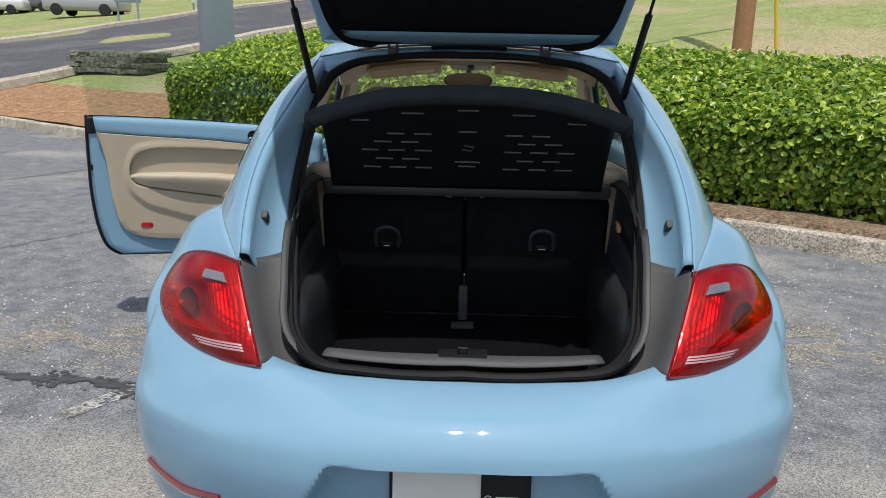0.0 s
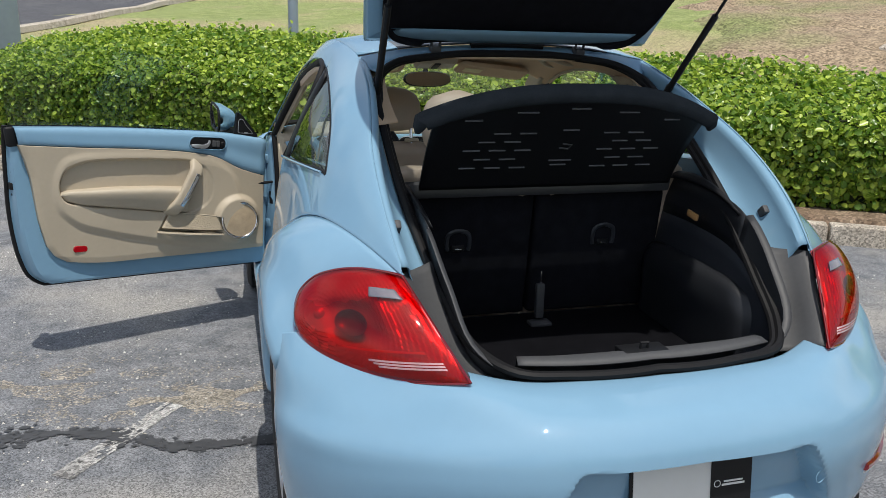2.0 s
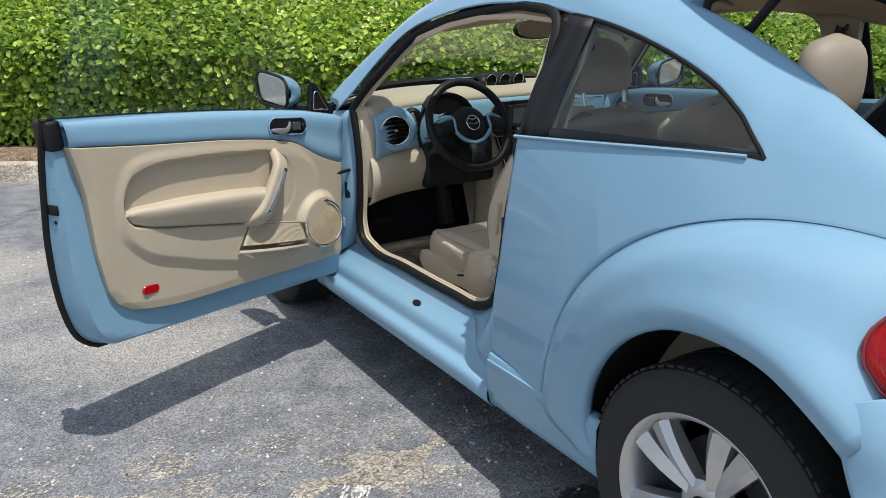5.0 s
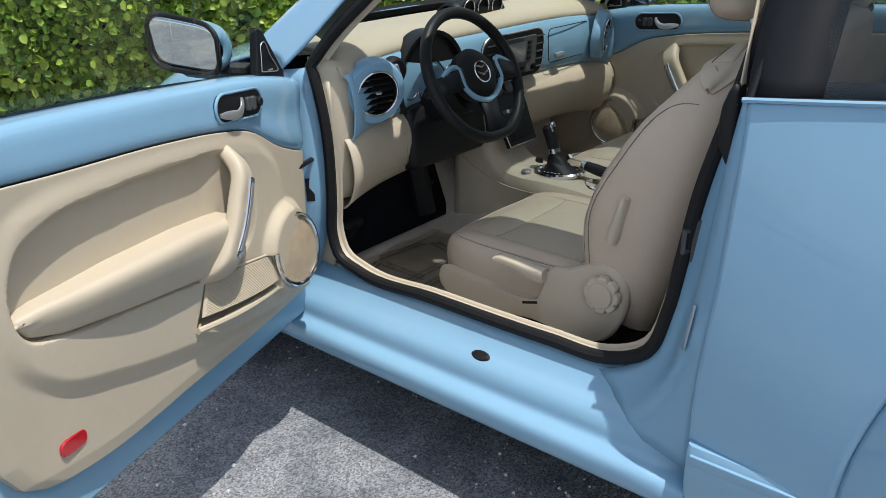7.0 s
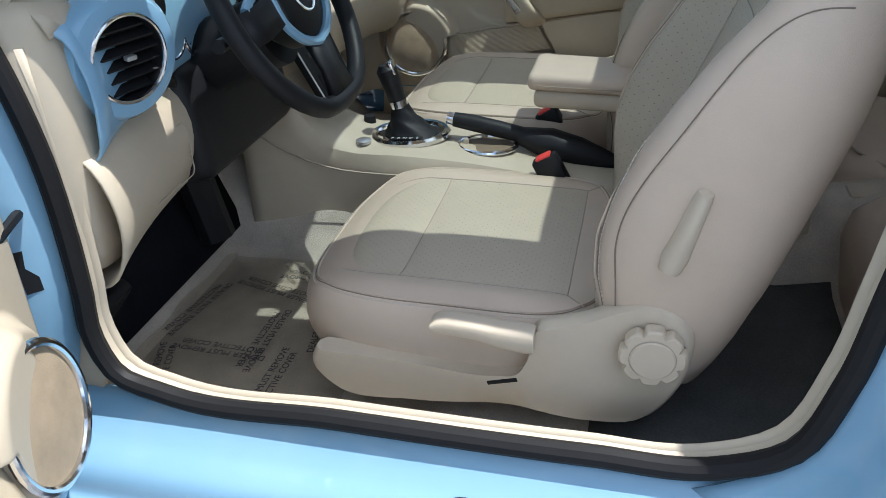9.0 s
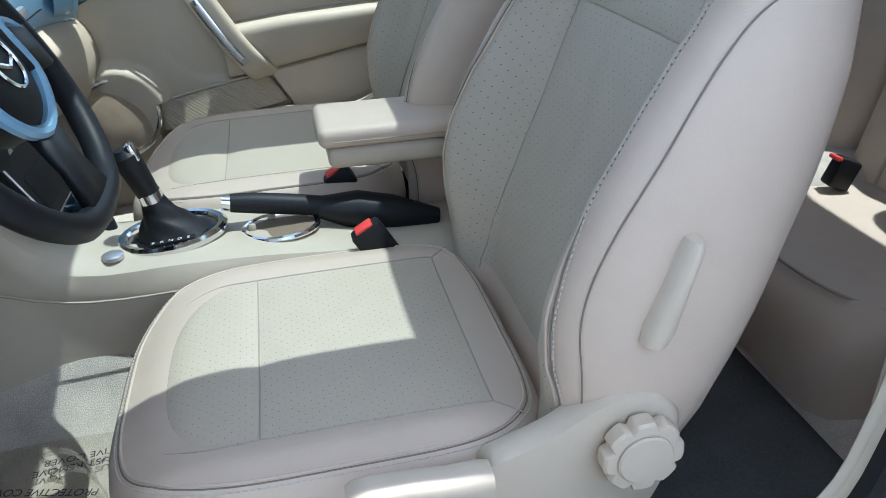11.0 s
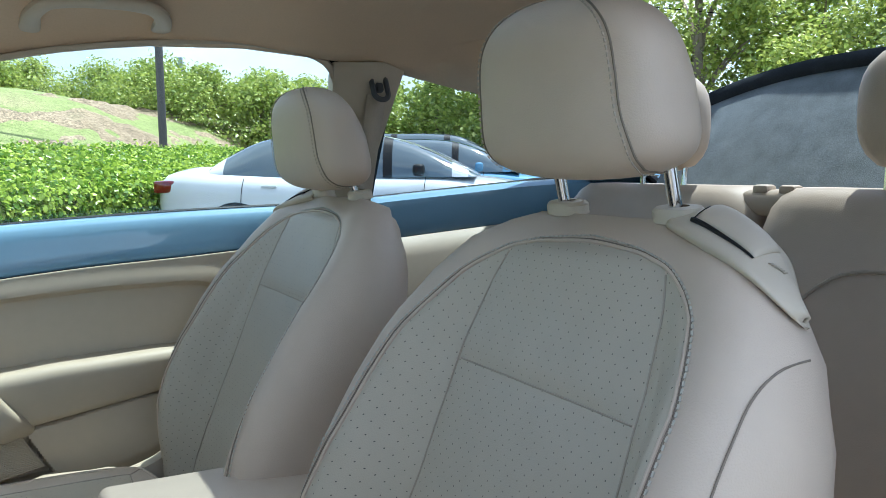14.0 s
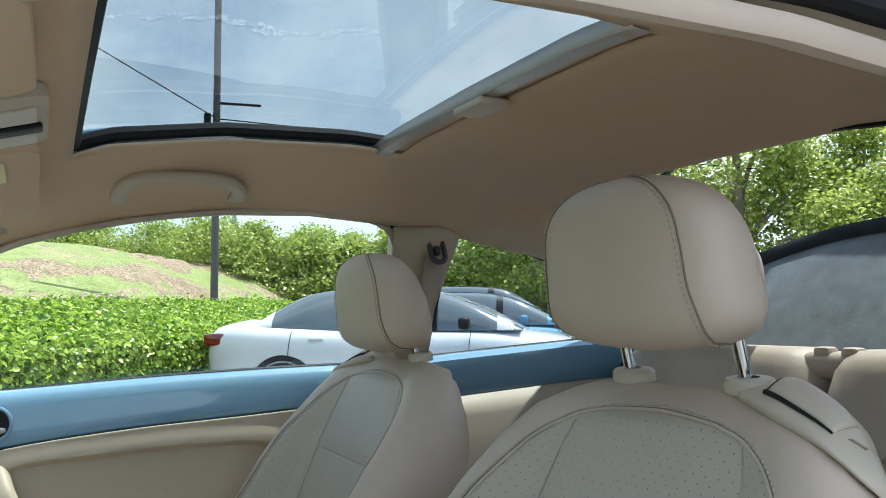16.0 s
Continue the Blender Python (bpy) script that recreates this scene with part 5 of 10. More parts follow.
def door_x(z):
    """Half-width of the door's outer skin at a height."""
    return float(np.interp(z, [0.30, 0.40, 0.55, 0.70, 0.83, 0.94, 1.03], [0.836, 0.846, 0.842, 0.830, 0.815, 0.798, 0.776]))


def build_door(sg):
    """One door in its shut place on the right (sg 1); the left one is mirrored and swung open."""
    d = new("door")
    d.parent = car
    tagged(d, "wide open driver door, blue over beige trim" if sg < 0 else "shut passenger door, blue over beige trim")
    S = Matrix.Scale(sg, 4, (1, 0, 0))
    if sg < 0:
        # the hinge axis leans, so that the open door's rear end rises
        up = Matrix.Translation((0, 2.869, 0.70)) @ Matrix.Rotation(radians(-2.4), 4, "X") @ Matrix.Translation((0, -2.869, -0.70))
        S = Matrix.Translation(HINGE) @ Matrix.Rotation(radians(-67), 4, "Z") @ Matrix.Translation(-HINGE) @ up @ S
    flip = sg < 0

    def P(name, bm, m, parent=d, label="", solid=0.0, angle=35, smooth=True):
        bmesh.ops.transform(bm, matrix=S, verts=bm.verts)
        if flip:
            bmesh.ops.reverse_faces(bm, faces=bm.faces)
        return part(name, bm, m, parent, label, smooth, solid, angle)

    rear = [(1.664, 1.034), (1.662, 0.93), (1.664, 0.80), (1.668, 0.66), (1.680, 0.54), (1.700, 0.435), (1.735, 0.352), (1.790, 0.314)]
    front = [(2.845, 0.964), (2.862, 0.90), (2.872, 0.80), (2.876, 0.65), (2.876, 0.52), (2.872, 0.40), (2.868, 0.345), (2.850, 0.302)]
    ra, fa = spline([(a, b, 0) for a, b in rear], 30), spline([(a, b, 0) for a, b in front], 30)
    bm = B()
    rows = []
    for k in range(30):
        row = []
        for f in np.linspace(0, 1, 24):
            y = ra[k][0] + (fa[k][0] - ra[k][0]) * f
            z = ra[k][1] + (fa[k][1] - ra[k][1]) * f
            row.append((door_x(z) + 0.012 * math.sin(f * math.pi), y, z))
        rows.append(row)
    sheet(bm, rows, True)
    P("outer_skin", bm, PAINT, solid=0.003)
    # rolled outer edge and shell
    bm = B()
    loop = [(door_x(z) - 0.006, y, z) for y, z, _ in ra] + [(door_x(z) - 0.006, y, z) for y, z, _ in np.array([ra[-1] + (fa[-1] - ra[-1]) * f for f in np.linspace(0.05, 0.95, 20)])] + [(door_x(z) - 0.006, y, z) for y, z, _ in fa[::-1]]
    loop = np.array(loop)
    c = np.array([0.75, 2.28, 0.70])
    shell = [loop]
    for k, (dx, f) in enumerate(((0.012, 0.995), (0.022, 0.985), (0.045, 0.978), (0.075, 0.965), (0.090, 0.945), (0.094, 0.90), (0.095, 0.80))):
        q = loop.copy()
        q[:, 0] = np.maximum(loop[:, 0] - dx, 0.750)
        q[:, 1] = c[1] + (loop[:, 1] - c[1]) * f
        q[:, 2] = c[2] + (loop[:, 2] - c[2]) * f
        q[:, 2] = np.minimum(q[:, 2], 1.030 - 0.058 * (q[:, 1] - 1.66))
        shell.append(q)
    # turned-up lower flange behind the trim
    q = shell[-1].copy()
    low_edge = loop[:, 2] < 0.42
    q[low_edge, 2] += 0.055
    q[:, 0] += 0.004
    shell.append(q)
    sheet(bm, shell)
    P("door_shell", bm, PAINT_IN, solid=0.003)
    bm = B()
    tube(bm, c + (loop[: 30 + 20] - c) * [1, 1.006, 1.006] + [-0.008, 0, 0], 0.0105, 8)
    P("door_seal", bm, SEAL, label="black rubber door seal")
    # blue upper inner panel
    bm = B()
    top = spline([(0.742, 1.690, 1.034), (0.738, 2.0, 1.030), (0.738, 2.35, 1.016), (0.742, 2.70, 0.990), (0.748, 2.836, 0.968)], 40)
    t2 = top - [0.024, 0, 0.005]
    low = spline([(0.720, 1.702, 0.957), (0.709, 1.96, 0.942), (0.705, 2.25, 0.928), (0.706, 2.44, 0.909), (0.710, 2.555, 0.887), (0.714, 2.69, 0.822), (0.722, 2.822, 0.780)], 40)
    mid = (t2 + low) / 2 - [0.010, 0, 0]
    sheet(bm, np.array([spline(np.stack([top[k] + [0.03, 0, 0.0], top[k], t2[k], mid[k], low[k], low[k] + [0.008, 0, -0.002]]), 20) for k in range(40)]).transpose(1, 0, 2))
    P("upper_panel", bm, PAINT, label="glossy light blue upper door panel", solid=0.002)
    # beige trim panel: swollen sweep, sunk oval, swell for the speaker
    bm = B()
    bot = spline([(0.738, 1.868, 0.425), (0.730, 1.97, 0.412), (0.726, 2.27, 0.406), (0.726, 2.60, 0.403), (0.732, 2.822, 0.403)], 40)
    rr = np.array([(1.702, 0.957), (1.722, 0.90), (1.742, 0.815), (1.762, 0.63), (1.790, 0.507), (1.822, 0.455), (1.868, 0.425), (1.97, 0.40)])
    fy = np.linspace(0, 1, 260)[None, :]
    fz = np.linspace(0, 1, 170)[:, None]
    lz, bz = np.interp(fy, np.linspace(0, 1, 40), low[:, 2]), np.interp(fy, np.linspace(0, 1, 40), bot[:, 2])
    z = lz + (bz - lz) * fz
    r0 = np.interp(-z, -rr[:, 1], rr[:, 0])
    y = r0 + (2.822 - r0) * fy
    z = np.interp(y, low[:, 1], low[:, 2]) * (1 - fz) + np.interp(y, bot[:, 1], bot[:, 2]) * fz
    x = np.interp(y, low[:, 1], low[:, 0]) * (1 - fz) + np.interp(y, bot[:, 1], bot[:, 0]) * fz + 0.001
    edge = np.clip((y - r0) / 0.03, 0, 1) * np.clip(fz / 0.10, 0, 1) ** 0.7
    x = x - 0.008 * np.sin(np.clip((y - r0) / 0.03, 0, 1) * math.pi / 2) - 0.004 * np.clip((1 - fz) / 0.05, 0, 1)
    x -= (0.007 + 0.006 * ease(0.70 - z, 0.12)) * ease(inside(y, z, SWEEP), 0.018) * edge
    x += 0.026 * ease(inside(y, z, OVAL), 0.007) * np.clip((2.53 - y) / 0.16, 0.08, 1)
    dsp = np.hypot(y - 2.672, z - 0.566)
    x -= 0.026 * ease(0.116 - dsp, 0.016)
    x += 0.030 * ease(inside(y, z, POCKET), 0.003)
    G = np.stack([x, y, z], -1)
    G = np.concatenate([G[:, :1] + [0.035, -0.004, 0], G], 1)
    G = np.concatenate([G, G[-1:] * [0, 1, 1] + [0.765, 0, -0.004]], 0)
    sheet(bm, G)
    P("trim_panel", bm, BEIGE, label="beige moulded door trim", solid=0.003)
    bm = B()
    tube(bm, low - [0.0, 0, 0.001], 0.0014, 6)
    P("panel_joint", bm, SEAL)
    bm = B()
    ring_tube(bm, [(0.7125, q[0], q[1]) for q in spline([(a, b, 0) for a, b in OVAL + OVAL[:1]], 140)[:-1]], 0.0012, 5)
    P("oval_joint", bm, mat_shadow)
    # armrest: a swelling shelf that rises from a point at the rear
    bm = B()
    ty = np.linspace(1.850, 2.408, 40)
    rows = []
    for yy in ty:
        zt = float(np.interp(yy, [1.848, 1.90, 2.07, 2.26, 2.335, 2.41], [0.743, 0.753, 0.759, 0.754, 0.748, 0.742]))
        zb = float(np.interp(yy, [1.845, 1.873, 1.935, 2.11, 2.31, 2.41], [0.740, 0.706, 0.686, 0.662, 0.633, 0.622]))
        w = 0.058 * math.sin(min(1.0, (yy - 1.846) / 0.30) * math.pi / 2) ** 0.8
        h = zt - zb
        x0 = 0.735
        sec = [(x0, zt + 0.001), (x0 - 0.015 - w * 0.6, zt), (x0 - 0.022 - w * 0.92, zt - 0.004), (x0 - 0.024 - w, zt - 0.014), (x0 - 0.024 - w * 0.97, zt - h * 0.35), (x0 - 0.022 - w * 0.80, zt - h * 0.68), (x0 - 0.020 - w * 0.55, zb + 0.004), (x0 - 0.006 - w * 0.3, zb - 0.002), (x0, zb - 0.003)]
        rows.append([(a, yy, b) for a, b, _ in spline([(a, b, 0) for a, b in sec], 26)])
    sheet(bm, rows, True)
    bm.faces.new([bm.verts.new(p) for p in rows[-1]])
    P("armrest", bm, BEIGE, label="padded beige armrest", solid=0.002, angle=50)
    # grab handle: a stout pillar with a bright strip in its face
    bm = B()
    hp = spline([(0.728, 2.462, 0.856), (0.690, 2.458, 0.850), (0.664, 2.447, 0.826), (0.656, 2.415, 0.765), (0.656, 2.375, 0.695), (0.664, 2.345, 0.652), (0.690, 2.332, 0.634), (0.728, 2.328, 0.628)], 34)
    bar(bm, hp, [0.029 + 0.006 * abs(2 * i / 33 - 1) ** 3 for i in range(34)], 0.0175, (-1, 0.12, 0), 20, 0.55)
    P("grab_handle", bm, BEIGE, label="beige grab handle", angle=60)
    bm = B()
    stp = spline([(0.6420, 2.452, 0.812), (0.6375, 2.424, 0.760), (0.6385, 2.386, 0.695), (0.644, 2.366, 0.664)], 16)
    bar(bm, stp, 0.0108, 0.005, (-1, 0.12, 0), 12, 0.8)
    hs = P("handle_strip", bm, CHROME, label="bright metal strip")
    bm = B()
    bar(bm, stp[1:-1] - [0.0030, 0, 0], 0.0070, 0.0030, (-1, 0.12, 0), 10, 0.8)
    P("strip_inlay", bm, SILVER, hs)
    # map pocket: a ribbed panel over a dark slot
    bm = B()
    g = net([[(0.696, 2.322, 0.620), (0.684, 2.44, 0.606), (0.688, 2.578, 0.582)], [(0.694, 2.303, 0.585), (0.676, 2.44, 0.568), (0.682, 2.580, 0.548)], [(0.690, 2.284, 0.553), (0.668, 2.44, 0.536), (0.676, 2.582, 0.520)]], 24, 44)
    g[:, :, 0] += 0.0012 * np.sin(np.arange(44) * math.pi)[:, None] + 0.0009 * (np.arange(44) % 2)[:, None]
    sheet(bm, g)
    P("map_pocket", bm, BEIGE_D, label="ribbed beige map pocket", solid=0.004)
    bm = B()
    tube(bm, spline([(0.690, 2.262, 0.533), (0.676, 2.42, 0.513), (0.680, 2.52, 0.502), (0.690, 2.592, 0.494)], 14), 0.0075, 8)
    P("pocket_lip", bm, BEIGE)
    bm = B()
    tube(bm, spline([(0.700, 2.322, 0.624), (0.688, 2.44, 0.611), (0.692, 2.58, 0.586)], 12), 0.0035, 6)
    P("pocket_top_seam", bm, BEIGE)
    # speaker
    sm = Matrix.Translation((0.672, 2.672, 0.566)) @ pose(0, 0, 0, 0, -90, 0) @ pose(0, 0, 0, 6, 6, 0)
    bm = B()
    revolve(bm, [(0.0, 0.010), (0.05, 0.008), (0.083, 0.002), (0.085, -0.02)], sm, 48)
    P("speaker_grille", bm, GRILLE, label="ribbed beige speaker grille")
    bm = B()
    ring_tube(bm, [sm @ Vector((0.088 * math.cos(a), 0.088 * math.sin(a), 0.004)) for a in np.linspace(0, 2 * math.pi, 49)[:-1]], 0.0065, 10)
    P("speaker_ring", bm, CHROME, label="chrome speaker ring")
    # inside release with window switches
    bm = B()
    fm = Matrix(((0, 0, -1, 0.704), (1, 0, 0, 2.522), (0, 1, 0, 0.952), (0, 0, 0, 1))) @ pose(0, 0, 0, 0, 0, -3)
    extrude_outline(bm, rounded(0.185, 0.062, 0.030), 0.010, fm, 0.003)
    P("release_bezel", bm, BLACK, label="black oval release bezel")
    bm = B()
    ring_tube(bm, [fm @ Vector((a, b, 0.009)) for a, b in rounded(0.184, 0.061, 0.030)], 0.0035, 8)
    P("bezel_ring", bm, PAINT)
    bm = B()
    bar(bm, spline([fm @ Vector((-0.082, -0.012, 0.011)), fm @ Vector((-0.055, -0.014, 0.018)), fm @ Vector((-0.015, -0.013, 0.019)), fm @ Vector((0.004, 0.004, 0.014)), fm @ Vector((0.006, 0.016, 0.011))], 16), [0.004, 0.006, 0.008, 0.009, 0.0095, 0.010, 0.010, 0.010, 0.010, 0.010, 0.010, 0.009, 0.008, 0.007, 0.006, 0.004], 0.003, (-1, 0, 0), 12, 0.8)
    P("release_lever", bm, SILVER, label="silver release lever")
    for k in range(2):
        bm = B()
        extrude_outline(bm, rounded(0.018, 0.030, 0.005), 0.009, fm @ pose(0.028 + 0.020 * k, 0.0, 0.009), 0.002)
        P("window_switch", bm, GREYP)
    bm = B()
    revolve(bm, [(0.011, 0.0), (0.011, 0.010), (0.008, 0.013), (0.0, 0.013)], fm @ pose(0.072, 0, 0.009), 16)
    P("mirror_knob", bm, BLACK)
    # red reflector
    bm = B()
    rm = Matrix(((0, 0, -1, 0.724), (1, 0, 0, 1.925), (0, 1, 0, 0.482), (0, 0, 0, 1)))
    extrude_outline(bm, rounded(0.062, 0.030, 0.013), 0.008, rm, 0.003)
    P("door_reflector", bm, RED, label="red door reflector")
    # latch, drain plug, rear cap
    bm = B()
    block(bm, (0.785, 1.676, 0.775), (0.045, 0.022, 0.030), None, 0.004)
    P("door_latch", bm, SEAL, label="black latch mouth")
    for xx, zz in ((0.808, 0.845), (0.772, 0.838), (0.780, 0.738)):
        bm = B()
        revolve(bm, [(0.0055, 0.0), (0.005, 0.004), (0.0, 0.0045)], Matrix.Translation((xx, 1.6765, zz)) @ pose(0, 0, 0, 90, 0, 0), 10)
        P("latch_bolt", bm, SEAL)
    bm = B()
    block(bm, (0.778, 1.680, 0.990), (0.082, 0.044, 0.085), pose(0, 0, 0, 6, 0, 0), 0.010, 3)
    P("belt_end_cap", bm, BLACK)
    bm = B()
    block(bm, (0.762, 2.12, 0.372), (0.006, 0.050, 0.018), pose(0, 0, 0, 0, -40, 0), 0.004)
    P("drain_plug", bm, SEAL)
    # glass
    bm = B()
    tp = spline([(0.612, 1.640, 1.352), (0.606, 1.90, 1.380), (0.612, 2.10, 1.373), (0.624, 2.28, 1.345), (0.648, 2.48, 1.285), (0.690, 2.63, 1.175), (0.735, 2.72, 1.080)], 26)
    bt = spline([(0.756, 1.672, 1.034), (0.752, 2.0, 1.030), (0.752, 2.40, 1.012), (0.754, 2.72, 0.986)], 26)
    md = (tp + bt) / 2
    md[:, 0] += 0.016
    sheet(bm, np.array([spline(np.stack([tp[k], md[k], bt[k]]), 10) for k in range(26)]).transpose(1, 0, 2), True)
    P("door_glass", bm, GLASS, label="raised frameless door glass")
    bm = B()
    tube(bm, bt + [0.004, 0, 0.001], 0.0045, 6)
    P("belt_seal", bm, SEAL)
    # black sail panel with tweeter, mirror
    bm = B()
    tri = [(2.672, 0.988), (2.800, 0.970), (2.800, 0.984), (2.712, 1.092), (2.690, 1.100)]
    tm = Matrix(((0, 0, -1, 0.752), (1, 0, 0, 0), (0, 1, 0, 0), (0, 0, 0, 1)))
    extrude_outline(bm, tri, 0.020, tm, 0.003)
    sp = P("sail_panel", bm, BLACK, label="black triangular tweeter panel")
    bm = B()
    cy, cz = 2.722, 1.020
    ring_tube(bm, [tm @ Vector((q[0], q[1], 0.0215)) for q in spline([(cy + (a - cy) * 0.74, cz + (b - cz) * 0.74, 0) for a, b in ((2.682, 0.992), (2.74, 0.986), (2.785, 0.984), (2.745, 1.035), (2.705, 1.082), (2.694, 1.078), (2.686, 1.03), (2.682, 0.992))], 40)[:-1]], 0.0014, 5)
    P("tweeter_ring", bm, SILVER, sp)
    bm = B()
    block(bm, tm @ Vector((2.734, 0.999, 0.0215)), (0.001, 0.020, 0.004), None)
    P("tweeter_badge", bm, SILVER, sp, "small pale illegible badge")
    mirror = new("door_mirror")
    mirror.parent = d
    tagged(mirror, "light blue door mirror on a black foot")
    def oval(f, a, grow=1.0):
        """Point on the mirror's outline: share across, angle round the section."""
        hh = 0.066 * (1 - 0.10 * (1 - f)) * max(0.0, 1 - abs(2 * f - 1) ** 5) ** 0.35 * grow
        return 0.795 + 0.225 * f, 1.052 + 0.022 * f, hh
    bm = B()
    rows = []
    for f in np.linspace(0.004, 0.996, 26):
        xx, zc, hh = oval(f, 0)
        dp = 0.115 * max(0.0, 1 - abs(2 * f - 1) ** 4) ** 0.5 * (1 - 0.35 * f)
        rows.append([(xx, 2.624 + 0.052 * f + dp * math.sin(a) ** 0.8, zc + hh * math.cos(a)) for a in np.linspace(0, math.pi, 20)])
    sheet(bm, rows, True)
    P("mirror_shell", bm, PAINT, mirror, solid=0.003)
    bm = B()
    rim = []
    for f in np.linspace(0.01, 0.99, 30):
        xx, zc, hh = oval(f, 0)
        rim.append((xx, 2.622 + 0.052 * f, zc + hh * 0.98))
    for f in np.linspace(0.99, 0.01, 30):
        xx, zc, hh = oval(f, 0)
        rim.append((xx, 2.622 + 0.052 * f, zc - hh * 0.98))
    ring_tube(bm, rim, 0.0062, 8)
    P("mirror_frame", bm, BLACK, mirror, "black frame round the mirror glass")
    bm = B()
    mg = []
    for f in np.linspace(0.012, 0.988, 26):
        xx, zc, hh = oval(f, 0)
        mg.append([(xx, 2.627 + 0.052 * f - 0.075 * hh * v, zc + hh * 0.97 * v) for v in np.linspace(-1, 1, 9)])
    sheet(bm, mg)
    P("mirror_glass", bm, MIRROR, mirror, "reflecting mirror glass", solid=0.003)
    bm = B()
    tube(bm, spline([(0.755, 2.745, 0.992), (0.790, 2.722, 0.994), (0.840, 2.69, 1.000), (0.930, 2.69, 1.006)], 8), 0.022, 10)
    P("mirror_foot", bm, BLACK, mirror)
    return d


SWEEP = [(1.852, 0.850), (1.836, 0.800), (1.832, 0.740), (1.848, 0.665), (1.900, 0.608), (2.05, 0.548), (2.26, 0.492), (2.53, 0.440), (2.66, 0.430), (2.74, 0.50), (2.70, 0.66), (2.66, 0.78), (2.56, 0.872), (2.44, 0.898), (2.25, 0.914), (2.05, 0.918), (1.93, 0.908), (1.875, 0.885)]
OVAL = [(1.853, 0.753), (1.858, 0.800), (1.885, 0.848), (1.94, 0.873), (2.10, 0.886), (2.30, 0.880), (2.444, 0.866), (2.510, 0.832), (2.548, 0.762), (2.536, 0.684), (2.478, 0.634), (2.42, 0.622), (2.31, 0.632), (2.11, 0.662), (1.935, 0.686), (1.873, 0.706)]
POCKET = [(2.318, 0.622), (2.582, 0.583), (2.588, 0.496), (2.270, 0.531)]
SWEEP, OVAL = ([(q[0], q[1]) for q in spline([(a, b, 0) for a, b in loop + loop[:1]], 110)[:-1]] for loop in (SWEEP, OVAL))
GRILLE = mat("speaker_mesh", (0.42, 0.33, 0.22), 0.7, 0, 0.25, 700, bump=1.0, bscale=1500)
MIRROR = mat("mirror_silver", (0.85, 0.87, 0.88), 0.02, 1.0, 0.01, 20)
# brown for the oval's joint line and for painted shade in the cup holder
mat_shadow = mat("joint_and_well_shade", (0.20, 0.15, 0.10), 0.8, 0, 0.1, 60)
build_door(-1)
build_door(1)


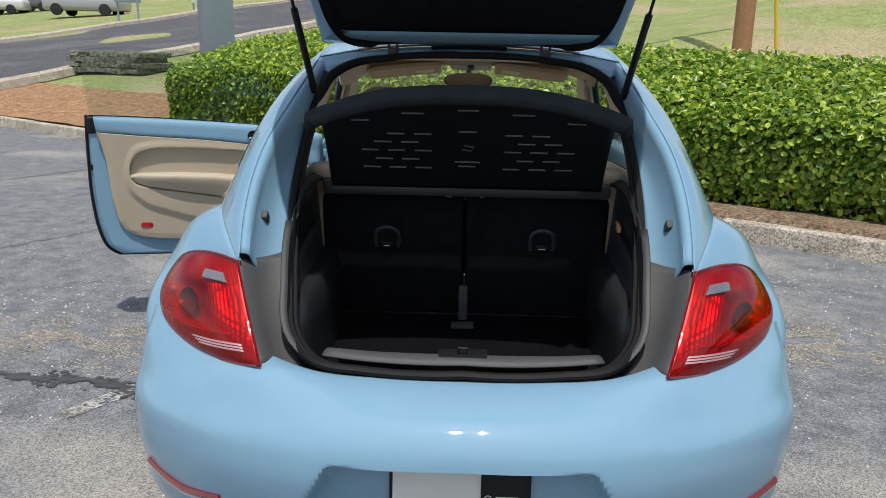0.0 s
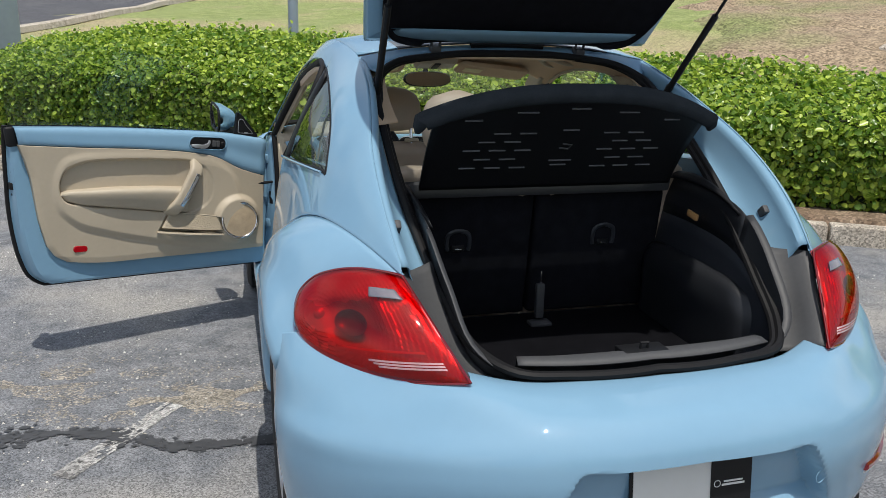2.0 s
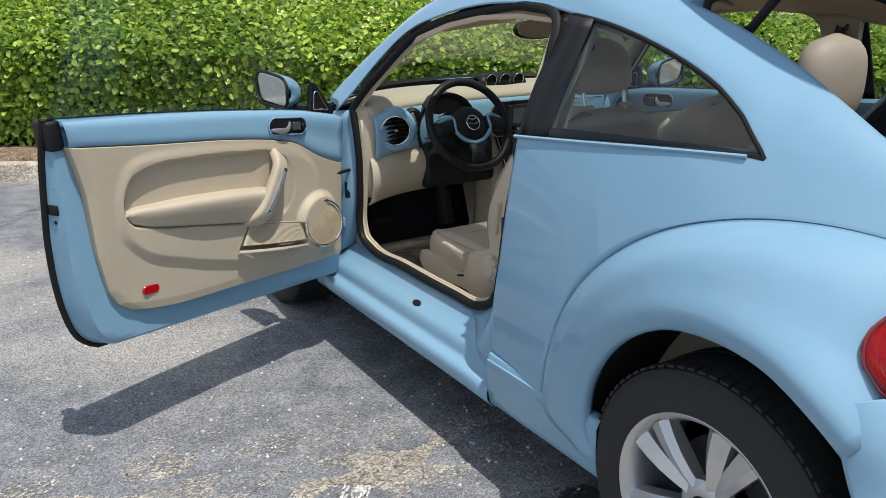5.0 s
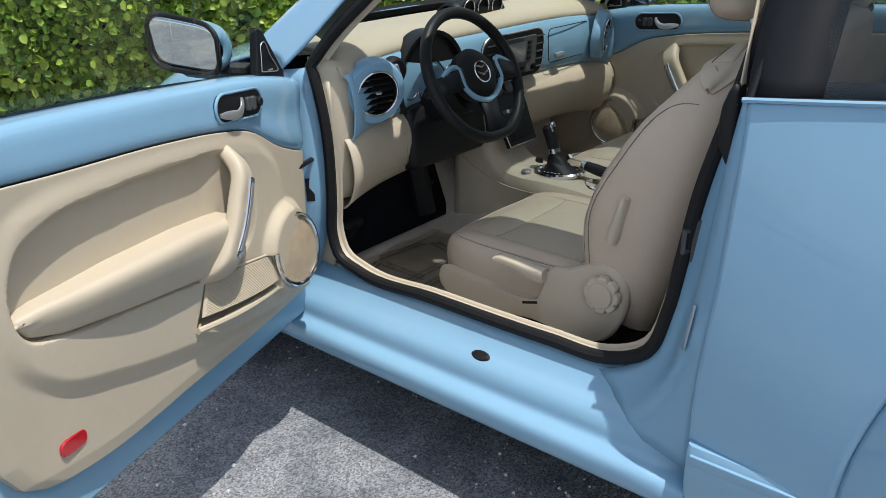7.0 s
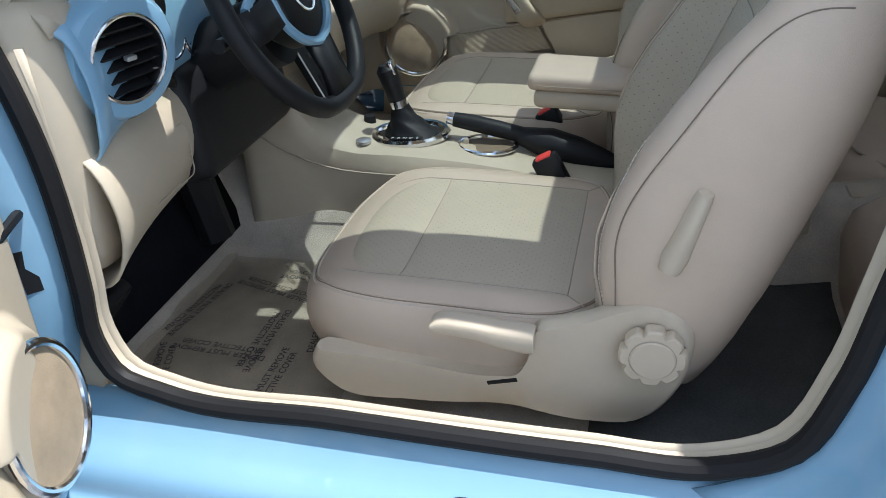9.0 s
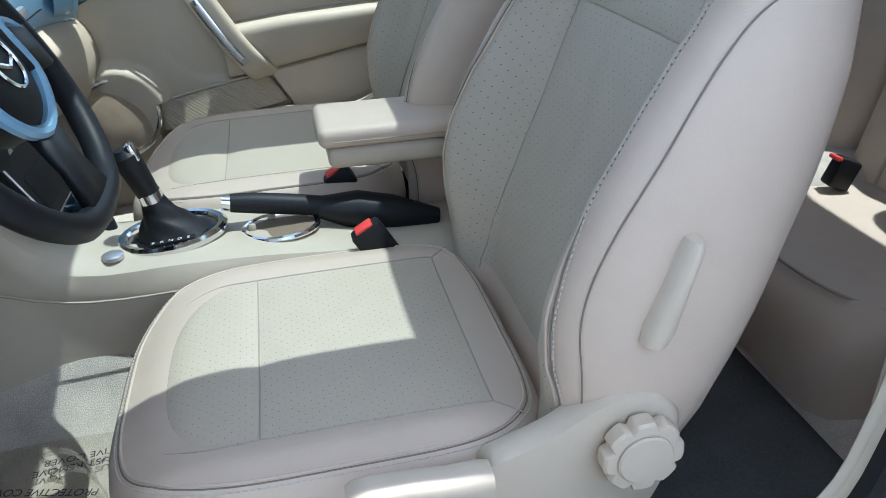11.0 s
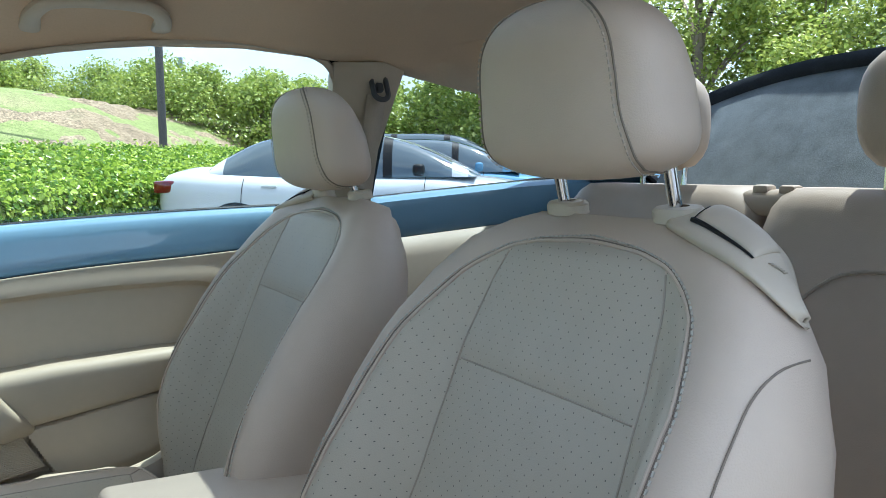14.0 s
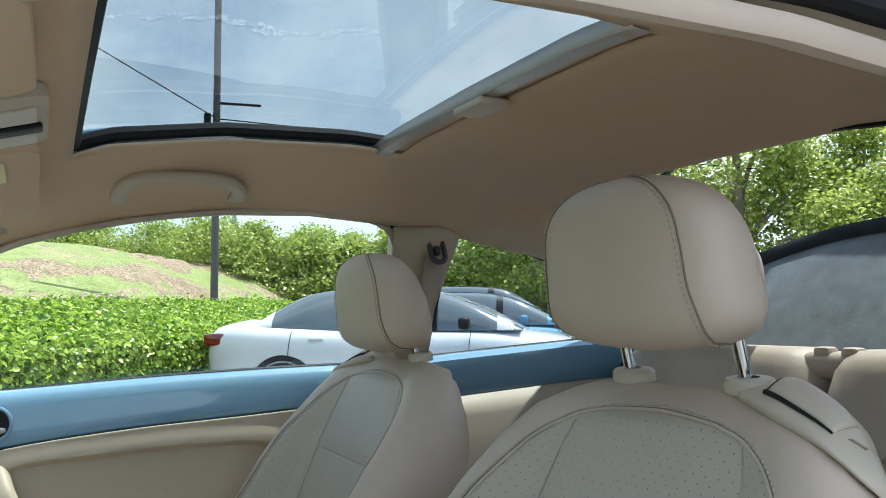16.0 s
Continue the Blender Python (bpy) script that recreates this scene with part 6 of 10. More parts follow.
def side_windows_and_jambs():
    for sg in (-1, 1):
        bm = B()
        bl, wt, rl, k0, up = window_line()
        n = len(bl)
        g = []
        for k in range(k0, n):
            md = (bl[k] + wt[k]) / 2 + np.array([0.012 * math.sin((k - k0) / (n - k0) * 1.6), 0, 0])
            g.append(spline(np.stack([bl[k], md, wt[k]]) - [0.004, 0, 0], 9))
        g = np.array(g).transpose(1, 0, 2)
        g[..., 0] *= sg
        sheet(bm, g, sg > 0)
        part("quarter_window", bm, GLASS_Q, car, "tinted rear quarter window")
        if sg < 0:
            bm = B()
            low = g[:2].copy()
            low[1] = low[0] + (low[1] - low[0]) * 0.75
            low[..., 0] += 0.003
            sheet(bm, low)
            part("window_border", bm, BLACK, car, "black border along the foot of the window", solid=0.002)
        bm = B()
        loop = np.concatenate([bl[k0:], wt[k0:][::-1]])
        loop[:, 0] *= sg
        ring_tube(bm, loop, 0.0065, 8)
        part("window_seal", bm, SEAL, car)
        # black band along the leading edge of the quarter window
        bm = B()
        a = spline([(0.772, 1.662, 1.036), (0.70, 1.665, 1.20), (0.615, 1.642, 1.356)], 12)
        b = spline([(0.766, 1.548, 1.046), (0.696, 1.545, 1.20), (0.624, 1.540, 1.346)], 12)
        q = np.array([a, (a + b) / 2 + [0.004, 0, 0], b]) + [0.003, 0, 0]
        q[..., 0] *= sg
        sheet(bm, q, sg < 0)
        part("pillar_band", bm, BLACK, car, "gloss black pillar band", solid=0.01)
        bm = B()
        q = spline([(0.776, 1.665, 1.040), (0.765, 1.45, 1.055), (0.745, 1.20, 1.073), (0.715, 0.96, 1.087)], 20) + [0.006, 0, -0.004]
        q[:, 0] *= sg
        tube(bm, q, 0.005, 6)
        part("belt_moulding", bm, PAINT, car)
        # painted door jamb at the rear of the opening, black seal and beige edge
        bm = B()
        o = spline([(0.838, 1.668, 0.325), (0.838, 1.668, 0.42), (0.836, 1.668, 0.50), (0.834, 1.662, 0.60), (0.824, 1.655, 0.70), (0.811, 1.652, 0.83), (0.795, 1.652, 0.94), (0.775, 1.655, 1.035)], 24)
        m1 = spline([(0.802, 1.83, 0.345), (0.801, 1.785, 0.41), (0.800, 1.745, 0.48), (0.798, 1.715, 0.60), (0.792, 1.700, 0.70), (0.782, 1.690, 0.83), (0.770, 1.682, 0.94), (0.755, 1.672, 1.035)], 24)
        i1 = spline([(0.744, 1.92, 0.412), (0.742, 1.855, 0.445), (0.742, 1.805, 0.49), (0.742, 1.770, 0.60), (0.738, 1.752, 0.70), (0.730, 1.735, 0.83), (0.722, 1.715, 0.94), (0.715, 1.690, 1.035)], 24)
        q = np.array([spline(np.stack([o[k], (o[k] + m1[k]) / 2 + [0.006, 0.0, 0], m1[k], (m1[k] + i1[k]) / 2 + [0, -0.012, 0], i1[k]]), 12) for k in range(24)]).transpose(1, 0, 2)
        q[..., 0] *= sg
        sheet(bm, q, sg > 0)
        part("door_jamb", bm, PAINT_IN, car, solid=0.003)
        if sg < 0:
            bm = B()
            sheet(bm, q[3:5, 8:12] + [-0.003, 0.004, 0.0], sg > 0)
            part("tyre_label", bm, mat("silver_label", (0.34, 0.42, 0.50), 0.35, 0.2, 0.05, 40), car, "white tyre label with bars", solid=0.001)
        # hinge pillar
        bm = B()
        o = spline([(0.840, 2.905, 0.36), (0.838, 2.905, 0.60), (0.815, 2.90, 0.83), (0.775, 2.885, 0.975)], 14)
        i1 = spline([(0.735, 2.83, 0.42), (0.735, 2.77, 0.60), (0.735, 2.76, 0.83), (0.735, 2.765, 0.99)], 14)
        q = np.array([o, (o + i1) / 2 + [0.0, -0.012, 0], i1])
        q[..., 0] *= sg
        sheet(bm, q, sg < 0)
        part("hinge_pillar", bm, PAINT_IN, car, solid=0.003)
        for z in (0.52, 0.86):
            bm = B()
            block(bm, (sg * 0.782, 2.852, z), (0.040, 0.06, 0.045), pose(0, 0, 0, 0, 0, sg * -30), 0.006)
            part("door_hinge", bm, PAINT_IN, car)
        if sg < 0:
            bm = B()
            tube(bm, [(-0.74, 2.80, 0.745), (-0.84, 2.765, 0.743)], 0.007, 8)
            part("check_strap", bm, BLACK, car)
            bm = B()
            block(bm, (-0.768, 2.802, 0.66), (0.002, 0.022, 0.065), pose(0, 0, 0, 0, 0, 45))
            part("pillar_label", bm, BLACK, car, "small black label with pale bars")
        # seal round the door opening and the beige edge inside it
        fl = [(0.742, 2.78, 0.99), (0.735, 2.755, 0.85), (0.735, 2.757, 0.62), (0.737, 2.764, 0.53), (0.738, 2.742, 0.470), (0.738, 2.67, 0.443), (0.738, 2.40, 0.439), (0.738, 2.05, 0.439), (0.738, 1.90, 0.445), (0.740, 1.815, 0.49), (0.740, 1.775, 0.60), (0.737, 1.757, 0.72), (0.730, 1.738, 0.85), (0.718, 1.708, 0.98), (0.700, 1.682, 1.10), (0.662, 1.662, 1.26), (0.624, 1.69, 1.340), (0.600, 1.85, 1.378), (0.594, 2.08, 1.365), (0.606, 2.27, 1.337), (0.630, 2.48, 1.272), (0.678, 2.63, 1.152), (0.722, 2.745, 1.040)]
        pts = spline(fl + [fl[0]], 140)[:-1]
        a = pts.copy()
        a[:, 0] *= sg
        bm = B()
        ring_tube(bm, a, 0.015, 10)
        part("opening_seal", bm, SEAL, car, "fat black rubber opening seal")
        bm = B()
        cc = np.array([0.70, 2.25, 0.85])
        r = []
        for dx, f in ((0.004, 0.988), (-0.010, 0.982), (-0.018, 0.975), (-0.022, 0.955)):
            q = pts.copy()
            q[:, 0] += dx
            q[:, 1:] = cc[1:] + (pts[:, 1:] - cc[1:]) * f
            q[:, 0] *= sg
            r.append(q)
        sheet(bm, r, sg > 0, closed=True)
        part("opening_trim", bm, BEIGE, car, "beige plastic edge of the opening", solid=0.002)
    bm = B()
    tube(bm, [(-0.705, 1.735, 0.735), (-0.755, 1.752, 0.735), (-0.755, 1.752, 0.775), (-0.705, 1.735, 0.775)], 0.006, 8)
    block(bm, (-0.738, 1.735, 0.755), (0.006, 0.018, 0.085), pose(0, 0, 0, 0, 0, 30), 0.002)
    part("door_striker", bm, GREYP, car, "steel door striker")
    bm = B()
    rows = []
    for y, z, h in ((1.700, 1.075, 0.006), (1.702, 1.062, 0.020), (1.706, 1.035, 0.030), (1.708, 1.000, 0.034), (1.704, 0.965, 0.032), (1.696, 0.938, 0.022), (1.690, 0.924, 0.006)):
        rows.append([(-0.738 - 0.020 * math.copysign(abs(math.cos(a)) ** 0.7, math.cos(a)), y - 0.012 + 0.55 * h * math.copysign(abs(math.sin(a)) ** 0.7, math.sin(a)), z - 0.02) for a in np.linspace(0, 2 * math.pi, 21)[:-1]])
    sheet(bm, rows, False, closed=True)
    part("pillar_foot_cap", bm, BLACK, car, "black plastic cap at the pillar foot", solid=0.002)


GLASS_Q = glass_mat("dark_tinted_glass", (0.62, 0.68, 0.69))
side_windows_and_jambs()


# ---- the car: cabin ----
def perf_mat(name, base, ax):
    """Leatherette with rows of tiny punched holes, in the plane of two axes."""
    m = mat(name, base, 0.5, 0, 0.05, 30, bump=0.2, bscale=650)
    nt = m.node_tree
    b = nt.nodes["Principled BSDF"]
    tc = nt.nodes.new("ShaderNodeTexCoord")
    sep = nt.nodes.new("ShaderNodeSeparateXYZ")
    com = nt.nodes.new("ShaderNodeCombineXYZ")
    nt.links.new(tc.outputs["Object"], sep.inputs[0])
    nt.links.new(sep.outputs[ax[0]], com.inputs[0])
    nt.links.new(sep.outputs[ax[1]], com.inputs[1])
    vo = nt.nodes.new("ShaderNodeTexVoronoi")
    vo.voronoi_dimensions = "2D"
    vo.inputs["Scale"].default_value, vo.inputs["Randomness"].default_value = 95.0, 0.0
    rot = nt.nodes.new("ShaderNodeMapping")
    rot.inputs["Rotation"].default_value = (0, 0, radians(45))
    nt.links.new(com.outputs[0], rot.inputs[0])
    nt.links.new(rot.outputs[0], vo.inputs["Vector"])
    lt = nt.nodes.new("ShaderNodeMath")
    lt.operation, lt.inputs[1].default_value = "LESS_THAN", 0.064
    nt.links.new(vo.outputs["Distance"], lt.inputs[0])
    mx = nt.nodes.new("ShaderNodeMixRGB")
    src = b.inputs["Base Color"].links[0].from_socket
    nt.links.new(lt.outputs[0], mx.inputs["Fac"])
    nt.links.new(src, mx.inputs["Color1"])
    mx.inputs["Color2"].default_value = (0.10, 0.088, 0.072, 1)
    nt.links.new(mx.outputs[0], b.inputs["Base Color"])
    return m


PERF_B = perf_mat("perforated_leatherette_back", (0.455, 0.400, 0.310), ("X", "Z"))
PERF_C = perf_mat("perforated_leatherette_seat", (0.495, 0.420, 0.314), ("X", "Y"))
SEATP = mat("seat_plastic", (0.52, 0.445, 0.34), 0.5, 0, 0.04, 50, bump=0.12, bscale=1000)
REDB = mat("red_button", (0.75, 0.06, 0.05), 0.4, 0, 0.05, 40)
POLY = glass_mat("plastic_film", (0.86, 0.84, 0.80), 0.15)


def closed_loft(bm, rows, caps=True):
    vs = [[bm.verts.new(p) for p in r] for r in rows]
    n = len(vs[0])
    for a, b in zip(vs, vs[1:]):
        for k in range(n):
            bm.faces.new((a[k], a[(k + 1) % n], b[(k + 1) % n], b[k]))
    if caps:
        bm.faces.new(vs[0][::-1])
        bm.faces.new(vs[-1])


T_AX = np.array([0, -0.345, 0.939])
F_AX = np.array([0, 0.939, 0.345])


def back_shape(v):
    """Half-width, thickness, bolster at a share of the height of a front seat's back."""
    w = float(np.interp(v, [0, 0.08, 0.2, 0.4, 0.6, 0.75, 0.86, 0.93, 0.975, 1.0], [0.225, 0.252, 0.272, 0.284, 0.283, 0.274, 0.248, 0.210, 0.170, 0.13]))
    t = float(np.interp(v, [0, 0.3, 0.7, 0.9, 0.97, 1.0], [0.125, 0.135, 0.115, 0.090, 0.070, 0.030]))
    b = float(np.interp(v, [0, 0.08, 0.15, 0.22, 0.31, 0.39, 0.5, 0.62, 0.72, 0.82, 0.92, 1.0], [0.030, 0.044, 0.058, 0.080, 0.095, 0.099, 0.094, 0.078, 0.060, 0.036, 0.014, 0.0]))
    lean = float(np.interp(v, [0, 0.3, 0.7, 0.93, 1.0], [0.0, 0.012, 0.010, 0.002, -0.022]))
    return w, t, b, lean


def back_front(xf, v):
    """Point on the front face of the back: share of half-width, share of height."""
    w, t, b, lean = back_shape(v)
    a = abs(xf)
    p = back_half(v)
    k = int(np.argmax(p[:, 0]))
    d = float(np.interp(a * w, p[:k + 1, 0], p[:k + 1, 1]))
    return np.array([xf * w, 2.035, 0.455]) + T_AX * (v * 0.662) + F_AX * d


def back_half(v):
    """Half section of the back, from the middle of its face round to the rear."""
    w, t, b, lean = back_shape(v)
    half = [(0, lean), (0.40, lean + 0.03 * b), (0.58, lean + 0.14 * b), (0.70, lean + 0.62 * b), (0.81, lean + 0.98 * b), (0.91, lean + 0.90 * b), (0.985, lean + 0.40 * b - 0.006), (1.0, lean - 0.045), (0.975, lean - t * 0.72), (0.86, lean - t), (0.5, lean - t - 0.008), (0, lean - t - 0.012)]
    return spline([(a * w, d, 0) for a, d in half], 26)


def flank_share(d, v):
    """Share of the half section at which the outer side has the depth d."""
    p = back_half(v)
    k = int(np.argmax(p[:, 1]))
    return float(np.interp(-d, -p[k:20, 1], np.arange(k, 20))) / 25


def back_flank(s, v, lift=0.0):
    """Point on the outer half of the back, raised along its normal."""
    def at(s, v):
        p = back_half(v)
        x, d = np.interp(s * 25, range(26), p[:, 0]), np.interp(s * 25, range(26), p[:, 1])
        return np.array([-x, 2.035, 0.455]) + T_AX * (v * 0.662) + F_AX * d
    p = at(s, v)
    n = np.cross(at(s + 0.02, v) - at(s - 0.02, v), at(s, min(1.0, v + 0.012)) - at(s, v - 0.012))
    n /= np.linalg.norm(n) + 1e-9
    if n[0] > 0:
        n = -n
    return p + n * lift


def seat_back_rows():
    rows = []
    for v in np.r_[np.linspace(0, 0.9, 20), 0.93, 0.955, 0.975, 0.99, 1.0]:
        w, t, b, lean = back_shape(v)
        pts = back_half(v)
        loop = [(x, d) for x, d, _ in pts] + [(-x, d) for x, d, _ in pts[::-1][1:-1]]
        base = np.array([0, 2.035, 0.455]) + T_AX * (v * 0.662)
        rows.append([base + np.array([x, 0, 0]) + F_AX * d for x, d in loop])
    return rows


def cushion_edge(t, o=0.0):
    """Plan of the cushion's welt at an angle, o metres outside it."""
    n = 3.4 if math.sin(t) > 0 else 5.0
    c, s = math.cos(t), math.sin(t)
    r = (abs(c) ** n + abs(s) ** n) ** (-1 / n)
    return (0.232 + o) * r * c, 2.295 + (0.237 + o) * r * s


def cush(x, y):
    """Height of the cushion's top at a point."""
    u, w = abs(x) / 0.232, abs(y - 2.295) / 0.237
    n = 3.4 if y > 2.295 else 5.0
    s = (u ** n + w ** n) ** (1 / n)
    z = 0.528 + 0.008 * math.sin(min(1.0, max(0.0, (y - 2.06) / 0.47)) * math.pi * 0.7)
    z += float(np.interp(u, [0, 0.55, 0.68, 0.76, 0.86, 1.0], [0, 0.001, 0.003, 0.007, 0.013, 0.010]))
    z -= 0.020 * max(0.0, (y - 2.40) / 0.132) ** 2.0 + 0.006 * max(0.0, s - 0.86) / 0.14
    return z


def stitch(bm, pts, r=0.0009, gap=0.0075):
    """A run of short thread stitches along a curve."""
    p = np.array(pts)
    L = np.r_[0, np.cumsum(np.linalg.norm(np.diff(p, axis=0), axis=1))]
    s = 0.0
    while s < L[-1] - gap:
        a = [np.interp(s, L, p[:, k]) for k in range(3)]
        b = [np.interp(s + gap * 0.62, L, p[:, k]) for k in range(3)]
        tube(bm, [a, b], r, 4)
        s += gap


def insert_half(v):
    """Share of the half width at which the back's middle panel ends."""
    return float(np.interp(v, [0.10, 0.14, 0.234, 0.36, 0.5, 0.7, 0.85, 0.93], [0.63, 0.61, 0.57, 0.54, 0.51, 0.51, 0.525, 0.55]))


WELT_HALF = spline([(0.93, 0.04, 0), (0.90, 0.17, 0), (0.87, 0.23, 0), (0.85, 0.32, 0), (0.82, 0.45, 0), (0.79, 0.586, 0), (0.785, 0.67, 0), (0.775, 0.732, 0), (0.757, 0.781, 0), (0.728, 0.835, 0), (0.690, 0.877, 0), (0.605, 0.913, 0), (0.45, 0.936, 0), (0.22, 0.947, 0), (0.0, 0.951, 0)], 60)[:, :2]
WELT = [(-a, b) for a, b in WELT_HALF] + [(a, b) for a, b in WELT_HALF[::-1][1:]]


def welt_half(v):
    return float(np.interp(v, WELT_HALF[:, 1], WELT_HALF[:, 0]))


def welt_top(x):
    return float(np.interp(-abs(x), -WELT_HALF[40:, 0], WELT_HALF[40:, 1]))


def front_seat(cx, sg):
    """sg: the side on which the seat's outer flank lies (-1 left)."""
    st = new("front_seat")
    st.parent = car
    tagged(st, "beige leatherette driver seat with perforated inserts" if sg < 0 else "beige leatherette passenger seat with perforated inserts")
    M = Matrix.Translation((cx, 0.028 if sg > 0 else 0.0, 0)) @ Matrix.Scale(-sg, 4, (1, 0, 0))

    def P(name, bm, m, label="", parent=st, solid=0.0, angle=35):
        bmesh.ops.transform(bm, matrix=M, verts=bm.verts)
        if sg > 0:
            bmesh.ops.reverse_faces(bm, faces=bm.faces)
        return part(name, bm, m, parent, label, True, solid, angle)
    # outer flank is at local x negative
    bm = B()
    closed_loft(bm, seat_back_rows())
    P("backrest", bm, LEATHER, angle=60)
    def pillow(u, w, k=6):
        return (1 - abs(u) ** k) * (1 - abs(w) ** k)
    for nm, v0, v1 in (("back_insert", 0.10, 0.7115), ("shoulder_insert", 0.7145, 0.0)):
        bm = B()
        rows = []
        for j in np.linspace(-1, 1, 26):
            row = []
            for u in np.linspace(-1, 1, 31):
                v = v0 + ((v1 if v1 else welt_top(0.55 * u) - 0.004) - v0) * (j + 1) / 2
                row.append(back_front(u * insert_half(v), v) + F_AX * (0.0005 + 0.0052 * pillow(u, j)))
            rows.append(row)
        sheet(bm, rows)
        P(nm, bm, PERF_B, "finely perforated insert", angle=60)
    for k in (-1, 1):
        bm = B()
        rows = []
        for j in np.linspace(-1, 1, 40):
            v = 0.05 + 0.868 * (j + 1) / 2
            a, b = insert_half(v) + 0.012, welt_half(v) - 0.012
            rows.append([back_front(k * (a + (b - a) * (u + 1) / 2), v) + F_AX * (0.0005 + 0.0040 * pillow(u, j)) for u in np.linspace(-1, 1, 13)])
        sheet(bm, rows, k < 0)
        P("bolster_panel", bm, PERF_B, angle=60)
    line = [back_front(a, b) + F_AX * 0.0008 for a, b in WELT]
    bm = B()
    tube(bm, line, 0.0020, 8)
    P("back_welt", bm, LEATHER)
    bm = B()
    for k in (-1, 1):
        tube(bm, [back_front(k * (insert_half(v) + 0.006), v) + F_AX * 0.0004 for v in np.linspace(0.08, 0.915, 40)], 0.0011, 6)
    tube(bm, [back_front(x, 0.713) + F_AX * 0.0006 for x in np.linspace(-0.50, 0.50, 20)], 0.0010, 6)
    P("back_seam", bm, SEAM)
    bm = B()
    tube(bm, [back_front(a * 1.018, b + 0.004 * (1 - abs(a))) + F_AX * 0.0002 for a, b in WELT], 0.0012, 6)
    P("welt_seam", bm, SEAM_D)
    bm = B()
    stitch(bm, [back_front(a * 1.035, b + 0.011 * (1 - min(1.0, abs(a) / 0.9))) + F_AX * 0.0012 for a, b in WELT], 0.0011, 0.0068)
    P("back_stitching", bm, STITCH)
    # flank seam
    bm = B()
    curve = spline([(a, b, 0) for a, b in zip((0.10, 0.188, 0.241, 0.309, 0.385, 0.458, 0.565, 0.67, 0.733, 0.79, 0.83, 0.851), (0.020, 0.044, 0.059, 0.079, 0.088, 0.085, 0.072, 0.058, 0.047, 0.029, 0.006, -0.028))], 90)
    fl = np.array([back_flank(flank_share(b, a), a, 0.0008) for a, b, _ in curve])
    for _ in range(6):
        fl[1:-1] = (fl[:-2] + 2 * fl[1:-1] + fl[2:]) / 4
    tube(bm, fl, 0.0010, 6)
    P("flank_seam", bm, SEAM_D)
    # cushion, set higher on the passenger side
    flank_place = M
    M = Matrix.Translation((0, 0.022, 0.034) if sg > 0 else (0, 0, 0)) @ M
    bm = B()
    angs = np.linspace(0, 2 * math.pi, 97)[:-1]
    rows = []
    for s in (0.02, 0.2, 0.36, 0.5, 0.6, 0.67, 0.73, 0.79, 0.85, 0.9, 0.95, 0.98, 1.0):
        rows.append([(s * cushion_edge(t)[0], 2.295 + s * (cushion_edge(t)[1] - 2.295), cush(s * cushion_edge(t)[0], 2.295 + s * (cushion_edge(t)[1] - 2.295))) for t in angs])
    for o, dz in ((0.006, 0.003), (0.013, 0.010), (0.019, 0.022), (0.023, 0.040), (0.025, 0.062), (0.023, 0.088), (0.016, 0.112), (0.004, 0.125), (-0.06, 0.128)):
        rows.append([(*cushion_edge(t, o), cush(*cushion_edge(t)) - dz) for t in angs])
    closed_loft(bm, rows[::-1])
    P("cushion", bm, LEATHER, angle=60)
    bm = B()
    sheet(bm, [[(x * 0.175, y, cush(x * 0.175, y) + 0.0004 + 0.0046 * (1 - abs(x) ** 6) * (1 - abs((y - 2.2355) / 0.1285) ** 6)) for x in np.linspace(-1, 1, 29)] for y in np.linspace(2.107, 2.364, 28)], True)
    P("cushion_insert", bm, PERF_C, "finely perforated seat insert")
    bm = B()
    sheet(bm, [[(x * (0.175 - 0.05 * f ** 3), 2.368 + 0.112 * f - 0.02 * f * abs(x) ** 3, cush(x * (0.175 - 0.05 * f ** 3), 2.368 + 0.112 * f - 0.02 * f * abs(x) ** 3) + 0.0003 + 0.0044 * (1 - abs(x) ** 6) * (1 - abs(2 * f - 1) ** 4)) for x in np.linspace(-1, 1, 29)] for f in np.linspace(0, 1, 22)], True)
    P("thigh_insert", bm, PERF_C)
    bm = B()
    for k in (-1, 1):
        side = [(k * (0.1768 - 0.035 * max(0.0, (y - 2.40) / 0.09) ** 2), y) for y in np.linspace(2.105, 2.47, 30)]
        tube(bm, [(x, y, cush(x, y) + 0.0002) for x, y in side], 0.0012, 6, taper=[min(1.0, 0.15 + (29 - i) / 7) for i in range(30)])
        tube(bm, [(x, y, cush(x, y) + 0.0002) for x, y in zip(np.linspace(0.1768, 0.203, 6) * k, np.linspace(2.105, 2.078, 6))], 0.0011, 6)
    for yy, hw in ((2.366, 0.176), (2.105, 0.1768)):
        tube(bm, [(x, yy, cush(x, yy) + 0.0004) for x in np.linspace(-hw, hw, 20)], 0.0011, 6)
    P("cushion_seam", bm, SEAM)
    bm = B()
    ring_tube(bm, [(*cushion_edge(t, 0.001), cush(*cushion_edge(t)) - 0.0004) for t in np.linspace(0, 2 * math.pi, 161)[:-1]], 0.0021, 8)
    P("cushion_welt", bm, LEATHER)
    bm = B()
    ring_tube(bm, [(*cushion_edge(t, 0.0042), cush(*cushion_edge(t)) - 0.0022) for t in np.linspace(0, 2 * math.pi, 161)[:-1]], 0.0010, 6)
    P("welt_seam", bm, SEAM_D)
    bm = B()
    stitch(bm, [(*cushion_edge(t, 0.0085), cush(*cushion_edge(t)) - 0.0050) for t in np.linspace(0.55, 2 * math.pi - 0.6, 200)])
    P("cushion_stitching", bm, STITCH)
    M = flank_place
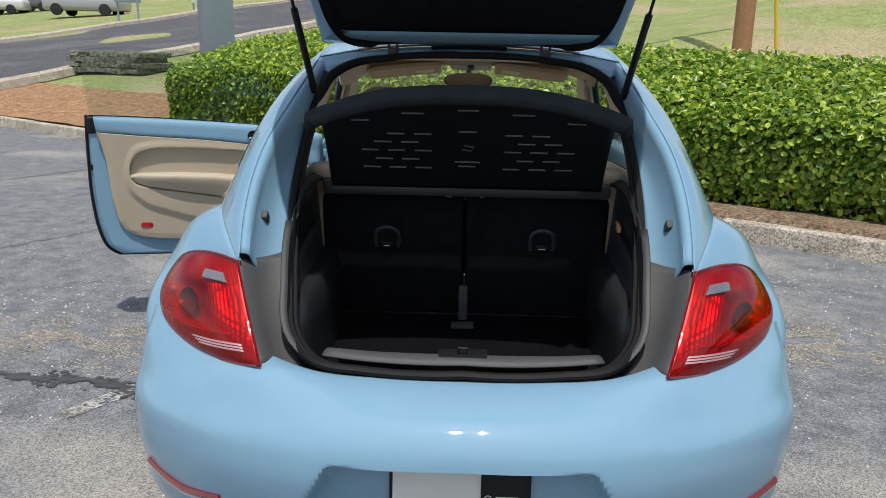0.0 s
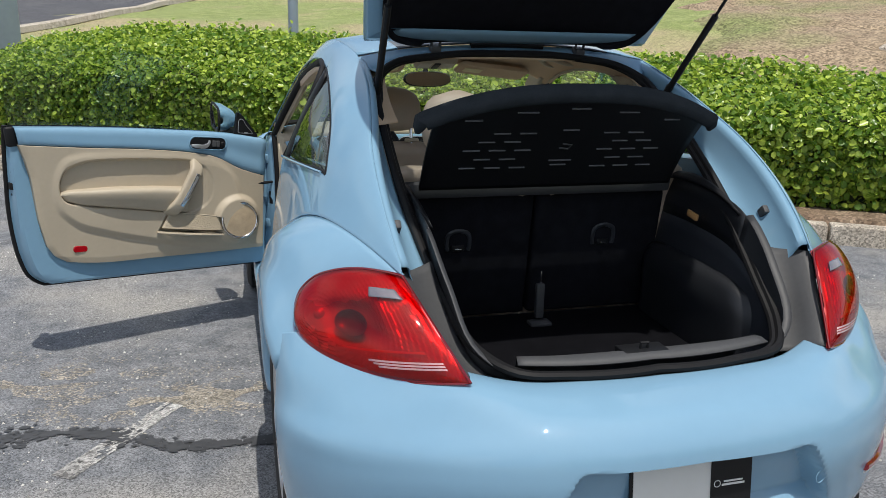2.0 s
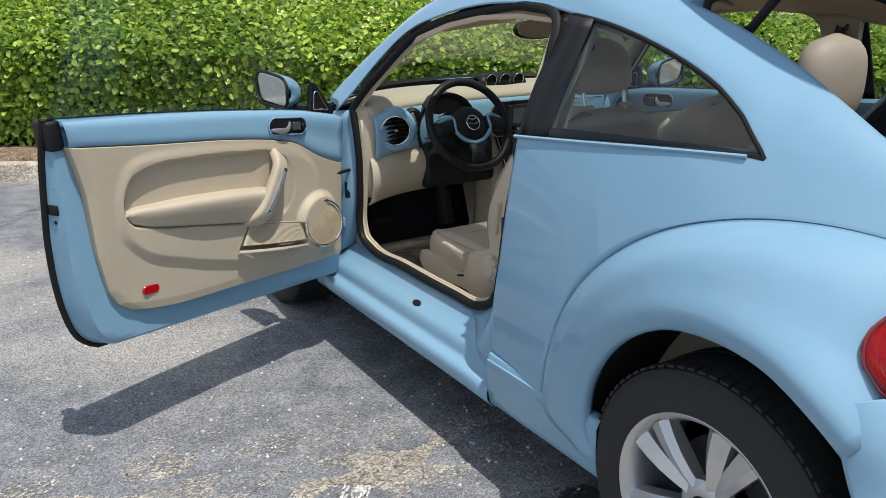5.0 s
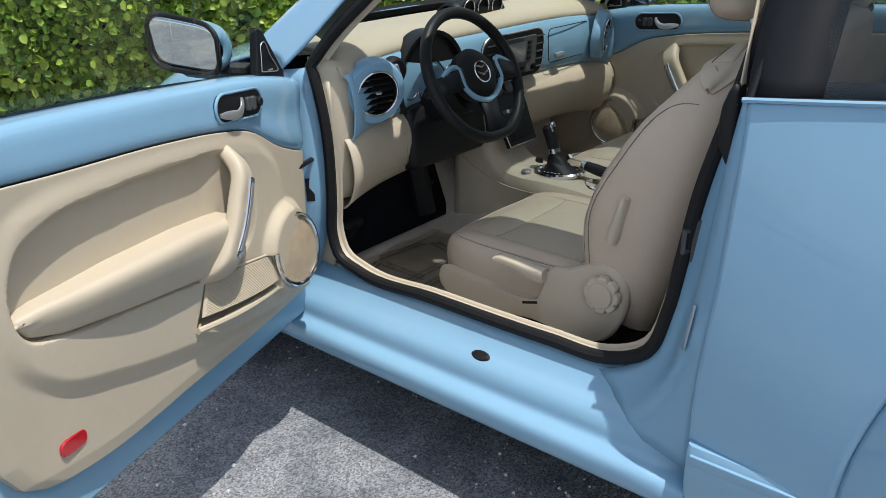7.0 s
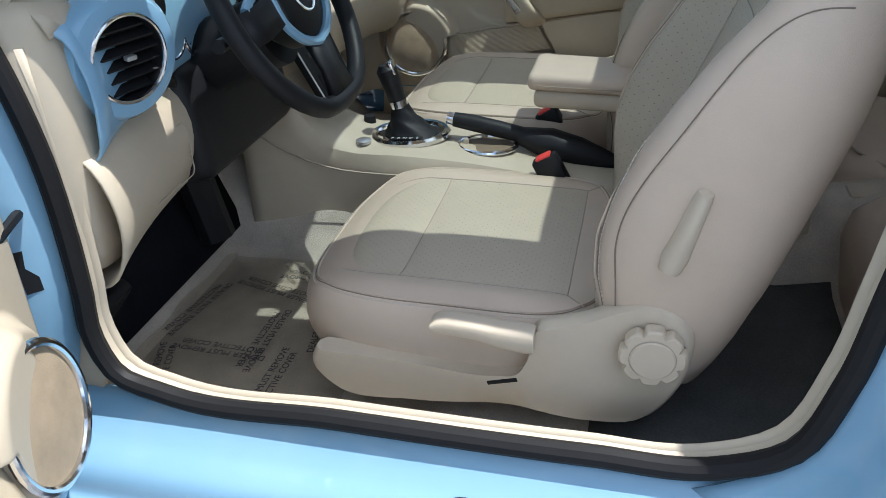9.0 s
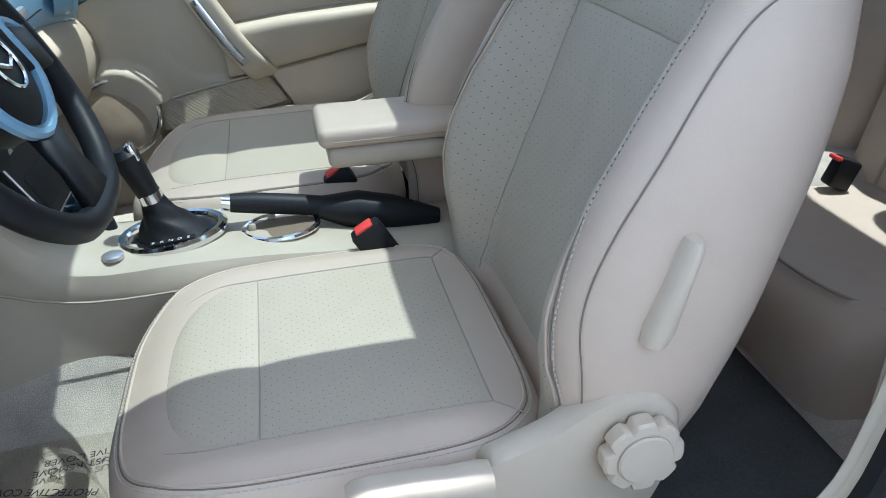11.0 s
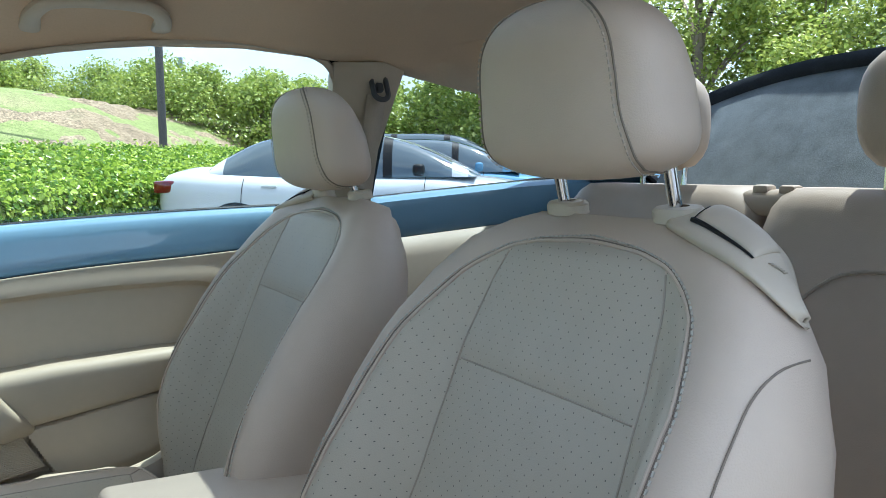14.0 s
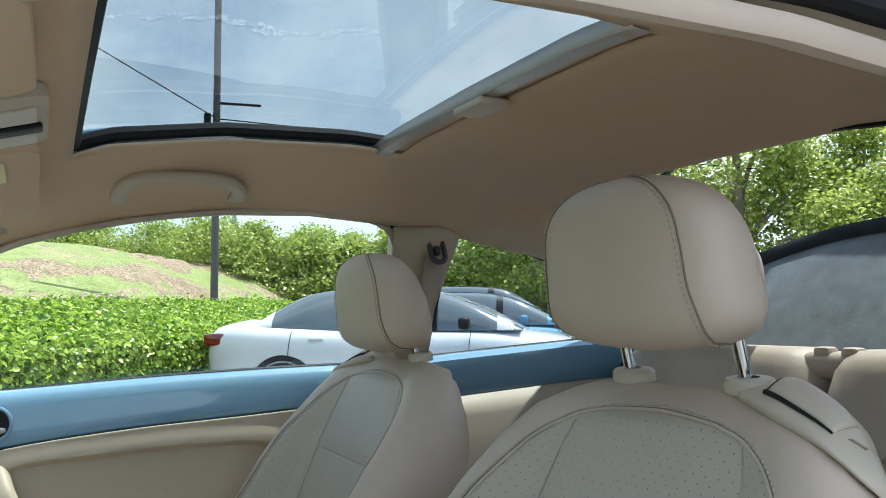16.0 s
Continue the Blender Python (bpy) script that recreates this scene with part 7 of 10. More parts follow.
    # plastic flank with lever, rotary knob
    tm = Matrix(((0, 0, -1, -0.245), (1, 0, 0, 0), (0, 1, 0, 0), (0, 0, 0, 1)))
    bm = B()
    out = spline([(2.478, 0.462, 0), (2.488, 0.425, 0), (2.460, 0.392, 0), (2.33, 0.382, 0), (2.18, 0.392, 0), (2.05, 0.385, 0), (1.985, 0.398, 0), (1.945, 0.450, 0), (1.928, 0.510, 0), (1.930, 0.560, 0), (1.952, 0.590, 0), (1.990, 0.597, 0), (2.025, 0.586, 0), (2.065, 0.566, 0), (2.110, 0.552, 0), (2.134, 0.545, 0), (2.140, 0.500, 0), (2.160, 0.455, 0), (2.205, 0.448, 0), (2.32, 0.456, 0), (2.478, 0.462, 0)], 90)[:-1]
    extrude_outline(bm, [tuple(p[:2]) for p in out], 0.034, tm, 0.010)
    fl = P("seat_flank", bm, SEATP, "moulded beige seat flank", angle=50)
    bm = B()
    lv = []
    for y, z, h in ((2.138, 0.530, 0.017), (2.150, 0.530, 0.020), (2.185, 0.533, 0.018), (2.22, 0.540, 0.014), (2.262, 0.543, 0.014), (2.276, 0.542, 0.012), (2.284, 0.541, 0.006)):
        lv.append([(-0.268 - 0.034 * (0.5 + 0.5 * math.copysign(abs(math.cos(a)) ** 0.6, math.cos(a))), y, z + h * math.copysign(abs(math.sin(a)) ** 0.6, math.sin(a))) for a in np.linspace(0, 2 * math.pi, 21)[:-1]])
    closed_loft(bm, lv)
    P("height_lever", bm, SEATP, "beige height lever", fl)
    bm = B()
    km = Matrix.Translation((-0.281, 1.980, 0.530)) @ pose(0, 0, 0, 0, -90, 0)
    for z0, z1, ra in ((0.0, 0.022, 0.041), (0.022, 0.026, 0.030)):
        outl = [((ra + 0.0034 * (1 - 2 * max(0.0, -math.cos(8 * a)) ** 3) * (1 if z0 == 0 else 0)) * math.cos(a), (ra + 0.0034 * (1 - 2 * max(0.0, -math.cos(8 * a)) ** 3) * (1 if z0 == 0 else 0)) * math.sin(a)) for a in np.linspace(0, 2 * math.pi, 109)[:-1]]
        extrude_outline(bm, outl, z1 - z0, km @ pose(0, 0, z0), 0.003 if z0 == 0 else 0.002)
    P("recline_knob", bm, SEATP, "lobed beige recline knob", fl, angle=40)
    bm = B()
    ring_tube(bm, [km @ Vector((0.0300 * math.cos(a), 0.0300 * math.sin(a), 0.0225)) for a in np.linspace(0, 2 * math.pi, 37)[:-1]], 0.0009, 5)
    P("knob_groove", bm, SEAM, "", fl)
    bm = B()
    block(bm, (-0.2765, 2.186, 0.443), (0.006, 0.050, 0.011), pose(0, 0, 0, -16, 0, 0), 0.003)
    P("flank_slot", bm, SEAL, "", fl)
    # tilt lever on the flank of the back
    bm = B()
    lv = []
    for f, w2, th in ((0, 0.004, 0.004), (0.04, 0.014, 0.013), (0.2, 0.0175, 0.017), (0.55, 0.0145, 0.019), (0.9, 0.0120, 0.022), (0.98, 0.010, 0.019), (1.0, 0.004, 0.008)):
        c = np.array([-0.276, 1.972, 0.652]) + (np.array([0, 1.938, 0.772]) - np.array([0, 1.972, 0.652])) * f
        lv.append([c + np.array([-th * max(0, math.cos(a)) - 0.004, w2 * math.sin(a) * 0.95, w2 * math.sin(a) * 0.25]) for a in np.linspace(0, 2 * math.pi, 17)[:-1]])
    closed_loft(bm, lv)
    P("tilt_lever", bm, SEATP, "beige tilt lever")
    # plastic shoulder cover with its release flap
    lower = spline([(-0.088, 1.796, 1.064), (-0.155, 1.820, 1.049), (-0.212, 1.831, 1.031), (-0.234, 1.820, 1.010), (-0.240, 1.806, 0.998)], 24)
    upper = spline([(-0.076, 1.776, 1.064), (-0.090, 1.765, 1.075), (-0.126, 1.760, 1.081), (-0.142, 1.760, 1.076), (-0.184, 1.762, 1.049), (-0.210, 1.778, 1.022), (-0.238, 1.800, 0.998)], 24)
    rear = upper - np.array([0, 0.022, 0.014]) * np.linspace(1, 0.2, 24)[:, None]
    cover = np.array([spline(np.stack([lower[k] + [0, -0.004, -0.004], lower[k] + [0, 0.002, 0.003], (lower[k] * 0.62 + upper[k] * 0.38) + [-0.004, 0.004, 0.008], upper[k] * 0.8 + lower[k] * 0.2 + [-0.004, 0.0, 0.006], upper[k], rear[k]]), 22) for k in range(24)])
    bm = B()
    sheet(bm, cover, True)
    sc = P("shoulder_cover", bm, SEATP, "smooth beige shoulder cover", angle=60, solid=0.003)

    def on_cover(a, b, lift=0.0):
        x, y = a * 23, b * 21
        i, j = min(22, int(x)), min(20, int(y))
        fx, fy = x - i, y - j
        p = cover[i, j] * (1 - fx) * (1 - fy) + cover[i + 1, j] * fx * (1 - fy) + cover[i, j + 1] * (1 - fx) * fy + cover[i + 1, j + 1] * fx * fy
        n = np.cross(cover[i + 1, j] - cover[i, j], cover[i, j + 1] - cover[i, j])
        n /= np.linalg.norm(n) + 1e-9
        return p + (n if n[2] > 0 else -n) * lift
    bm = B()
    sheet(bm, [[on_cover(0.20 + 0.44 * a, 0.30 + 0.40 * b, 0.0012 + 0.0035 * (1 - abs(2 * a - 1) ** 6) * (1 - abs(2 * b - 1) ** 6)) for b in np.linspace(0, 1, 11)] for a in np.linspace(0, 1, 15)], True)
    P("release_flap", bm, SEATP, "", sc, solid=0.002, angle=60)
    bm = B()
    tube(bm, [on_cover(0.20 + 0.44 * a, 0.295, 0.0012) for a in np.linspace(0, 1, 16)], 0.0028, 6, taper=np.linspace(1.0, 0.35, 16))
    tube(bm, [on_cover(0.20, 0.295 + 0.40 * b, 0.0010) for b in np.linspace(0, 1, 10)], 0.0010, 5)
    P("release_gap", bm, SEAL, "", sc)
    for k in range(6):
        bm = B()
        q = on_cover(0.70 + 0.012 * k, 0.42 + 0.022 * k, 0.001)
        block(bm, q, (0.0030, 0.0030, 0.0010), None)
        P("airbag_print", bm, SEAM, "", sc)
    # head restraint
    hr = new("headrest")
    hr.parent = st
    bm = B()
    low = 0.026 if sg > 0 else 0.0
    c = np.array([0.0, 1.834 - 0.6 * low, 1.195 - low])

    def pad(a, t):
        """Point on the pad, which leans forward: height share, angle round it."""
        hz = 0.0875 * math.copysign(abs(a) ** 0.92, a)
        sc = max(0.015, 1 - abs(a) ** (5.0 if a < 0 else 3.0)) ** 0.45
        wd, dp = 0.131 * sc * (1 - 0.05 * a), (0.056 - 0.006 * a) * max(0.02, 1 - abs(a) ** 4.0) ** 0.40
        if math.sin(t) < 0:
            dp *= 1.08 - 0.50 * max(0.0, a)
        return c + np.array([wd * math.copysign(abs(math.cos(t)) ** 0.66, math.cos(t)), dp * math.copysign(abs(math.sin(t)) ** 0.72, math.sin(t)) + hz * 0.14, hz])
    rows = [[pad(a, t) for t in np.linspace(0, 2 * math.pi, 65)[:-1]] for a in np.sin(np.linspace(-1, 1, 35) * math.pi / 2)]
    closed_loft(bm, rows)
    P("headrest_pad", bm, LEATHER, "", hr, angle=80)
    for k in (0, 1):
        # side gusset: down the front edge, then back along the bottom
        key = spline([(0.985, 1.10, 0), (0.90, 0.94, 0), (0.60, 0.82, 0), (0.10, 0.78, 0), (-0.40, 0.74, 0), (-0.72, 0.58, 0), (-0.86, 0.25, 0), (-0.90, -0.15, 0), (-0.90, -0.65, 0)], 90)
        run = np.array([pad(min(0.985, a), t if k == 0 else math.pi - t) for a, t, _ in key])
        tg = np.gradient(run, axis=0)
        tg /= np.linalg.norm(tg, axis=1)[:, None]
        nm = run - (c + [0, 0, 0]) * [1, 1, 1]
        nm[:, 0] *= 0.7
        nm -= tg * (nm * tg).sum(1)[:, None]
        nm /= np.linalg.norm(nm, axis=1)[:, None]
        sd = np.cross(nm, tg)
        bm = B()
        tube(bm, run + nm * 0.0002, 0.0012, 6)
        P("headrest_seam", bm, SEAM_D, "", hr)
        for o in (-0.0048, 0.0048):
            bm = B()
            stitch(bm, run + sd * o + nm * 0.0004, 0.0009, 0.0062)
            P("headrest_stitching", bm, SEAM, "", hr)
    for k in (-1, 1):
        bm = B()
        tube(bm, [(k * 0.083, 1.768, 1.030), (k * 0.083, 1.792, 1.130 - low)], 0.0068, 14)
        P("headrest_post", bm, CHROME, "chrome post", hr)
        bm = B()
        revolve(bm, [(0.022, -0.010), (0.022, 0.000), (0.019, 0.004), (0.009, 0.005)], Matrix.Translation((k * 0.083, 1.776, 1.078)) @ pose(0, 0, 0, -8, 0, 0) @ Matrix.Diagonal((1.35, 0.85, 1, 1)), 24)
        P("post_collar", bm, SEATP, "", hr)
    # runner
    for k in (-0.19, 0.19):
        bm = B()
        block(bm, (k, 2.24, 0.365), (0.03, 0.52, 0.05), None, 0.005)
        P("seat_runner", bm, DARK)


SEAM_D = mat("dark_seam_line", (0.20, 0.165, 0.125), 0.8, 0, 0.1, 60)
STITCH = mat("pale_stitching", (0.50, 0.47, 0.40), 0.7, 0, 0.05, 50)
front_seat(-0.340, -1)
front_seat(0.340, 1)


def rear_seats():
    for sg in (-1, 1):
        st = new("rear_seat")
        st.parent = car
        tagged(st, "beige leatherette rear seat with headrest")
        cx = sg * 0.275
        bm = B()
        rows = []
        for v in np.r_[np.linspace(0, 0.94, 14), 0.975, 1.0]:
            w = 0.270 * (1 - 0.14 * max(0, (v - 0.8) / 0.2) ** 3)
            y0, z0 = 1.285 - 0.170 * v, 0.475 + 0.600 * v
            t = 0.10 - 0.035 * v + 0.045 * max(0.0, (v - 0.80) / 0.2)
            r = 0.022 if v > 0.99 else (0.006 if v > 0.96 else 0.0)
            half = [(0, 0.0 - r), (0.5, 0.004 - r), (0.72, 0.016 - r), (0.9, 0.012 - r), (1.0, -0.02 - r), (0.97, -t + r), (0.5, -t - 0.005 + r), (0, -t - 0.006 + r)]
            pts = spline([(a * w, d, 0) for a, d in half], 18)
            loop = [(x, d) for x, d, _ in pts] + [(-x, d) for x, d, _ in pts[::-1][1:-1]]
            rows.append([(cx + x, y0 + d, z0) for x, d in loop])
        closed_loft(bm, rows)
        part("backrest", bm, LEATHER, st, angle=60)
        bm = B()
        arc = [(cx + x, 1.20 + 0.0 + 0.012, 0.95 - 0.10 * abs(x / 0.17) ** 3) for x in np.linspace(-0.17, 0.17, 20)]
        pts = []
        for x, y, z in arc:
            v = (z - 0.475) / 0.600
            pts.append((x, 1.285 - 0.170 * v + 0.008, z))
        low = [(cx + 0.17, 1.285 - 0.170 * v + 0.014, 0.475 + 0.600 * v) for v in np.linspace(0.65, 0.05, 12)]
        low2 = [(cx - 0.17, 1.285 - 0.170 * v + 0.014, 0.475 + 0.600 * v) for v in np.linspace(0.65, 0.05, 12)]
        tube(bm, pts, 0.003, 6)
        tube(bm, [pts[-1]] + low, 0.003, 6)
        tube(bm, [pts[0]] + low2, 0.003, 6)
        part("back_seam", bm, SEAM, st)
        bm = B()
        rows = []
        for y, w, zt in ((1.20, 0.20, 0.49), (1.24, 0.235, 0.492), (1.36, 0.245, 0.495), (1.48, 0.245, 0.508), (1.58, 0.235, 0.510), (1.625, 0.215, 0.490), (1.645, 0.18, 0.455)):
            top = [(cx + x * w, y, zt + 0.012 * float(np.interp(abs(x), [0, 0.6, 0.8, 1], [0, 0.2, 1, -0.8]))) for x in np.linspace(-0.97, 0.97, 17)]
            rows.append(top + [(cx + w, y, zt - 0.05), (cx + w * 0.97, y, 0.36), (cx - w * 0.97, y, 0.36), (cx - w, y, zt - 0.05)])
        closed_loft(bm, rows)
        part("cushion", bm, LEATHER, st, angle=60)
        bm = B()
        tube(bm, [(cx + x, 1.600 - 0.06 * abs(x / 0.22) ** 3, 0.509 + 0.006 * abs(x / 0.2)) for x in np.linspace(-0.22, 0.22, 20)], 0.003, 6)
        part("cushion_seam", bm, SEAM, st)
        bm = B()
        rows = []
        c = np.array([cx, 1.080, 1.205])
        for a in np.linspace(-1, 1, 13):
            sc = (1 - abs(a) ** 3.0) ** 0.45 if abs(a) < 0.999 else 0.1
            rows.append([c + np.array([0.112 * sc * math.copysign(abs(math.cos(t)) ** 0.65, math.cos(t)), 0.052 * sc * math.sin(t), 0.108 * a]) for t in np.linspace(0, 2 * math.pi, 29)[:-1]])
        closed_loft(bm, rows)
        part("headrest", bm, LEATHER, st, angle=70)
        for k in (-0.06, 0.06):
            bm = B()
            tube(bm, [(cx + k, 1.085, 1.03), (cx + k, 1.078, 1.13)], 0.006, 8)
            part("headrest_post", bm, CHROME, st)
    bm = B()
    block(bm, (-0.02, 1.078, 1.046), (0.15, 0.075, 0.050), None, 0.02, 3)
    for x in (-0.048, 0.008):
        block(bm, (x, 1.095, 1.070), (0.035, 0.03, 0.02), None, 0.007)
    part("belt_guide", bm, LEATHER, car, "cream belt guides between the rear seats")
    bm = B()
    block(bm, (0, 1.42, 0.44), (0.075, 0.42, 0.12), None, 0.02)
    part("rear_tray", bm, BEIGE, car)
    for x in (-0.10, 0.10):
        bm = B()
        block(bm, (x, 1.36, 0.535), (0.03, 0.045, 0.055), pose(0, 0, 0, 25, 0, 0), 0.006)
        b = part("belt_buckle", bm, BLACK, car, "black rear belt buckle")
        bm = B()
        block(bm, (x, 1.372, 0.564), (0.022, 0.024, 0.008), pose(0, 0, 0, 25, 0, 0), 0.003)
        part("buckle_button", bm, REDB, b, "red release button")


rear_seats()


def floor_and_sides():
    bm = B()
    g = []
    for y in np.linspace(1.15, 3.05, 30):
        up = 0.35 * max(0.0, (y - 2.85) / 0.20) ** 1.5
        row = []
        for x in np.linspace(-0.72, 0.72, 37):
            tun = 0.13 * math.exp(-(abs(x) / 0.13) ** 4)
            row.append((x, y, 0.335 + max(tun, 0) + up + 0.06 * max(0, (1.75 - y) / 0.3 if y > 1.45 else 1.0)))
        g.append(row)
    sheet(bm, g)
    part("cabin_floor", bm, FLOORC, car, "beige carpeted floor", solid=0.02)
    bm = B()
    sheet(bm, [[(x, 3.06 - 0.05 * k, 0.35 + 0.62 * k) for x in np.linspace(-0.75, 0.75, 8)] for k in (0, 0.5, 1)])
    part("bulkhead", bm, DARK, car, solid=0.02)
    for sg in (-1, 1):
        # kick panel
        bm = B()
        q = net([[(0.715, 2.74, 0.95), (0.715, 2.745, 0.65), (0.712, 2.79, 0.42)], [(0.695, 2.90, 0.95), (0.70, 2.95, 0.65), (0.70, 3.05, 0.34)]], 10, 5)
        q[..., 0] *= sg
        sheet(bm, q, sg > 0)
        part("kick_panel", bm, BEIGE, car, solid=0.01)
        # rear quarter trim: painted top band, beige below
        bm = B()
        tb = spline([(0.722, 1.66, 1.040), (0.70, 1.40, 1.060), (0.665, 1.12, 1.080), (0.64, 0.98, 1.085)], 20)
        q = np.array([tb + [0.03, 0, 0.0], tb, tb - [0.022, 0, 0.012], tb - [0.034, 0, 0.095]])
        q[..., 0] *= sg
        sheet(bm, q, sg > 0)
        part("quarter_band", bm, PAINT, car, "glossy light blue band below the quarter window", solid=0.003)
        bm = B()
        t2 = tb - [0.034, 0, 0.097]
        lo = spline([(0.700, 1.77, 0.43), (0.67, 1.50, 0.42), (0.60, 1.20, 0.44), (0.56, 1.05, 0.50)], 20)
        md = (t2 + lo) / 2 - [0.035, 0, -0.05]
        q = np.array([spline(np.stack([t2[k], md[k], lo[k]]), 12) for k in range(20)]).transpose(1, 0, 2)
        q[..., 0] *= sg
        sheet(bm, q, sg > 0)
        part("quarter_trim", bm, BEIGE, car, "beige moulded rear side trim", solid=0.004)
        # B pillar trim with belt anchor
        bm = B()
        a = spline([(0.725, 1.685, 1.02), (0.680, 1.690, 1.14), (0.622, 1.700, 1.27), (0.593, 1.705, 1.338)], 12)
        b = spline([(0.715, 1.595, 1.03), (0.668, 1.580, 1.14), (0.612, 1.556, 1.27), (0.585, 1.540, 1.342)], 12)
        q = np.array([a + [0.03, 0.0, 0], a, (a + b) / 2 - [0.014, 0, 0], b, b + [0.03, 0, 0]])
        q[..., 0] *= sg
        sheet(bm, q, sg > 0)
        part("pillar_trim", bm, BEIGE, car, "beige centre pillar trim", solid=0.003)
        bm = B()
        am = Matrix.Translation((sg * 0.598, 1.605, 1.285)) @ pose(0, 0, 0, 0, -sg * 66, 0)
        ring_tube(bm, [am @ Vector((a, b, 0.012)) for a, b in rounded(0.060, 0.034, 0.016)], 0.006, 8)
        block(bm, am @ Vector((0, 0, 0.008)), (0.02, 0.016, 0.016), am.to_3x3().to_4x4(), 0.004)
        part("belt_anchor", bm, GREYP, car, "grey belt loop")
        bm = B()
        q = net([[(0.596, 1.63, 1.275), (0.596, 1.585, 1.275)], [(0.665, 1.655, 0.95), (0.665, 1.612, 0.95)], [(0.690, 1.70, 0.50), (0.690, 1.655, 0.50)]], 3, 14)
        q[..., 0] *= sg
        sheet(bm, q)
        part("seat_belt", bm, BELTM, car, "beige woven seat belt", solid=0.002)
        # A pillar trim
        bm = B()
        a = spline([(0.620, 2.44, 1.286), (0.628, 2.51, 1.262), (0.672, 2.65, 1.145), (0.716, 2.77, 1.03)], 14)
        b = spline([(0.556, 2.50, 1.342), (0.566, 2.58, 1.312), (0.600, 2.74, 1.215), (0.655, 2.90, 1.08)], 14)
        q = np.array([a, (a * 0.6 + b * 0.4) - [0.020, 0.02, 0.01], b - [0.012, 0.0, 0.012], b + [0.02, 0.02, 0.0]])
        q[..., 0] *= sg
        sheet(bm, q, sg > 0)
        part("a_pillar_trim", bm, BEIGE, car, "beige windscreen pillar trim", solid=0.003)


    # dark rear footwell mats, beige inner sill on the shut side
    for sg in (-1, 1):
        bm = B()
        g = []
        for y in np.linspace(1.66, 2.06, 14):
            g.append([(sg * x, y, 0.335 + max(0.13 * math.exp(-(abs(x) / 0.13) ** 4), 0) + 0.06 * max(0, (1.75 - y) / 0.3) + 0.014) for x in np.linspace(0.16, 0.69, 16)])
        sheet(bm, g, sg < 0)
        part("rear_mat", bm, FELT_D, car, "dark grey rear footwell mat", solid=0.006)
    bm = B()
    q = net([[(0.742, 1.80, 0.46), (0.742, 2.30, 0.455), (0.742, 2.80, 0.46)], [(0.725, 1.80, 0.40), (0.722, 2.30, 0.40), (0.722, 2.80, 0.40)], [(0.700, 1.80, 0.325), (0.700, 2.30, 0.325), (0.700, 2.80, 0.325)]], 14, 6)
    sheet(bm, q)
    part("inner_sill", bm, BEIGE, car, solid=0.005)


FELT_D = mat("dark_carpet_mat", (0.085, 0.086, 0.082), 0.95, 0, 0.35, 300, bump=0.7, bscale=700, spec=0.1)
BELTM = mat("beige_webbing", (0.42, 0.36, 0.28), 0.9, 0, 0.15, 400, bump=0.6, bscale=900)
floor_and_sides()


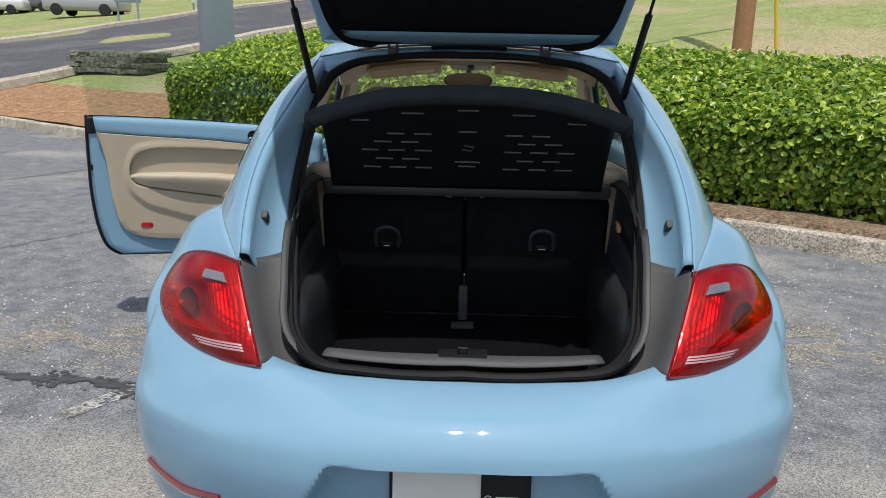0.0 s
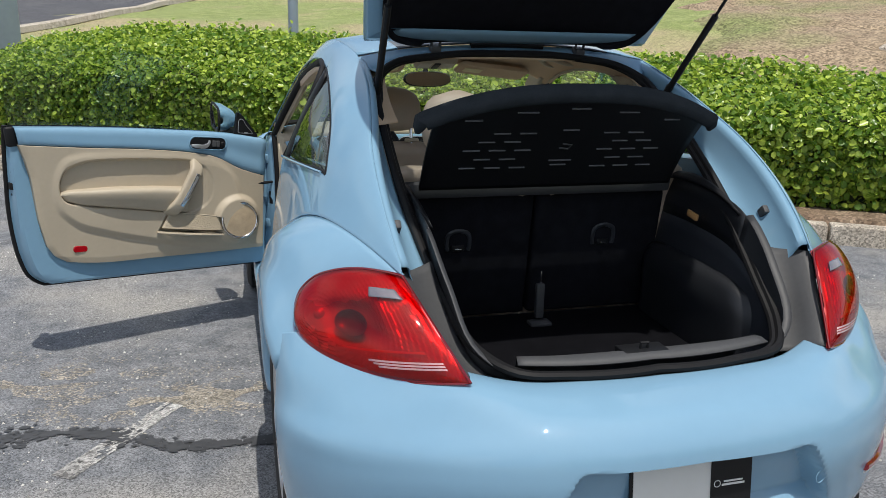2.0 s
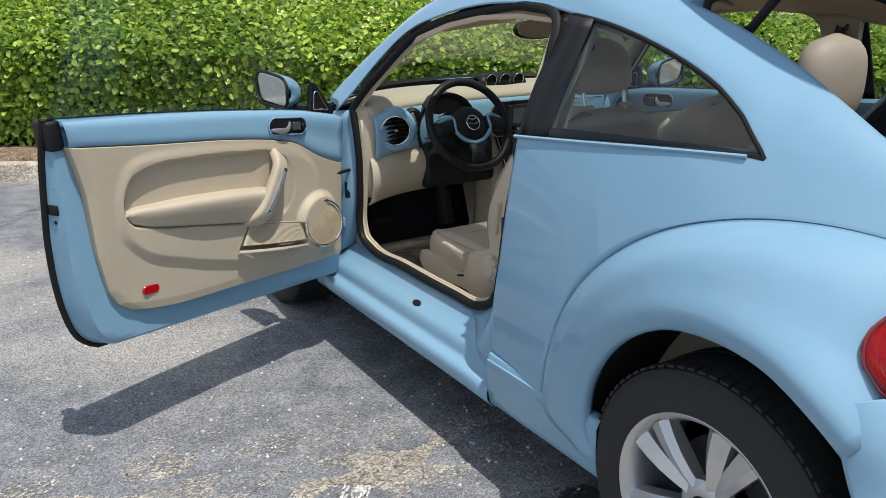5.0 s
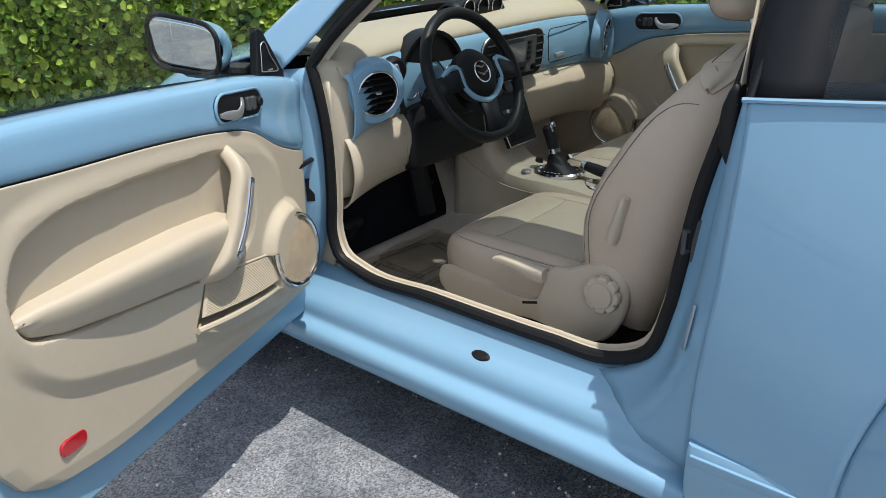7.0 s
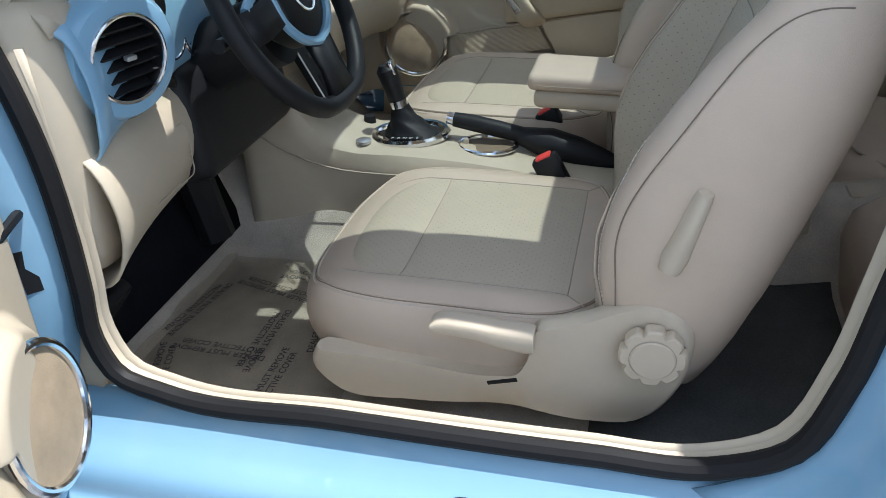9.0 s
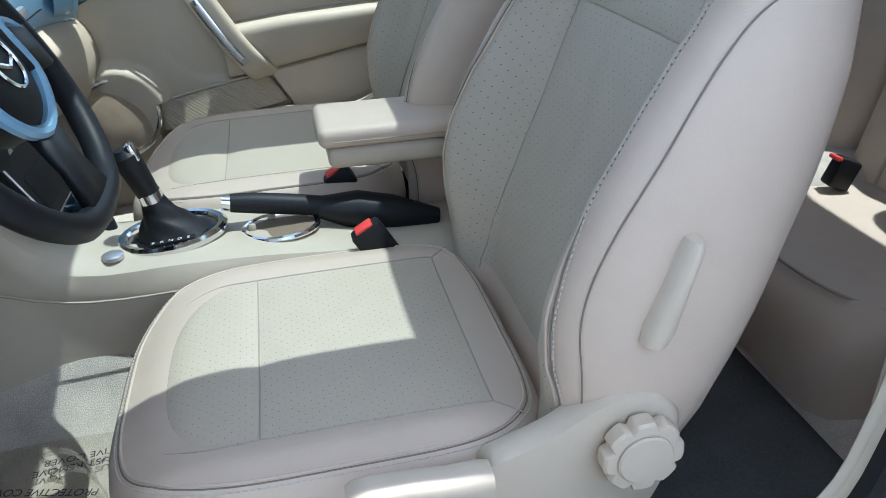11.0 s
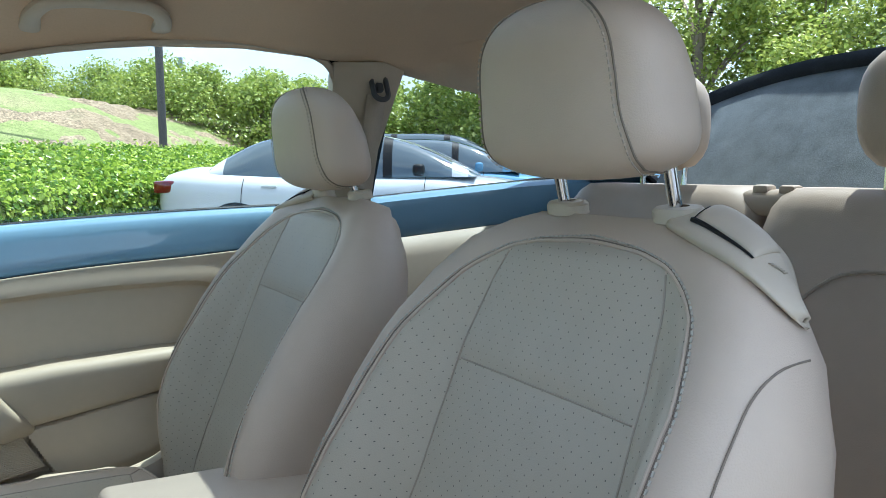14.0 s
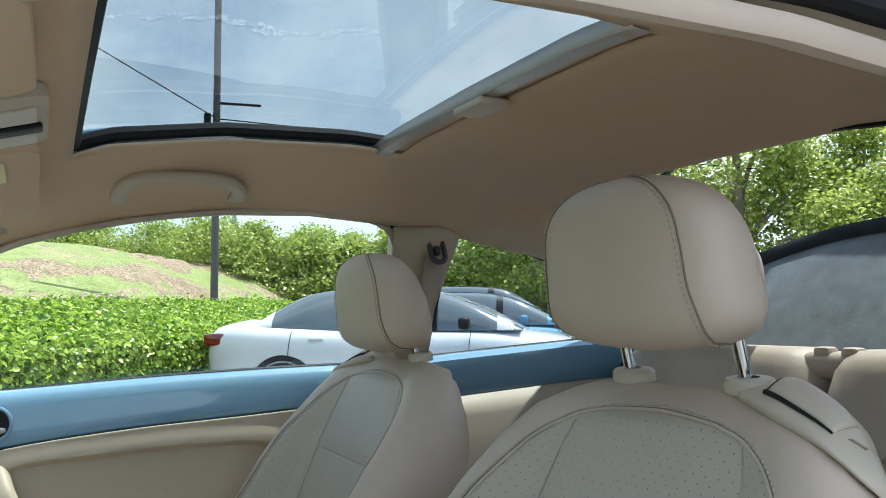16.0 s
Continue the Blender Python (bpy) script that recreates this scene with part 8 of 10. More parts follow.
def roof_lining():
    lin = new("headliner")
    lin.parent = car
    tagged(lin, "beige fabric headliner round the glass roof")
    bm = B()
    ys = np.linspace(1.37, 2.50, 46)
    xs = np.linspace(-1, 1, 49)

    def pt(xf, y):
        if y < 1.66:
            ez = float(np.interp(y, [1.10, 1.34, 1.635], [1.205, 1.285, 1.335]))
            ew = float(np.interp(y, [1.10, 1.34, 1.635], [0.640, 0.618, 0.592]))
        else:
            ez = float(np.interp(y, [1.635, 1.9, 2.1, 2.28, 2.5], [1.335, 1.352, 1.345, 1.318, 1.255]))
            ew = float(np.interp(y, [1.635, 1.9, 2.1, 2.28, 2.5], [0.592, 0.586, 0.592, 0.604, 0.628]))
        top = float(np.interp(y, [1.37, 1.66, 1.90, 2.12, 2.30, 2.36, 2.50], [1.405, 1.446, 1.458, 1.450, 1.425, 1.400, 1.360]))
        a = abs(xf)
        k = float(np.interp(a, [0, 0.45, 0.70, 0.82, 0.92, 1.0], [1.0, 0.97, 0.84, 0.62, 0.32, 0.0]))
        return (xf * ew, y, ez + (top - ez) * k)
    keep = lambda xf, y: not (abs(xf) < 0.585 and 1.80 < y < 2.345)
    vs = {}
    for j, y in enumerate(ys):
        for i, x in enumerate(xs):
            vs[i, j] = bm.verts.new(pt(x, y))
    for j in range(len(ys) - 1):
        for i in range(len(xs) - 1):
            if keep((xs[i] + xs[i + 1]) / 2, (ys[j] + ys[j + 1]) / 2):
                bm.faces.new((vs[i, j], vs[i + 1, j], vs[i + 1, j + 1], vs[i, j + 1]))
    bmesh.ops.delete(bm, geom=[v for v in bm.verts if not v.link_faces], context="VERTS")
    part("lining", bm, LINER, lin, solid=-0.006)
    # padded edge of the lining over the open door
    bm = B()
    edge = []
    for xf, drop in ((-0.78, 0.002), (-0.80, 0.010), (-0.84, 0.018), (-0.90, 0.022), (-0.96, 0.018), (-1.0, 0.008), (-1.015, -0.006)):
        edge.append([np.array(pt(xf, y)) - [0, 0, drop] for y in np.linspace(1.44, 2.49, 50)])
    sheet(bm, edge)
    part("roof_edge_trim", bm, mat("beige_edge_vinyl", (0.60, 0.47, 0.36), 0.6, 0, 0.04, 60, bump=0.15, bscale=900), lin, "pale beige padded roof edge", solid=0.003)
    # rear pillars down to the luggage bay
    for sg in (-1, 1):
        bm = B()
        a = spline([(0.592, 1.635, 1.335), (0.608, 1.34, 1.285), (0.598, 1.16, 1.235), (0.572, 1.03, 1.185)], 24)
        b = spline([(0.43, 1.40, 1.395), (0.455, 1.33, 1.350), (0.470, 1.20, 1.285), (0.468, 1.06, 1.215)], 24)
        q = np.array([a, a * 0.5 + b * 0.5 + [0.015, 0, 0.008], b])
        q[..., 0] *= sg
        sheet(bm, q, sg < 0)
        part("rear_pillar_trim", bm, LINER, lin, "beige rear pillar trim", solid=0.003)
    # frame of the glass roof
    bm = B()
    fr = [pt(-0.60, y) for y in np.linspace(1.80, 2.345, 20)] + [pt(x, 2.35) for x in np.linspace(-0.59, 0.59, 20)] + [pt(0.60, y) for y in np.linspace(2.345, 1.80, 20)]
    fr = np.array(fr) + [0, 0, 0.020]
    tube(bm, fr + [0, 0, 0.004], 0.012, 8)
    part("glass_roof_seal", bm, SEAL, lin, "black seal round the glass roof")
    bm = B()
    g = []
    for y in np.linspace(1.78, 1.822, 4):
        g.append([np.array(pt(x, y)) + [0, 0, 0.012] for x in np.linspace(-0.60, 0.60, 21)])
    sheet(bm, g)
    part("roof_blind", bm, LINER, lin, "beige roof blind, half closed", solid=0.005)
    bm = B()
    rl = [np.array(pt(x, 1.832)) + [0, 0, 0.006] for x in np.linspace(-0.60, 0.60, 21)]
    q = np.array([[p + np.array([0, -0.016, 0.004]) for p in rl], [p + np.array([0, -0.008, -0.008]) for p in rl], [p + np.array([0, 0.010, -0.006]) for p in rl], [p + np.array([0, 0.016, 0.010]) for p in rl]])
    sheet(bm, q)
    part("blind_rail", bm, mat("satin_rail", (0.50, 0.47, 0.42), 0.35, 0.5, 0.06, 40), lin, "satin rail of the roof blind", solid=0.003)
    bm = B()
    block(bm, np.array(pt(0, 1.830)) + [0, -0.005, -0.010], (0.085, 0.050, 0.012), None, 0.005)
    part("blind_pull", bm, SEATP, lin, "beige pull tab")
    # grab handles over the doors
    for sg in (1,):
        bm = B()
        h = spline([(0.572, 2.270, 1.360), (0.540, 2.268, 1.364), (0.505, 2.264, 1.376), (0.482, 2.246, 1.388), (0.474, 2.210, 1.394), (0.472, 2.164, 1.396), (0.474, 2.116, 1.396), (0.482, 2.080, 1.392), (0.505, 2.062, 1.384), (0.540, 2.057, 1.376), (0.574, 2.056, 1.376)], 44)
        h[:, 0] *= sg
        bar(bm, h, [0.0115 + 0.010 * abs(2 * k / 43 - 1) ** 3 for k in range(44)], 0.009, (-0.5 * sg, 0, -0.86), 14, 0.75)
        part("grab_handle", bm, BEIGE, lin, "beige roof grab handle")
    # sun visors, roof console, interior mirror
    for sg in (-1, 1):
        bm = B()
        m = Matrix.Translation((sg * 0.31, 2.462, 1.322)) @ pose(0, 0, 0, -17, sg * 6, 0)
        extrude_outline(bm, rounded(0.36, 0.15, 0.03), 0.020, m, 0.007)
        v = part("sun_visor", bm, LINER, lin, "beige padded sun visor")
        bm = B()
        block(bm, m @ Vector((sg * -0.10, 0.0, -0.002)), (0.09, 0.06, 0.002), m.to_3x3().to_4x4())
        part("visor_label", bm, mat("label_yellow", (0.72, 0.66, 0.40), 0.6, 0, 0.05, 40), v, "pale warning label with bars")
    bm = B()
    m = Matrix.Translation((0.015, 2.435, 1.352)) @ pose(0, 0, 0, -16, 0, 0)
    extrude_outline(bm, rounded(0.20, 0.115, 0.02), 0.03, m, 0.008)
    rc = part("roof_console", bm, BEIGE, lin, "beige roof console with reading lamps")
    for x in (-0.055, 0.055):
        bm = B()
        block(bm, m @ Vector((x, -0.005, -0.001)), (0.06, 0.075, 0.004), m.to_3x3().to_4x4(), 0.002)
        part("reading_lamp", bm, mat("frosted_lens", (0.62, 0.58, 0.50), 0.4, 0, 0.1, 300, bump=0.8, bscale=600), rc, "ribbed clear lamp lens")
    bm = B()
    block(bm, m @ Vector((0.0, -0.005, -0.003)), (0.03, 0.085, 0.006), m.to_3x3().to_4x4(), 0.002)
    part("lamp_switch", bm, BLACK, rc)
    im = new("interior_mirror")
    im.parent = car
    bm = B()
    m = Matrix.Translation((0.005, 2.545, 1.285)) @ pose(0, 0, 0, 84, 0, 0)
    out = [(0.122 * math.copysign(abs(math.cos(a)) ** 0.75, math.cos(a)), 0.038 * math.copysign(abs(math.sin(a)) ** 0.8, math.sin(a))) for a in np.linspace(0, 2 * math.pi, 41)[:-1]]
    extrude_outline(bm, out, 0.030, m @ pose(0, 0, -0.030), 0.010)
    part("mirror_shell", bm, BLACK, im, "black rounded mirror shell")
    bm = B()
    extrude_outline(bm, [(a * 0.94, b * 0.90) for a, b in out], 0.002, m @ pose(0, 0, 0.0005))
    part("mirror_glass", bm, MIRROR, im)
    bm = B()
    tube(bm, [(0.005, 2.575, 1.290), (0.005, 2.60, 1.345)], 0.012, 8)
    part("mirror_stem", bm, BLACK, im)


roof_lining()


def dashboard():
    d = new("dashboard")
    d.parent = car
    tagged(d, "beige dashboard with glossy light blue fascia")
    X = np.linspace(-1, 1, 41)

    def rowat(prof):
        rows = []
        for y, z, w in prof:
            rows.append([(x * w, y - 0.045 * abs(x) ** 4 * (1 if y < 2.95 else 3.0) + (0.0), z - 0.030 * abs(x) ** 5) for x in X])
        return rows
    bm = B()
    sheet(bm, rowat([tuple(q) for q in spline([(3.12, 1.015, 0.70), (3.00, 1.035, 0.70), (2.88, 1.040, 0.70), (2.80, 1.028, 0.70), (2.770, 1.005, 0.70), (2.762, 0.985, 0.70)], 20)]))
    part("dash_top", bm, BEIGE, d, "pale beige dash top", solid=0.005)
    bm = B()
    sheet(bm, rowat([tuple(q) for q in spline([(2.775, 0.992, 0.695), (2.758, 0.985, 0.69), (2.742, 0.940, 0.685), (2.742, 0.870, 0.685), (2.758, 0.822, 0.685), (2.785, 0.815, 0.685)], 18)]))
    part("fascia", bm, PAINT, d, "glossy light blue fascia", solid=0.004)
    bm = B()
    sheet(bm, rowat([tuple(q) for q in spline([(2.775, 0.828, 0.700), (2.755, 0.812, 0.705), (2.735, 0.76, 0.708), (2.742, 0.69, 0.708), (2.775, 0.640, 0.705), (2.86, 0.625, 0.70), (2.98, 0.66, 0.70)], 20)]))
    part("dash_lower", bm, BEIGE, d, "beige lower dashboard", solid=0.005)
    for sg in (-1, 1):
        bm = B()
        q = net([[(0.735, 2.800, 1.010), (0.700, 2.735, 1.000), (0.640, 2.722, 0.985)], [(0.738, 2.800, 0.85), (0.708, 2.722, 0.84), (0.640, 2.728, 0.83)], [(0.735, 2.820, 0.64), (0.705, 2.745, 0.63), (0.640, 2.742, 0.63)]], 12, 14)
        q[..., 0] *= sg
        sheet(bm, q, sg < 0)
        part("dash_end", bm, BEIGE, d, solid=0.004)
    bm = B()
    ring_tube(bm, [(-0.56 + a, 2.722 - 0.0005 * b, 0.715 + b) for a, b in rounded(0.20, 0.09, 0.012)], 0.0012, 5)
    part("lower_flap", bm, SEAM, d)
    for x in (-0.597, 0.612):
        vm = Matrix.Translation((x, 2.700, 0.905)) @ pose(0, 0, 0, 96, 0, x * 30)
        bm = B()
        revolve(bm, [(0.090, -0.025), (0.088, 0.002), (0.080, 0.012), (0.066, 0.016), (0.058, 0.014)], vm, 44)
        part("vent_surround", bm, PAINT, d, "blue round vent surround")
        bm = B()
        ring_tube(bm, [vm @ Vector((0.0585 * math.cos(a), 0.0585 * math.sin(a), 0.0155)) for a in np.linspace(0, 2 * math.pi, 41)[:-1]], 0.0032, 8)
        part("vent_ring", bm, CHROME, d)
        bm = B()
        revolve(bm, [(0.057, 0.014), (0.055, -0.012), (0.0, -0.014)], vm, 36)
        part("vent_well", bm, SEAL, d)
        for k in range(6):
            y = -0.042 + 0.0168 * k
            h = math.sqrt(0.054**2 - y * y)
            bm = B()
            block(bm, vm @ Vector((0, y, 0.003)), (2 * h, 0.003, 0.016), vm.to_3x3().to_4x4() @ pose(0, 0, 0, 25, 0, 0))
            part("vent_slat", bm, BLACK, d)
        bm = B()
        block(bm, vm @ Vector((0.004, 0, 0.012)), (0.016, 0.007, 0.01), vm.to_3x3().to_4x4(), 0.002)
        part("vent_tab", bm, SILVER, d)
    # light switch and button
    km = Matrix.Translation((-0.506, 2.716, 0.945)) @ pose(0, 0, 0, 96, 0, -10)
    bm = B()
    revolve(bm, [(0.040, -0.01), (0.039, 0.008), (0.032, 0.014), (0.0, 0.014)], km, 32)
    part("light_switch", bm, BLACK, d)
    bm = B()
    block(bm, km @ Vector((0, 0, 0.020)), (0.012, 0.052, 0.014), km.to_3x3().to_4x4() @ pose(0, 0, 0, 0, 0, 20), 0.004)
    part("switch_grip", bm, SILVER, d)
    bm = B()
    block(bm, (-0.495, 2.735, 0.882), (0.045, 0.02, 0.022), None, 0.005)
    part("dimmer_switch", bm, BLACK, d)
    # instrument binnacle
    bm = B()
    arch = [(-0.33 + 0.150 * math.cos(a), 0.885 + 0.150 * math.sin(a)) for a in np.linspace(-0.5, math.pi + 0.5, 30)]
    q = np.array([[(x, 2.775, z) for x, z in arch], [(x * 0.98 - 0.0066, 2.722, 0.885 + (z - 0.885) * 0.98) for x, z in arch], [(-0.33 + (x + 0.33) * 0.90, 2.725, 0.885 + (z - 0.885) * 0.90) for x, z in arch], [(-0.33 + (x + 0.33) * 0.88, 2.80, 0.885 + (z - 0.885) * 0.88) for x, z in arch]])
    sheet(bm, q)
    part("binnacle_hood", bm, BLACK, d, "black instrument hood", solid=0.004)
    bm = B()
    revolve(bm, [(0.135, 0.0), (0.0, 0.001)], Matrix.Translation((-0.33, 2.742, 0.885)) @ pose(0, 0, 0, 96, 0, 0), 40)
    part("instrument_panel", bm, SEAL, d, "black instrument panel")
    for x, r in ((-0.33, 0.062), (-0.423, 0.036), (-0.237, 0.036)):
        bm = B()
        ring_tube(bm, [(x + r * math.cos(a), 2.735, 0.885 + r * math.sin(a)) for a in np.linspace(0, 2 * math.pi, 37)[:-1]], 0.003, 6)
        for k in range(9):
            a = radians(-30 + 30 * k)
            tube(bm, [(x + r * 0.78 * math.cos(a), 2.736, 0.885 + r * 0.78 * math.sin(a)), (x + r * 0.9 * math.cos(a), 2.736, 0.885 + r * 0.9 * math.sin(a))], 0.0013, 4)
        part("dial", bm, CHROME, d)
    # lower column shroud
    bm = B()
    tube(bm, spline([(-0.318, 2.80, 0.80), (-0.318, 2.70, 0.835), (-0.316, 2.61, 0.870)], 6), 0.060, 16)
    part("column_shroud", bm, BLACK, d, "black column shroud")
    bm = B()
    block(bm, (-0.27, 2.762, 0.735), (0.36, 0.10, 0.20), pose(0, 0, 0, -8, 0, 0), 0.03, 3)
    part("knee_cover", bm, BLACK, d)
    bm = B()
    tube(bm, [(-0.29, 2.86, 0.66), (-0.275, 2.83, 0.44)], 0.036, 10)
    part("steering_shaft", bm, BLACK, d)
    bm = B()
    sheet(bm, [[(x, 2.86 + 0.15 * f, 0.385 + 0.42 * f) for x in np.linspace(-0.70, -0.12, 6)] for f in (0, 0.5, 1)])
    part("toe_board", bm, CARPET, d, "black footwell insulation", solid=0.01)
    for sg in (-1, 1):
        bm = B()
        tube(bm, [(-0.318 + sg * 0.04, 2.64, 0.875), (-0.318 + sg * 0.16, 2.625, 0.885)], 0.011, 10)
        part("stalk", bm, BLACK, d)
    # radio and centre bezel
    rm = Matrix.Translation((0.055, 2.722, 0.905)) @ pose(0, 0, 0, 94, 0, 0)
    bm = B()
    extrude_outline(bm, rounded(0.34, 0.150, 0.045), 0.014, rm, 0.004)
    part("centre_bezel", bm, BLACK, d, "gloss black centre bezel")
    bm = B()
    ring_tube(bm, [rm @ Vector((a, b, 0.010)) for a, b in rounded(0.342, 0.152, 0.046)], 0.0025, 6)
    part("bezel_line", bm, SILVER, d)
    bm = B()
    extrude_outline(bm, rounded(0.20, 0.118, 0.008), 0.008, rm @ pose(0.015, 0, 0.013), 0.002)
    part("radio", bm, GREYP, d, "dark radio with display")
    bm = B()
    extrude_outline(bm, rounded(0.108, 0.066, 0.003), 0.002, rm @ pose(-0.005, 0.012, 0.021))
    part("display", bm, mat("grey_display", (0.25, 0.27, 0.29), 0.15, 0, 0.05, 20, coat=1.0), d, "pale grey display")
    for x in (-0.055, 0.095):
        bm = B()
        revolve(bm, [(0.010, 0.0), (0.010, 0.010), (0.0, 0.011)], rm @ pose(x, -0.042, 0.021), 16)
        part("radio_knob", bm, BLACK, d)
    for k in range(4):
        bm = B()
        block(bm, rm @ Vector((0.072, 0.038 - 0.017 * k, 0.022)), (0.02, 0.011, 0.004), rm.to_3x3().to_4x4(), 0.001)
        part("radio_key", bm, BLACK, d)
        bm = B()
        block(bm, rm @ Vector((-0.03 + 0.022 * k, -0.042, 0.022)), (0.018, 0.009, 0.003), rm.to_3x3().to_4x4(), 0.001)
        part("radio_key", bm, BLACK, d)
    for x in (-0.130, 0.145):
        bm = B()
        for k in range(5):
            block(bm, rm @ Vector((x, -0.05 + 0.025 * k, 0.013)), (0.045, 0.003, 0.010), rm.to_3x3().to_4x4())
        block(bm, rm @ Vector((x, 0, 0.018)), (0.012, 0.006, 0.008), rm.to_3x3().to_4x4(), 0.001)
        part("centre_vent", bm, GREYP, d)
    # glovebox lids
    bm = B()
    ring_tube(bm, [(0.415 + a, 2.727 + 0.0 * b, 0.905 + b) for a, b in rounded(0.26, 0.115, 0.018)], 0.0016, 5)
    part("glovebox_gap", bm, SEAL, d)
    bm = B()
    block(bm, (0.350, 2.722, 0.868), (0.055, 0.016, 0.020), None, 0.006)
    part("glovebox_latch", bm, SILVER, d, "silver glovebox latch")
    # gauges on the dash top
    bm = B()
    rows = []
    for f in np.linspace(-1, 1, 9):
        w = 0.125
        rows.append([(0.03 + w * f, 2.865 + 0.055 * math.cos(a) * (1 - 0.15 * abs(f)), 1.032 + 0.058 * math.sin(a) * (1 - 0.25 * abs(f) ** 3)) for a in np.linspace(0, math.pi, 10)])
    sheet(bm, rows)
    part("gauge_pod", bm, BLACK, d, "black gauge pod on the dash top", solid=0.006)
    for x in (-0.045, 0.03, 0.105):
        bm = B()
        gm = Matrix.Translation((x, 2.822, 1.060)) @ pose(0, 0, 0, 100, 0, 0)
        revolve(bm, [(0.030, 0.0), (0.030, 0.008), (0.027, 0.009), (0.026, 0.003), (0.0, 0.003)], gm, 28)
        gd = part("pod_dial", bm, SEAL, d)
        bm = B()
        ring_tube(bm, [gm @ Vector((0.028 * math.cos(a), 0.028 * math.sin(a), 0.009)) for a in np.linspace(0, 2 * math.pi, 29)[:-1]], 0.0018, 6)
        part("dial_ring", bm, CHROME, gd)
    bm = B()
    for k in range(5):
        block(bm, (-0.605, 2.875 - 0.006 * k, 1.020), (0.085, 0.002, 0.008))
    part("side_demister", bm, BLACK, d)
    # climate panel on the centre stack
    cm = Matrix.Translation((0.02, 2.712, 0.745)) @ pose(0, 0, 0, 66, 0, 0)
    bm = B()
    extrude_outline(bm, [(-0.095, 0.115), (0.095, 0.115), (0.075, -0.13), (-0.075, -0.13)], 0.018, cm, 0.004)
    part("climate_panel", bm, BLACK, d, "black climate panel")
    bm = B()
    ring_tube(bm, [cm @ Vector((a, b, 0.016)) for a, b in [(-0.093 + 0.186 * k / 8, 0.112) for k in range(9)] + [(0.093 - 0.02 * k / 8, 0.112 - 0.24 * k / 8) for k in range(1, 9)] + [(0.073 - 0.146 * k / 8, -0.128) for k in range(1, 9)] + [(-0.073 - 0.02 * k / 8, -0.128 + 0.24 * k / 8) for k in range(1, 8)]], 0.0022, 6)
    part("climate_frame", bm, SILVER, d)
    for x in (-0.055, 0.0, 0.055):
        bm = B()
        revolve(bm, [(0.021, 0.0), (0.019, 0.016), (0.0, 0.017)], cm @ pose(x, 0.06, 0.017), 22)
        part("climate_knob", bm, GREYP, d)
    for k in range(6):
        bm = B()
        block(bm, cm @ Vector((-0.05 + 0.02 * k, -0.015, 0.019)), (0.016, 0.012, 0.004), cm.to_3x3().to_4x4(), 0.001)
        part("climate_key", bm, SILVER if k % 2 else GREYP, d)
    bm = B()
    block(bm, cm @ Vector((0, -0.085, 0.012)), (0.12, 0.06, 0.016), cm.to_3x3().to_4x4(), 0.004)
    part("stack_tray", bm, SEAL, d)


dashboard()


